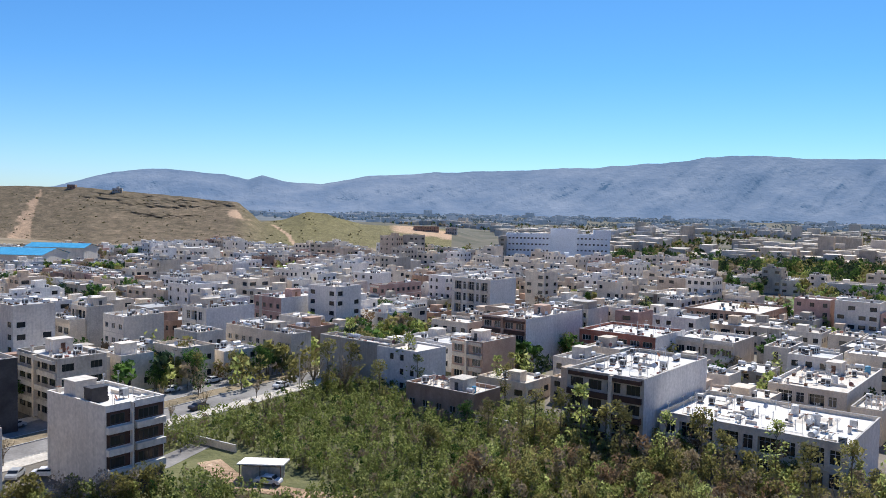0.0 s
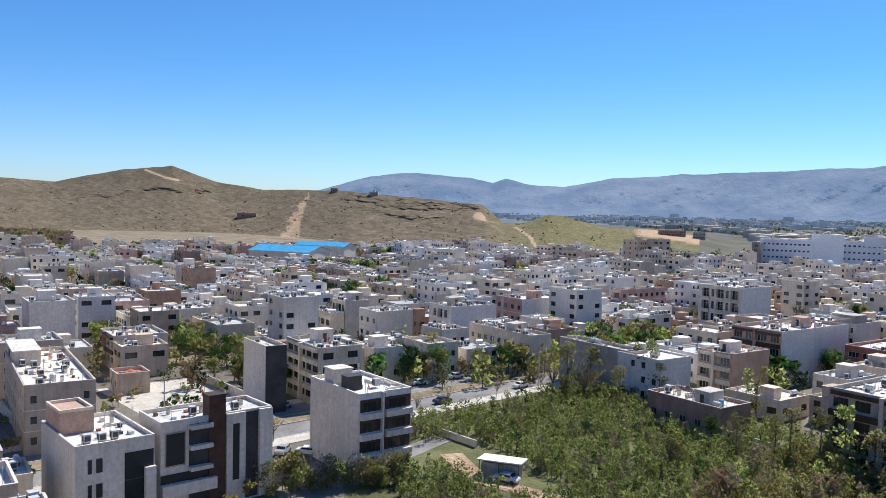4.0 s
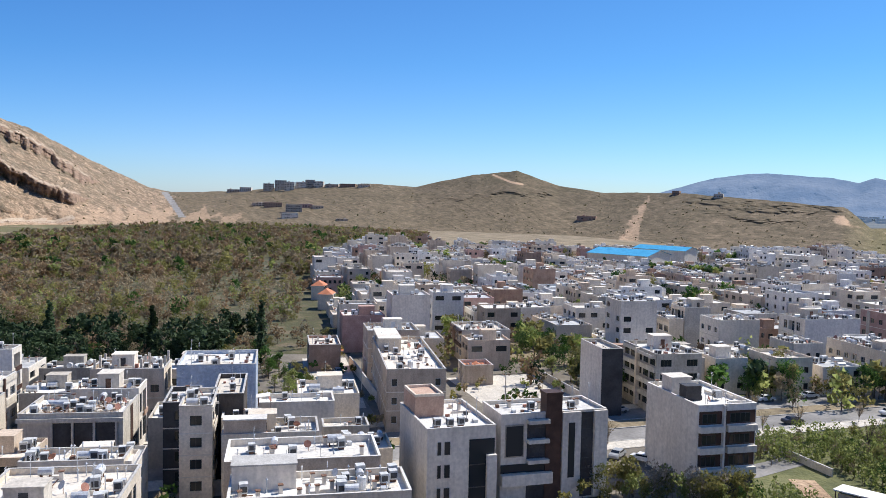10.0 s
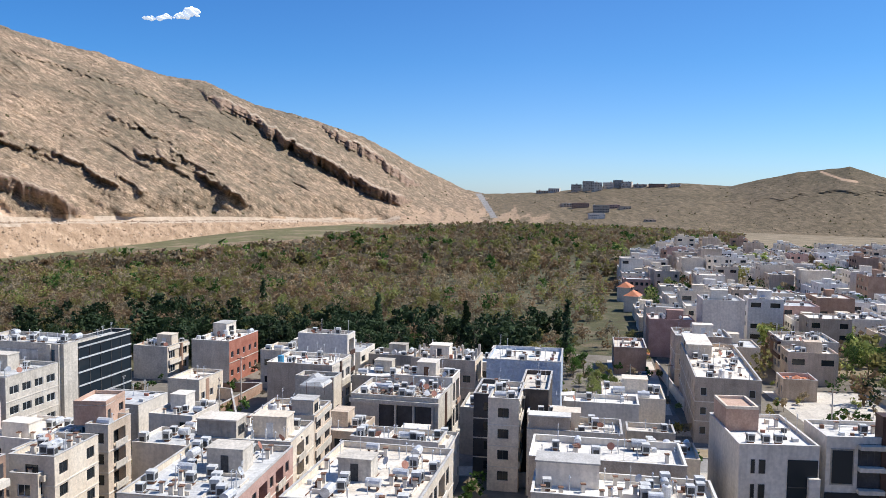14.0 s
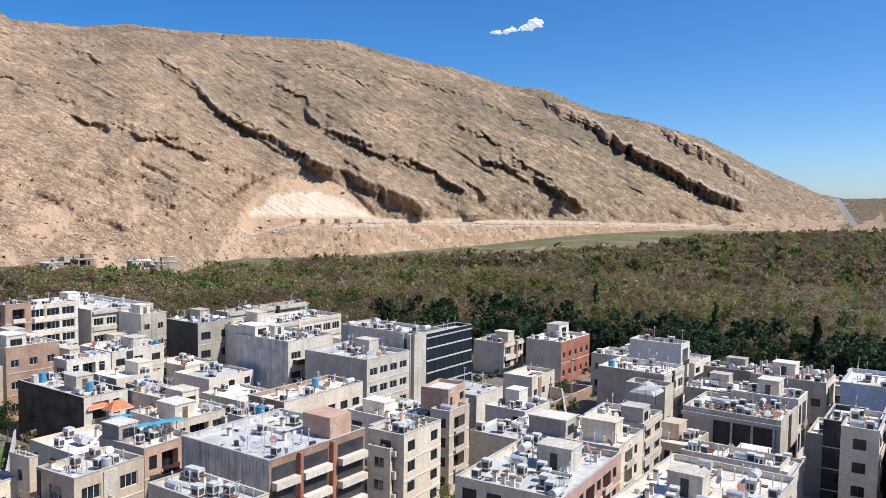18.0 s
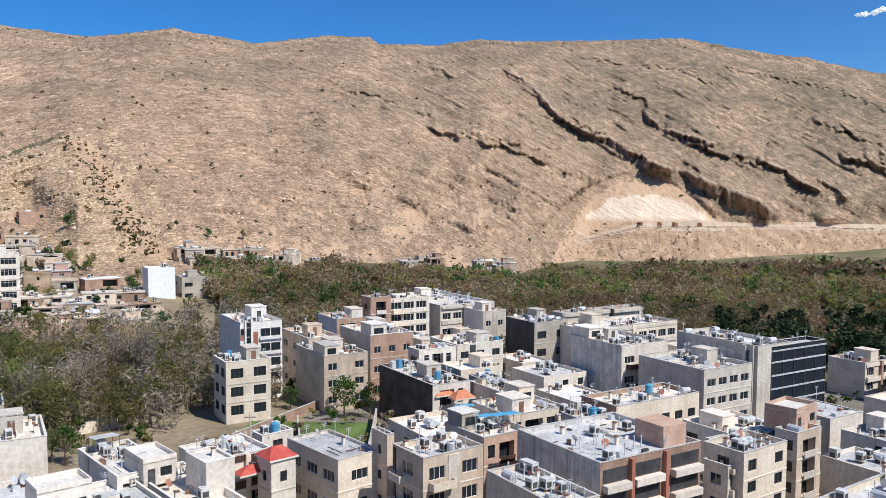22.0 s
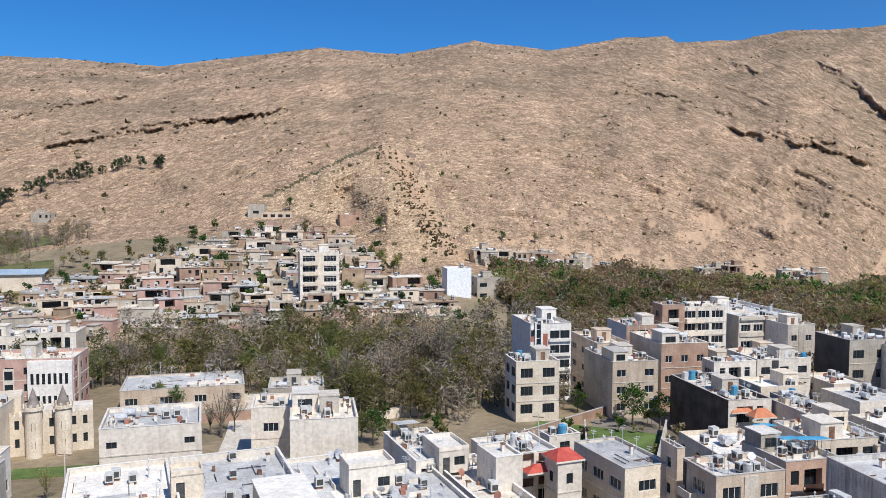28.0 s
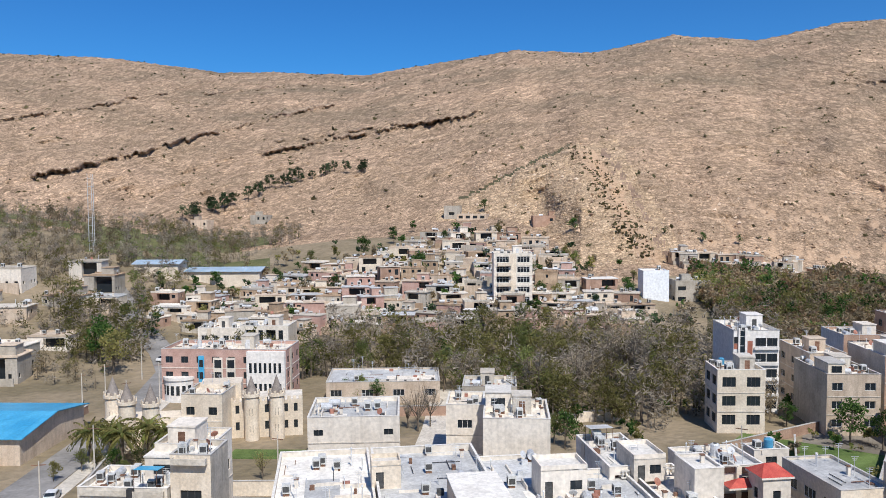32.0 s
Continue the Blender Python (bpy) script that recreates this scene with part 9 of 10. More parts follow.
def roof_clutter():
    """Pipe runs, low upstands, crates and aerials on the near roofs, too many to count."""
    rng = random.Random(62)
    for e in [o for o in scene.objects if o.type == "EMPTY" and o.get("category") == "building"]:
        roof = next((c for c in e.children if c.name.split(".")[0] == "roof"), None)
        q = e.matrix_basis.translation
        if roof is None or math.hypot(q.x, q.y) > 235:
            continue
        co = [roof.matrix_basis @ v.co for v in roof.data.vertices]
        x0, x1, y0, y1, z = min(v.x for v in co) + 0.5, max(v.x for v in co) - 0.5, min(v.y for v in co) + 0.5, max(v.y for v in co) - 0.5, max(v.z for v in co)
        if x1 - x0 < 3 or y1 - y0 < 3:
            continue
        for k in range(6 + int((x1 - x0) * (y1 - y0) / 9)):
            i = len(FAR_BITS.v)
            x, y, t = rng.uniform(x0, x1), rng.uniform(y0, y1), rng.random()
            if t < 0.28:
                run = rng.uniform(0.8, 4.0)
                if rng.random() < 0.5:
                    FAR_BITS.box(x, y, z + 0.08, min(x + run, x1), y + 0.08, z + 0.17, rng.choice([1, 2, 4]))
                else:
                    FAR_BITS.box(x, y, z + 0.08, x + 0.08, min(y + run, y1), z + 0.17, rng.choice([1, 2, 4]))
            elif t < 0.42:
                run = rng.uniform(1.2, 3.5)
                if rng.random() < 0.5:
                    FAR_BITS.box(x, y, z, min(x + run, x1), y + 0.14, z + rng.uniform(0.2, 0.6), 3)
                else:
                    FAR_BITS.box(x, y, z, x + 0.14, min(y + run, y1), z + rng.uniform(0.2, 0.6), 3)
            elif t < 0.78:
                a, b = rng.uniform(0.15, 0.45), rng.uniform(0.15, 0.4)
                FAR_BITS.box(x - a, y - b, z, x + a, y + b, z + rng.uniform(0.15, 0.7), rng.choice([0, 1, 2, 2, 3, 4, 6]))
            else:
                top = rng.uniform(1.6, 3.4)
                FAR_BITS.box(x - 0.03, y - 0.03, z, x + 0.03, y + 0.03, z + top, 1)
                for u in (0.0, 0.22, 0.44):
                    FAR_BITS.box(x - 0.5 + u * 0.4, y + 0.03, z + top - u - 0.04, x + 0.5 - u * 0.4, y + 0.06, z + top - u, 1)
            FAR_BITS.v[i:] = [tuple(e.matrix_basis @ Vector(v)) for v in FAR_BITS.v[i:]]


open_block()
roof_clutter()


# ---- streets ----
def ribbon(name, pts, width, mat, z, label, thick=0.3):
    """A level strip along a line of points, with sides."""
    s = Solid()
    L, R_ = [], []
    for i, (x, y) in enumerate(pts):
        a, b = pts[max(i - 1, 0)], pts[min(i + 1, len(pts) - 1)]
        dx, dy = b[0] - a[0], b[1] - a[1]
        q = math.hypot(dx, dy)
        nx, ny = -dy / q * width / 2, dx / q * width / 2
        zz = level(x, y) + z
        L.append((x + nx, y + ny, zz)), R_.append((x - nx, y - ny, zz))
    for i in range(len(pts) - 1):
        a, b, c, d = R_[i], R_[i + 1], L[i + 1], L[i]
        s.poly([a, b, c, d])
        for p, q in ((a, b), (c, d)):
            s.poly([p, q, (q[0], q[1], q[2] - thick), (p[0], p[1], p[2] - thick)])
    me = s.mesh(name, M[mat])
    return tagged(new(name, me), label, name.split("_")[0], kind="structure")


def lane(dx, y0=-8, y1=250, step=24):
    return [(-140 + dx - 0.03 * (y - 100), y) for y in range(y0, y1 + 1, step)]


def lay_streets():
    ribbon("road", lane(6.2), 7.0, "asphalt", 0.04, "grey asphalt carriageway of the boulevard")
    ribbon("road", lane(-6.2), 7.0, "asphalt", 0.04, "grey asphalt carriageway of the boulevard")
    ribbon("median_strip", lane(0), 4.6, "soil", 0.12, "earth median strip with young trees")
    for dx in (2.45, -2.45, 9.8, -9.8):
        ribbon("kerb", lane(dx), 0.25, "kerb", 0.17, "pale stone kerb along the boulevard")
    ribbon("pavement", lane(12.0), 4.0, "concrete", 0.14, "pale paved footway beside the boulevard")
    ribbon("pavement", lane(-11.6), 3.2, "concrete", 0.14, "pale paved footway beside the boulevard")
    ribbon("road", [(-150, 30.5), (-175, 31.5), (-214, 33)], 8.5, "asphalt", 0.05, "worn asphalt side street")
    ribbon("road", [(-112, 66), (-109, 86), (-112, 97), (-126, 101)], 5.0, "asphalt", 0.05, "narrow asphalt drive with a white kerb")
    ribbon("road", [(-104, 92), (-92, 87), (-78, 90), (-66, 94)], 4.0, "ochre", 0.06, "ochre earth track to the kiosk")
    ribbon("yard", [(-186, 70), (-152, 70)], 22, "concrete", 0.05, "pale paved school yard")
    ribbon("yard", [(-168, -58), (-143, -61.5)], 13, "asphalt", 0.05, "asphalt parking yard beside the shed")
    ribbon("road", [(52, -96), (49.5, -125), (47.5, -150), (46, -185), (47, -208), (53, -226), (66, -252), (84, -290)], 7.2, "asphalt", 0.06, "grey asphalt road past the blue roofed hall")
    ribbon("pavement", [(46.6, -96), (44.2, -125), (42.6, -150), (41.2, -185)], 2.6, "concrete", 0.15, "pale footway along the road")
    ribbon("road", [(46, -112), (20, -116), (-2, -112)], 6.0, "asphalt", 0.05, "side street behind the white houses")
    ribbon("road", [(-108, 4.4), (-90, 5.2)], 5.5, "asphalt", 0.05, "shaded lane between the blocks")
    ribbon("street", [(-216.0, 34.1), (-192.9, 31.9), (-162.8, 28.7)], 11.5, "concrete", 0.07, "pale paved street end beside the school wall")
    ribbon("lane", [(-19.2, -180.8), (-14.3, -149.6), (-10.7, -131.7), (-8.7, -117.6)], 6.0, "concrete", 0.08, "pale paved lane between the white houses")
    ribbon("lawn", [(-60.0, -112.0), (-78.0, -132.0)], 24, "lawn", 0.10, "bright green walled plot of spring grass")
    ribbon("lawn", [(8, -137), (22, -139)], 5, "lawn", 0.08, "small lawn before the castle house")
    ribbon("field", [(-120, 425), (-60, 425)], 30, "lawn", 0.15, "green field beyond the houses")
    ribbon("field", [(-420, 440), (-395, 465)], 16, "lawn", 0.15, "green football pitch")


lay_streets()


def garden_wall(x0, y0, x1, y1, h=2.2, mat="cream", label="plain rendered boundary wall"):
    q = math.hypot(x1 - x0, y1 - y0)
    e = new("boundary_wall")
    e.matrix_basis = pose(x0, y0, level(x0, y0), 0, 0, math.degrees(math.atan2(y1 - y0, x1 - x0)))
    part("wall", Solid().box(0, -0.12, -1, q, 0.12, h).mesh("wall", M[mat]), e)
    part("coping", Solid().box(-0.03, -0.17, h, q + 0.03, 0.17, h + 0.1).mesh("coping", M["kerb"]), e)
    return tagged(e, label, "wall", "boundary walls")


for v in ((-152, 37, -205, 39, 2.4), (-152, 25.5, -170, 25.0, 2.2), (-190, 81.5, -150, 80.5, 2.0), (-171, -51, -143, -55, 2.0), (-171, -51, -170, -66, 2.0), (-60, -129, -84, -140, 1.8), (-88, -126, -70, -103, 2.2), (-54, -108, -62, -128, 2.0),
          (-75, -133, -67, -118, 1.6), (-28, -180, -34, -150, 2.2), (-34, -150, -52, -152, 2.0), (8, -118, 40, -121, 2.2), (40, -121, 40.5, -140, 2.2), (-128, 98, -104, 98, 1.2), (-95, 140, -70, 137, 2.2), (-128, 60, -116, 64, 1.8),
          (-3, -160, -26, -158, 2.0), (-188, -70, -172, -66, 2.2), (-200, -52, -185, -50, 2.2), (60, -125, 55, -170, 1.6), (-119, 9, -119, 1, 2.2), (-105, -2, -105, 4, 2.0)):
    garden_wall(*v, mat="cream" if int(v[0]) % 3 else "brick")


def field_wall(b0, r0, b1, r1):
    """A low dry-stone bank between the fields, following the ground."""
    rng = random.Random(int(b0 * 10 + r0))
    s = Solid()
    n = 14
    pts = [polar(b0 + (b1 - b0) * k / n, r0 + (r1 - r0) * k / n + rng.uniform(-1.5, 1.5)) for k in range(n + 1)]
    for (x0, y0), (x1, y1) in zip(pts, pts[1:]):
        i = len(s.v)
        q = math.hypot(x1 - x0, y1 - y0)
        s.box(0, -0.5, -0.6, q, 0.5, rng.uniform(1.5, 2.3))
        m = pose(x0, y0, level(x0, y0), 0, 0, math.degrees(math.atan2(y1 - y0, x1 - x0)))
        s.v[i:] = [tuple(m @ Vector(v)) for v in s.v[i:]]
    tagged(new("field_wall", s.mesh("field_wall", M["brown"])), "low earth and stone bank between green fields", "wall", "field walls")


for v in ((99, 690, 105, 640), (101, 655, 110, 600), (104, 600, 113, 555), (106, 640, 108, 570), (110, 615, 112, 545), (113, 590, 118, 545), (116, 560, 117.5, 515), (100, 715, 101.5, 665)):
    field_wall(*v)


# the walled yard beside the glazed office
ribbon("yard", [(-166, -62.5), (-138.5, -51.5)], 12, "asphalt", 0.07, "worn grey asphalt of a walled yard")
for v in ((-137.2, -57.6, -138.2, -45.4, 2.2), (-138.2, -45.4, -163.5, -55.2, 2.2), (-163.5, -55.2, -166.0, -68.5, 2.4)):
    garden_wall(*v, mat="tan")


# ---- vehicles ----
CARS = {}


def car_model(colour):
    e = new("car")
    prof = [(-2.1, 0.35), (-2.15, 0.75), (-1.9, 0.95), (-1.25, 1.02), (-0.75, 1.42), (0.75, 1.44), (1.35, 1.0), (2.0, 0.88), (2.12, 0.6), (2.1, 0.35)]
    s = Solid()
    n = len(prof)
    for y, k in ((-0.82, 1), (0.82, 1)):
        s.v += [(x, y * (0.84 if z > 1.1 else 1), z) for x, z in prof]
    s.f += [tuple(range(n)), tuple(range(2 * n - 1, n - 1, -1))] + [(i, n + i, n + (i + 1) % n, (i + 1) % n) for i in range(n)]
    s.m = [0] * len(s.f)
    part("body", s.mesh("body", colour), e)
    for name, pts in (("rear_window", [(-1.2, -0.72, 1.06), (-0.78, -0.68, 1.38), (-0.78, 0.68, 1.38), (-1.2, 0.72, 1.06)]), ("windscreen", [(0.8, -0.68, 1.38), (1.3, -0.72, 1.05), (1.3, 0.72, 1.05), (0.8, 0.68, 1.38)])):
        part(name, Solid().poly([(x * 1.02, y, z + 0.02) for x, y, z in pts]).mesh(name, M["pane"]), e)
    for sy in (-1, 1):
        g = Solid().box(-0.9, sy * 0.80 - 0.012, 1.03, 1.05, sy * 0.80 + 0.012, 1.33)
        part("side_window", g.mesh("side_window", M["pane"]), e)
        for x in (-1.3, 1.3):
            part("wheel", Solid().drum(0, 0, -0.1, 0.1, 0.32, n=12, axis="y").mesh("wheel", M["louvre"]), e, pose(x, sy * 0.75, 0.32))
    return e


def plain(name, c, rough=0.3):
    m = surface(name, tuple(v * 0.9 for v in c), c, 2, rough, 0, 6)
    return m


CAR_PAINT = {"white": plain("white_car_paint", (0.75, 0.75, 0.74)), "silver": plain("silver_car_paint", (0.4, 0.41, 0.42)), "blue": plain("blue_truck_paint", (0.03, 0.20, 0.42)), "dark": plain("dark_car_paint", (0.05, 0.05, 0.06))}


def car(colour, x, y, rz):
    if colour not in CARS:
        e = car_model(CAR_PAINT[colour])
        e.matrix_basis = pose(x, y, level(x, y) + 0.08, 0, 0, rz)
        CARS[colour] = e
        return tagged(e, "%s saloon car parked by the roadside" % colour, "car", "parked cars")
    return copy_thing(CARS[colour], pose(x, y, level(x, y) + 0.08, 0, 0, rz))


rng_c = random.Random(17)
for k, y in enumerate((52, 61, 84, 92, 101, 108, 114, 121, 133, 139, 146, 160, 171, 188)):
    car(rng_c.choice(["white", "white", "silver", "dark"]), -140 + (-8.2 if k % 3 else 8.4) - 0.03 * (y - 100), y, 90 + rng_c.uniform(-3, 3))
car("white", -88, 89.5, 20)
car("blue", -92.5, 93.5, 70)
car("white", -157, -57, 12)
car("silver", -166, 29, 3)
car("white", 51, -218, 60)
car("white", 44.2, -120, 95)
car("dark", -99, 3.5, 2)
car("silver", -29, -146, 100)
for v in ((-118, 72, 40), (-121, 69, 130), (-210, 35, 5), (-205, 30, 0), (-196, 34.5, 3)):
    car(rng_c.choice(["white", "silver"]), *v)


def truck(x, y, z, rz, label):
    e = new("tipper_truck")
    e.matrix_basis = pose(x, y, z, 0, 0, rz)
    part("cab", Solid().box(1.6, -1.2, 0.7, 3.4, 1.2, 2.9).mesh("cab", M["orange"]), e)
    part("bed", Solid().box(-3.6, -1.25, 1.0, 1.4, 1.25, 2.5).mesh("bed", M["rust"]), e)
    for px_ in (-2.6, -1.2, 2.5):
        for sy in (-1.05, 1.05):
            part("wheel", Solid().drum(0, 0, -0.2, 0.2, 0.5, n=10, axis="y").mesh("wheel", M["louvre"]), e, pose(px_, sy, 0.5))
    return tagged(e, label, "truck", "quarry trucks")


for b, rz in ((124.6, 20), (125.6, 30), (123.0, 25), (126.9, 200)):
    rf_, _ = foot(b)
    x, y = polar(b, float(rf_) + 44)
    lift_ = float(np.interp(b, [96, 100, 107, 114, 123, 131], [4, 8, 14, 17, 21, 22]))
    truck(x, y, lift_, rz, "tipper truck on the quarry track")


def pole(x, y, h=9.0, arm=True):
    e = new("utility_pole")
    e.matrix_basis = pose(x, y, level(x, y), 0, 0, (x * 13) % 180)
    part("post", Solid().drum(0, 0, -0.3, h, 0.14, 0.09, n=8).mesh("post", M["concrete"]), e)
    if arm:
        part("crossarm", Solid().box(-0.9, -0.05, h - 0.6, 0.9, 0.05, h - 0.48).mesh("crossarm", M["rust"]), e)
    return tagged(e, "slim concrete utility pole with a crossarm", "pole", "utility poles")


for v in ((-163, 26, 10), (-175, 36, 8), (-150, 60, 9), (-151.5, 92, 9), (-153, 125, 9), (-154, 150, 9), (-128, 140, 8), (-127, 84, 8), (-160, -52, 10), (-150, -53, 8), (40.4, -127, 9), (44, -158, 9), (42, -175, 9), (42, -110, 9),
          (-62, -104, 8), (-58, -118, 8), (-40, -155, 9), (-36, -160, 9), (12, -118, 9), (52, -200, 9), (56, -185, 7), (58, -176, 7)):
    pole(*v)
m_ = new("lattice_mast")
m_.matrix_basis = pose(103, -330, level(103, -330))
for k in range(3):
    a = 2.09 * k
    part("leg", Solid().drum(1.2 * math.cos(a), 1.2 * math.sin(a), 0, 30, 0.14, 0.1, n=5).mesh("leg", M["metal"]), m_)
for k in range(10):
    part("brace", Solid().box(-1.2, -0.06, 1 + k * 3, 1.2, 0.06, 1.12 + k * 3).box(-0.06, -1.2, 1 + k * 3, 0.06, 1.2, 1.12 + k * 3).mesh("brace", M["metal"]), m_)
tagged(m_, "grey lattice telephone mast above the trees", "mast")


# ---- castle house ----
def castle():
    e = new("castle_house")
    e.matrix_basis = pose(19.8, -152.5, level(19.8, -152.5), 0, 0, 4)
    w, d, h = 18.0, 8.0, 6.6
    s = Solid()
    ops = lay_openings(w, h, 2, 0.7, 1.0, 0.5, 1.5, 0.9)
    wall_panel(s, w / 2, d / 2, -1, 0, w, -1, h, ops)
    for a, b, u, q in ((-w / 2, -d / 2, (1, 0), w), (w / 2, -d / 2, (0, 1), d), (-w / 2, d / 2, (0, -1), d)):
        wall_panel(s, a, b, *u, q, -1, h, [])
    part("wall", s.mesh("wall", M["cream"]), e)
    for u0, u1, a, b in ops:
        set_window(e, u1 - u0, b - a, "d", pose(w / 2 - (u0 + u1) / 2, d / 2 - 0.12, a, 0, 0, 180))
    part("roof", Solid().box(-w / 2 + 0.02, -d / 2 + 0.02, h - 0.3, w / 2 - 0.02, d / 2 - 0.02, h - 0.05).mesh("roof", M["rtan"]), e)
    for k in range(17):
        part("merlon", Solid().box(-0.3, -0.15, 0, 0.3, 0.15, 0.7).mesh("merlon", M["cream"]), e, pose(-w / 2 + 0.4 + k * 1.01, d / 2 - 0.16, h))
    for x, y in ((0.0, 5.3), (-4.45, 5.3)):
        tower(e, x, y, 7.9, 1.3)
    part("upper_room", Solid().box(-3.6, -2.6, 0, 3.6, 2.6, 3.0).mesh("upper_room", M["cream"]), e, pose(5.6, -1.0, h - 0.05), "plain cream upper room")
    return tagged(e, "cream castle shaped house with round towers and spires", "house")


def tower(e, x, y, h, r):
    t = part("tower", Solid().drum(0, 0, -1, h, r, n=18).drum(0, 0, h, h + 0.5, r + 0.25, n=18).mesh("tower", M["cream"]), e, pose(x, y, 0))
    part("spire", Solid().drum(0, 0, 0, 3.2, r * 0.85, 0.03, n=18).mesh("spire", M["slate"]), t, pose(0, 0, h + 0.5), "grey conical spire")
    for k in range(9):
        a = 2 * math.pi * k / 9
        part("merlon", Solid().box(-0.2, -0.1, 0, 0.2, 0.1, 0.55).mesh("merlon", M["cream"]), t, pose(math.cos(a) * (r + 0.12), math.sin(a) * (r + 0.12), h + 0.5, 0, 0, math.degrees(a) + 90))
    for z in (1.6, 4.6):
        part("window", window_mesh(0.6, 1.3, "d")[1], t, pose(0, r + 0.02, z, 0, 0, 180))


M["slate"] = surface("grey_slate", (0.20, 0.17, 0.15), (0.32, 0.28, 0.25), 1.0, 0.8, 0.2, 8)
castle()
g_ = new("castle_gate")
g_.matrix_basis = pose(39.5, -145.0, 0, 0, 0, 0)
part("wall", Solid().box(-10.5, -3.5, -1, 4.2, 1.4, 5.4).mesh("wall", M["cream"]), g_)
for x, y, h in ((4.1, -3.2, 8.2), (0.3, 2.0, 8.2), (-3.9, 3.0, 8.0)):
    tower(g_, x, y, h, 1.4)
tagged(g_, "cream castle gatehouse with three spired towers", "house")

# dome kiosk roof and blue halls
def hall(x, y, w, d, h, rot, rise, wall, label, z=None, sheet="rblue"):
    """A hall with a low pitched blue sheet roof."""
    e = new("sheet_roofed_hall")
    e.matrix_basis = pose(x, y, level(x, y) if z is None else z, 0, 0, rot)
    s = Solid().box(-w / 2, -d / 2, -2, w / 2, d / 2, h)
    part("wall", s.mesh("wall", M[wall]), e)
    a, o = 0.12, 0.8
    r = Solid()
    top, low = h + rise, h
    for sgn in (-1, 1):
        p = [(-w / 2 - o, sgn * (d / 2 + o), low), (w / 2 + o, sgn * (d / 2 + o), low), (w / 2 + o, 0, top), (-w / 2 - o, 0, top)]
        r.poly(p if sgn < 0 else p[::-1])
        r.poly([(x_, y_, z_ - a) for x_, y_, z_ in (p[::-1] if sgn < 0 else p)])
        r.poly([p[0], p[1], (p[1][0], p[1][1], low - a), (p[0][0], p[0][1], low - a)])
    for sx in (-1, 1):
        r.poly([(sx * w / 2, -d / 2, h), (sx * w / 2, d / 2, h), (sx * w / 2, 0, top - a)], 1)
    part("roof", r.mesh("roof", M[sheet], M[wall]), e, None, "ribbed sheet metal roof")
    for k in range(int(w / 1.4)):
        for sgn in (-1, 1):
            q = Solid().poly([(-0.04, sgn * (d / 2 + o), low + 0.07), (0.04, sgn * (d / 2 + o), low + 0.07), (0.04, 0, top + 0.07), (-0.04, 0, top + 0.07)])
            part("roof_seam", q.mesh("roof_seam", M["rblue"]), e, pose(-w / 2 + 0.7 + k * 1.4, 0, 0))
    return tagged(e, label, "hall", "blue roofed halls")


hall(65.5, -149.5, 24.0, 22.0, 4.6, -8, 1.6, "tan", "tan walled hall with a bright blue sheet roof beside the road")
hall(*polar(60.0, 565), 46, 30, 9, 28, 3.5, "white", "sports hall with a wide sky blue roof below the hill", 0)
hall(*polar(57.6, 600), 40, 18, 11, 28, 2.5, "white", "long sports hall with a sky blue roof", 0)
hall(*polar(189.5, 320), 34, 14, 4.2, -6, 1.2, "cream", "long low hall with a pale grey blue sheet roof", None, "palesheet")
hall(*polar(193.2, 318), 16, 10, 4.2, -6, 1.2, "cream", "low hall with a pale grey blue sheet roof", None, "palesheet")

# kiosk by the orchard
k_ = new("kiosk")
k_.matrix_basis = pose(-90.5, 91.0, 0, 0, 0, 30)
part("hut", Solid().box(-3, -1.6, -0.2, 3, 1.6, 2.4).mesh("hut", M["grey"]), k_)
part("roof", Solid().box(-3.6, -2.4, 2.6, 3.6, 2.2, 2.78).mesh("roof", M["rwhite"]), k_, pose(0, 0, 0, -5, 0, 0), "white sheet lean-to roof")
for x in (-3.2, 0, 3.2):
    part("post", Solid().box(x - 0.06, -2.1, 0, x + 0.06, -1.98, 2.75).mesh("post", M["rust"]), k_)
tagged(k_, "small grey kiosk with a white sheet roof by the track", "kiosk")

# village tower and its neighbours
rv = random.Random(31)
vt = building(-50.0, -264.5, 12.5, 10.0, 17.0, -6, "white", "rwhite", 5, win=4.0, gap=0.5, high=1.9, balcony=1, blank=(1, 3), clutter=3, z=7.5, name="village_tower", label="tall white apartment tower with balconies above the village")
far_house(rv, -103.5, -279, 9, 8, 12.0, -6, "clinic", "rwhite", 0, True, 5.0, "white_house", "plain tall white house with blank walls", 2)
far_house(rv, -117, -280, 12, 9, 8.0, -6, "grey", "rgrey", 2, True, 5.0, "grey_house", "grey cement house with a flat roof", 3)

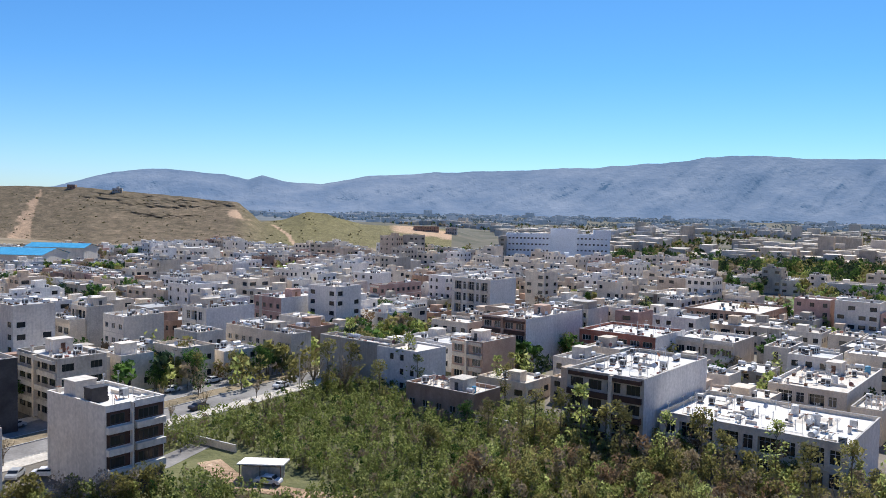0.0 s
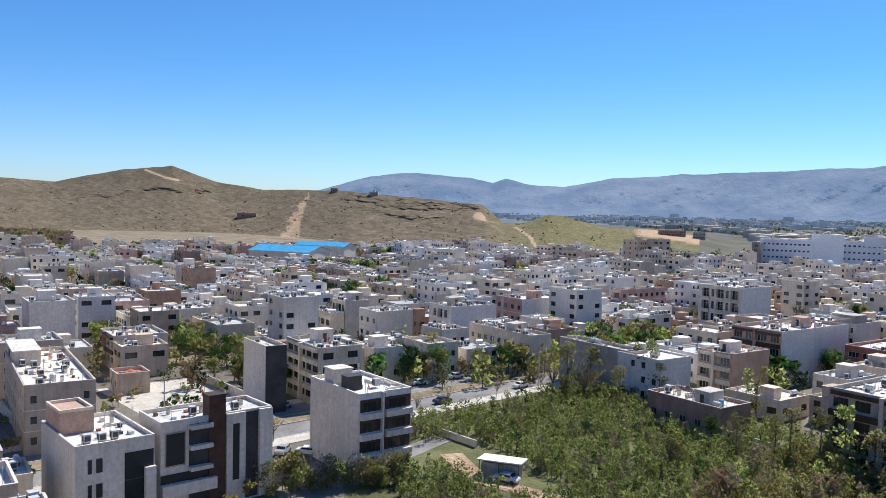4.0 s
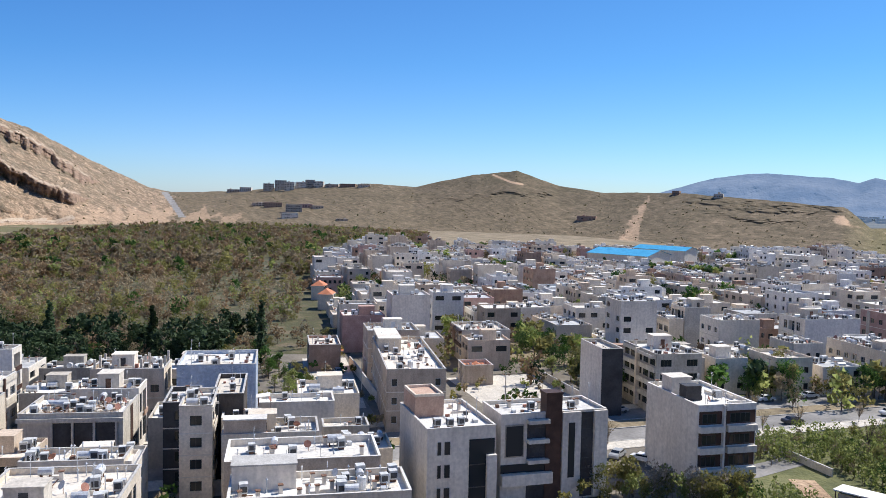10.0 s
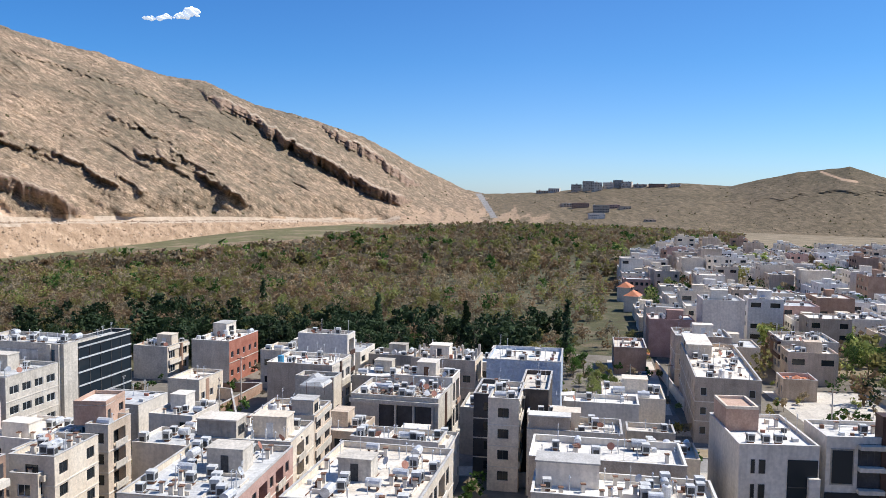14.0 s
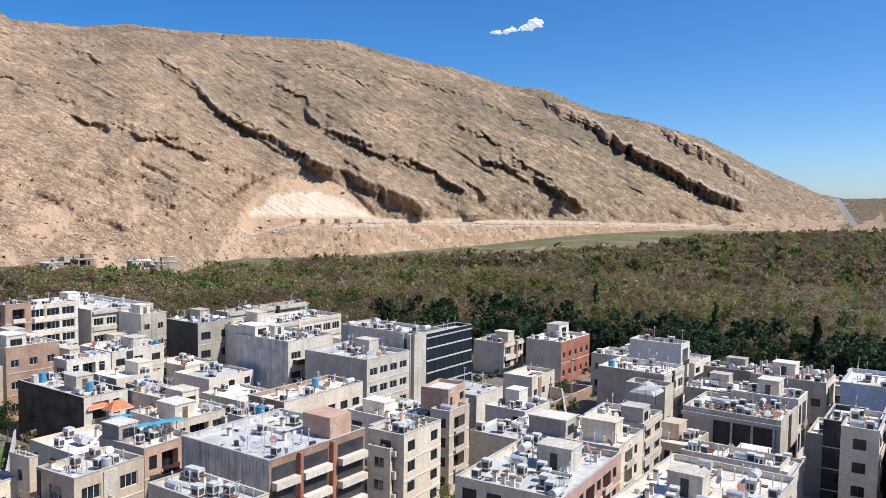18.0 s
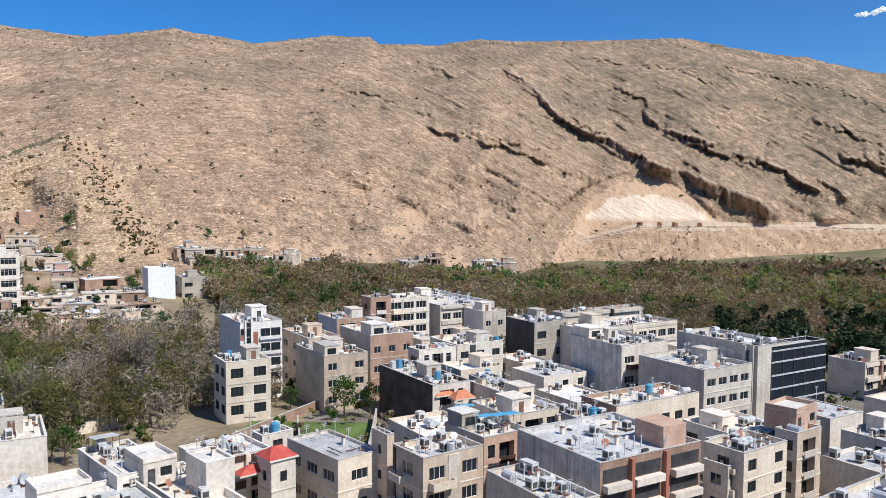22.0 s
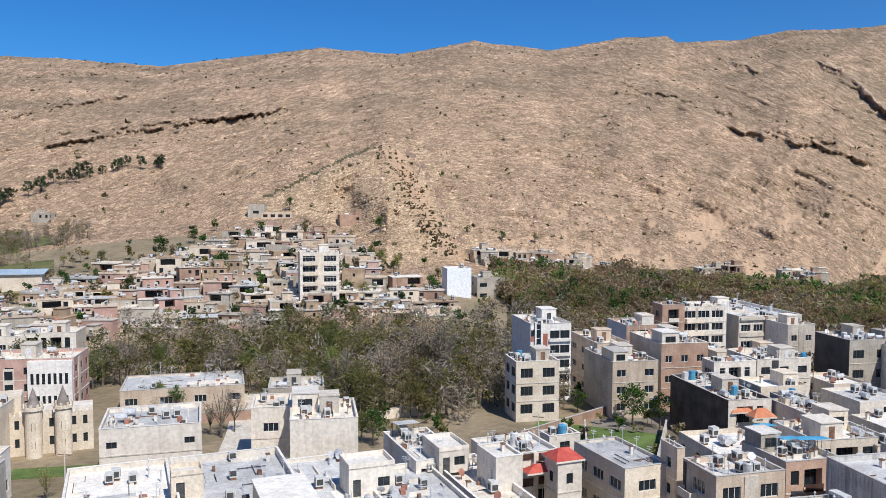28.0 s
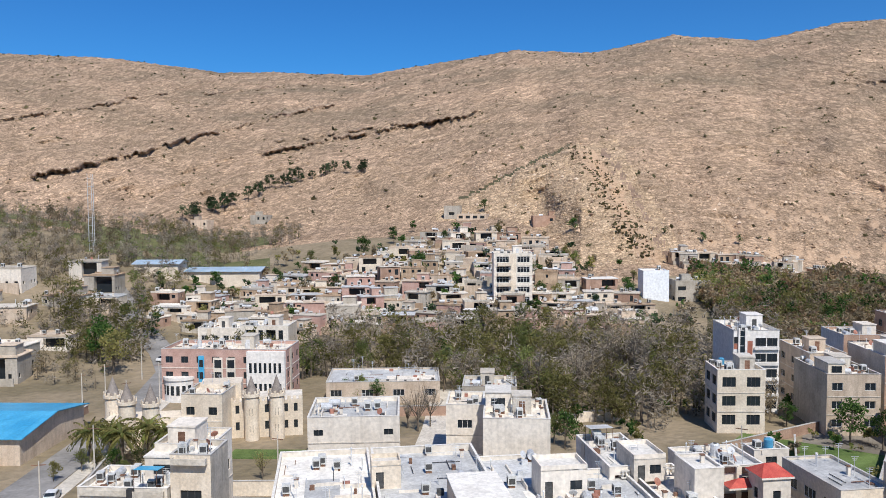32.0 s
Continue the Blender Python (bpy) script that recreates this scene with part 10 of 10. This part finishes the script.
# far landmarks on the plain
rl = random.Random(41)
belt = []
while len(belt) < 330:
    if len(belt) < 110:
        b, r = rl.uniform(28.8, 34.0), rl.uniform(560, 650)
    else:
        b, r = rl.uniform(4, 21), rl.uniform(520, 720)
    if noise.noise(Vector((b * 0.9, r / 60, 5.0))) > -0.1:
        belt.append((*polar(b, r), rl.uniform(7, 13), rl.choices([0, 1, 2], [3, 2, 1])[0]))
woods("conifer_belt", "dark conifers and new leaves about the hospital grounds", belt, ["leaf_pine", "leaf_deep", "leaf_olive"], 110, False, 0.2, 0.8)
for b, r, w, d, h, storeys, name, label in ((26.6, 622, 34, 16, 23, 5, "hospital_wing", "long white hospital wing with rows of windows"), (24.2, 628, 20, 18, 27, 0, "hospital_tower", "blank white hospital tower"),
                                            (22.3, 636, 27, 16, 23, 5, "hospital_wing", "white hospital wing with a raised roof room"), (24.0, 588, 38, 14, 9, 2, "hospital_annexe", "low white hospital annexe")):
    far_house(rl, *polar(b, r), w, d, h, 24, "clinic", "rwhite", storeys, True, 0, name, label, 3, 1.0, ribbon_=True)
far_house(rl, *polar(21.6, 634), 13, 12, 3.4, 24, "clinic", "rwhite", 0, True, 23.02, "roof_room", "white plant room on the hospital roof", 0)
far_house(rl, *polar(28.4, 612), 5, 14, 21, 24, "grey", "rgrey", 6, True, 0, "concrete_tower", "bare concrete stair tower beside the hospital", 0)
far_house(rl, -159.5, 279.8, 17.7, 18.3, 16.0, -4, "chalk", "rwhite", 5, True, 0, "apartment_block", "white five storey block with a blank end wall", 9, 1.0)
far_house(rl, -340, 466, 13, 12, 21, -6, "tan", "rtan", 6, True, 0, "unfinished_tower", "brown unfinished tower block", 2)
far_house(rl, -326, 472, 10, 12, 22, -6, "grey", "rtan", 6, True, 0, "unfinished_tower", "bare concrete tower frame with open floors", 1)
hx, hy = polar(49.8, 548)
far_house(rl, hx, hy, 34, 16, 13, 20, "white", "rwhite", 3, True, 0, "school_block", "long pale block near the hill", 4)
hx, hy = polar(44.8, 590)
far_house(rl, hx, hy, 24, 12, 11, 40, "white", "rwhite", 2, True, 0, "public_building", "white building with tall dark glazing", 2)
for b, r, w, h in ((16.5, 505, 30, 6), (13.0, 495, 44, 6), (8.5, 490, 50, 6), (5.0, 470, 40, 7), (18.5, 420, 20, 8), (11.5, 560, 40, 5)):
    hx, hy = polar(b, r)
    far_house(rl, hx, hy, w, 14, h, 8, rl.choice(["tan", "cream", "white"]), "rtan", 1, True, 0, "warehouse", "long low tan warehouse beyond the field", 2)

# houses on the far hill
for b, e_, w, h, mat in ((87.2, 0.2, 26, 6, "tan"), (86.4, 0.28, 24, 9, "white"), (84.9, 0.36, 22, 15, "grey"), (84.1, 0.42, 22, 20, "grey"), (83.5, 0.42, 20, 17, "cream"), (82.7, 0.6, 22, 12, "white"), (82.1, 0.66, 18, 15, "grey"), (81.5, 0.68, 20, 12, "cream"), (80.6, 0.7, 26, 6, "tan"), (79.5, 0.74, 30, 6, "brick"), (78.4, 0.76, 24, 5, "tan"),
                         (83.2, -1.05, 26, 12, "grey"), (84.6, -0.75, 30, 8, "brick"), (85.6, -0.7, 20, 6, "tan"), (82.4, -0.75, 22, 6, "pink"), (81.6, -0.8, 18, 5, "tan"), (83.5, -1.5, 24, 8, "white"),
                         (54.3, 0.5, 12, 5, "grey"), (57.0, 0.66, 10, 5, "brick"), (33.8, -1.75, 30, 6, "brick"), (32.0, -1.9, 14, 8, "grey"), (62.9, -1.2, 26, 5, "brick"), (79.9, -1.6, 16, 3, "tan")):
    x, y, z = on_slope(b, e_)
    far_house(rl, x, y, w, 14, h, b + rl.uniform(-12, 12), mat, "rtan", max(1, round(h / 3.5)), True, z - 1.0, "hill_house", "lone %s house on the far hillside" % WORDS[mat], 1)
for b, e_, w, h, mat in ((166.9, -1.75, 14, 3.4, "brick"), (173.4, -1.3, 8, 5.6, "grey"), (172.0, -1.9, 15, 3.2, "tan"), (186.6, -1.5, 9, 3.2, "grey"), (190.5, -1.9, 9, 3.0, "tan")):
    x, y, z = on_slope(b, e_)
    far_house(rl, x, y, w, 8, h, -10 + rl.uniform(-10, 10), mat, "rtan", 1, True, z - 0.8, "hill_house", "small %s house at the foot of the rocks" % WORDS[mat], 1)

# rows of trees planted on the slope
rt = random.Random(51)
for k in range(34):
    b = rt.uniform(179.4, 192.0)
    e_ = float(np.interp(b, [179.4, 182, 184, 186, 188, 190, 192], [1.9, 1.6, 1.2, 0.5, -0.3, -1.0, -1.6])) + rt.uniform(-0.25, 0.15)
    x, y, z = on_slope(b, e_)
    tree("pine", x, y, rt.uniform(6, 9.5), "leaf_pine", z - 0.5, seed=k)
for b, e_, h in ((171.2, -1.0, 8), (165.0, -2.4, 7), (156.5, -3.2, 6), (154.2, -3.3, 6), (158.9, -2.6, 5)):
    x, y, z = on_slope(b, e_)
    tree("round", x, y, h, "leaf_deep", z - 0.5, seed=int(b))


# palms by the white house
def palm(x, y, h, seed):
    rng = random.Random(seed)
    e = new("palm_tree")
    e.matrix_basis = pose(x, y, level(x, y), 0, 0, rng.uniform(0, 360))
    part("trunk", Solid().drum(0, 0, -0.2, h, 0.3, 0.22, n=9).mesh("trunk", M["bark"]), e)
    for k in range(52):
        a, up = rng.uniform(0, 360), rng.uniform(-0.35, 1.25)
        s = Solid()
        L = rng.uniform(2.9, 3.8)
        for i in range(6):
            t0, t1 = i / 6, (i + 1) / 6
            for sy in (-1, 1):
                w0, w1 = 0.3 * math.sin(math.pi * min(t0 + 0.12, 1)), 0.3 * math.sin(math.pi * min(t1 + 0.12, 1))
                z0, z1 = L * (up * t0 - 0.75 * t0 * t0), L * (up * t1 - 0.75 * t1 * t1)
                s.poly([(L * t0, 0, z0), (L * t1, 0, z1), (L * t1 - 0.1, sy * w1, z1 - 0.22), (L * t0 + 0.12, sy * w0, z0 - 0.22)])
        part("frond", s.mesh("frond", M["leaf_olive"] if k % 3 else M["leaf_green"]), e, pose(0, 0, h, 0, 0, a))
    return tagged(e, "date palm with a full crown of green fronds", "palm", "date palms")


for i, (x, y, h) in enumerate(((44.3, -137.4, 5.0), (38.5, -135, 5.2), (35.1, -138, 5.4), (41.6, -139.3, 4.8), (32.4, -137.6, 4.6))):
    palm(x, y, h, i)
for i, (x, y, h, leaf) in enumerate(((44.1, -132.5, 4.0, "leaf_green"), (38.2, -130.0, 4.6, "leaf_deep"), (47.0, -128.5, 3.4, "leaf_olive"), (41.5, -131.5, 4.2, "leaf_olive"), (35.0, -132.0, 4.0, "leaf_deep"), (36.5, -128.5, 3.2, "leaf_green"))):
    tree("round", x, y, h, leaf, seed=i + 70)


# roof extras: blue awnings, red roofs, billboard
def awning(x, y, z, w, d, rot, mat, label):
    e = new("roof_awning")
    e.matrix_basis = pose(x, y, z, 0, 0, rot)
    for sx in (-1, 1):
        for sy in (-1, 1):
            part("post", Solid().drum(sx * (w / 2 - 0.1), sy * (d / 2 - 0.1), 0, 2.0, 0.04, n=6).mesh("post", M["rust"]), e)
    part("sheet", Solid().box(-w / 2, -d / 2, 2.0, w / 2, d / 2, 2.06).mesh("sheet", M[mat]), e, pose(0, 0, 0, 6, 0, 0))
    return tagged(e, label, "awning", "rooftop awnings")


for p in ROOF_SPOTS:
    awning(*p)


def hip_roof(x, y, z, w, d, rot, rise, mat, label):
    e = new("hipped_roof")
    e.matrix_basis = pose(x, y, z, 0, 0, rot)
    s = Solid()
    a, b = w / 2, d / 2
    s.v = [(-a, -b, 0), (a, -b, 0), (a, b, 0), (-a, b, 0), (-a * 0.35, 0, rise), (a * 0.35, 0, rise)]
    s.f = [(0, 1, 5, 4), (1, 2, 5), (2, 3, 4, 5), (3, 0, 4), (3, 2, 1, 0)]
    s.m = [0] * 5
    part("tiles", s.mesh("tiles", M[mat]), e)
    part("fascia", Solid().box(-a, -b, -0.25, a, b, -0.004).mesh("fascia", M["white"]), e)
    return tagged(e, label, "roof", "tiled roofs")


for p in HIP_SPOTS:
    hip_roof(*p)


for p in ROOF_HUTS:
    roof_hut(*p)
balustrade(-31.1, -93.9, 9.2, 7.0, 182, "white turned balustrade along a terrace roof")
balustrade(-31.1, -99.4, 9.2, 5.5, 92, "white turned balustrade at the side of a terrace roof")
# a small cloud over the mountain
def cloud():
    rng = random.Random(2)
    s = Solid()
    m = bpy.data.materials.new("glowing_white_cloud")
    m.use_nodes = True
    b = m.node_tree.nodes["Principled BSDF"]
    b.inputs["Base Color"].default_value = (0.9, 0.9, 0.92, 1)
    b.inputs["Roughness"].default_value = 1.0
    # faint glow stands in for light scattered inside the cloud
    b.inputs["Emission Color"].default_value = (0.85, 0.9, 1.0, 1)
    b.inputs["Emission Strength"].default_value = 0.45
    bm = bmesh.new()
    for k in range(70):
        t = rng.random()
        bb = 114.2 - 3.4 * t + rng.uniform(-0.12, 0.12)
        ee = 11.05 + 0.62 * t * t + rng.uniform(-0.16, 0.16) * (0.3 + t)
        r = 4550
        q = 43 + r * math.tan(radians(ee))
        x, y = polar(bb, r)
        rad = rng.uniform(5, 21) * (0.25 + 1.05 * t * (0.55 + 0.45 * math.sin(9 * t)))
        bmesh.ops.create_icosphere(bm, subdivisions=2, radius=rad, matrix=Matrix.Translation((x, y, q)) @ Matrix.Diagonal((1.35, 1.35, 0.8, 1)))
    for v in bm.verts:
        v.co += Vector((noise.noise(v.co * 0.05), noise.noise(v.co * 0.05 + Vector((9, 0, 0))), noise.noise(v.co * 0.05 + Vector((0, 9, 0))) * 0.8)) * 14
    me = bpy.data.meshes.new("cloud")
    bm.to_mesh(me)
    bm.free()
    me.materials.append(m)
    me.polygons.foreach_set("use_smooth", [True] * len(me.polygons))
    return tagged(new("cloud", me), "small wisp of white cloud above the ridge", "cloud", kind="stuff")


cloud()

tagged(new("rooftop_fittings", FAR_BITS.mesh("rooftop_fittings", M["cooler"], M["metal"], M["rust"], M["white"], M["louvre"], M["tankblue"], M["dish"])), "coolers, tanks and flues on the far roofs", "rooftop fittings", kind="stuff")
tagged(new("far_houses", FAR.mesh("far_houses", *[M[k] for k in FAR_MATS])), "flat roofed houses of the far streets", "houses", kind="stuff")
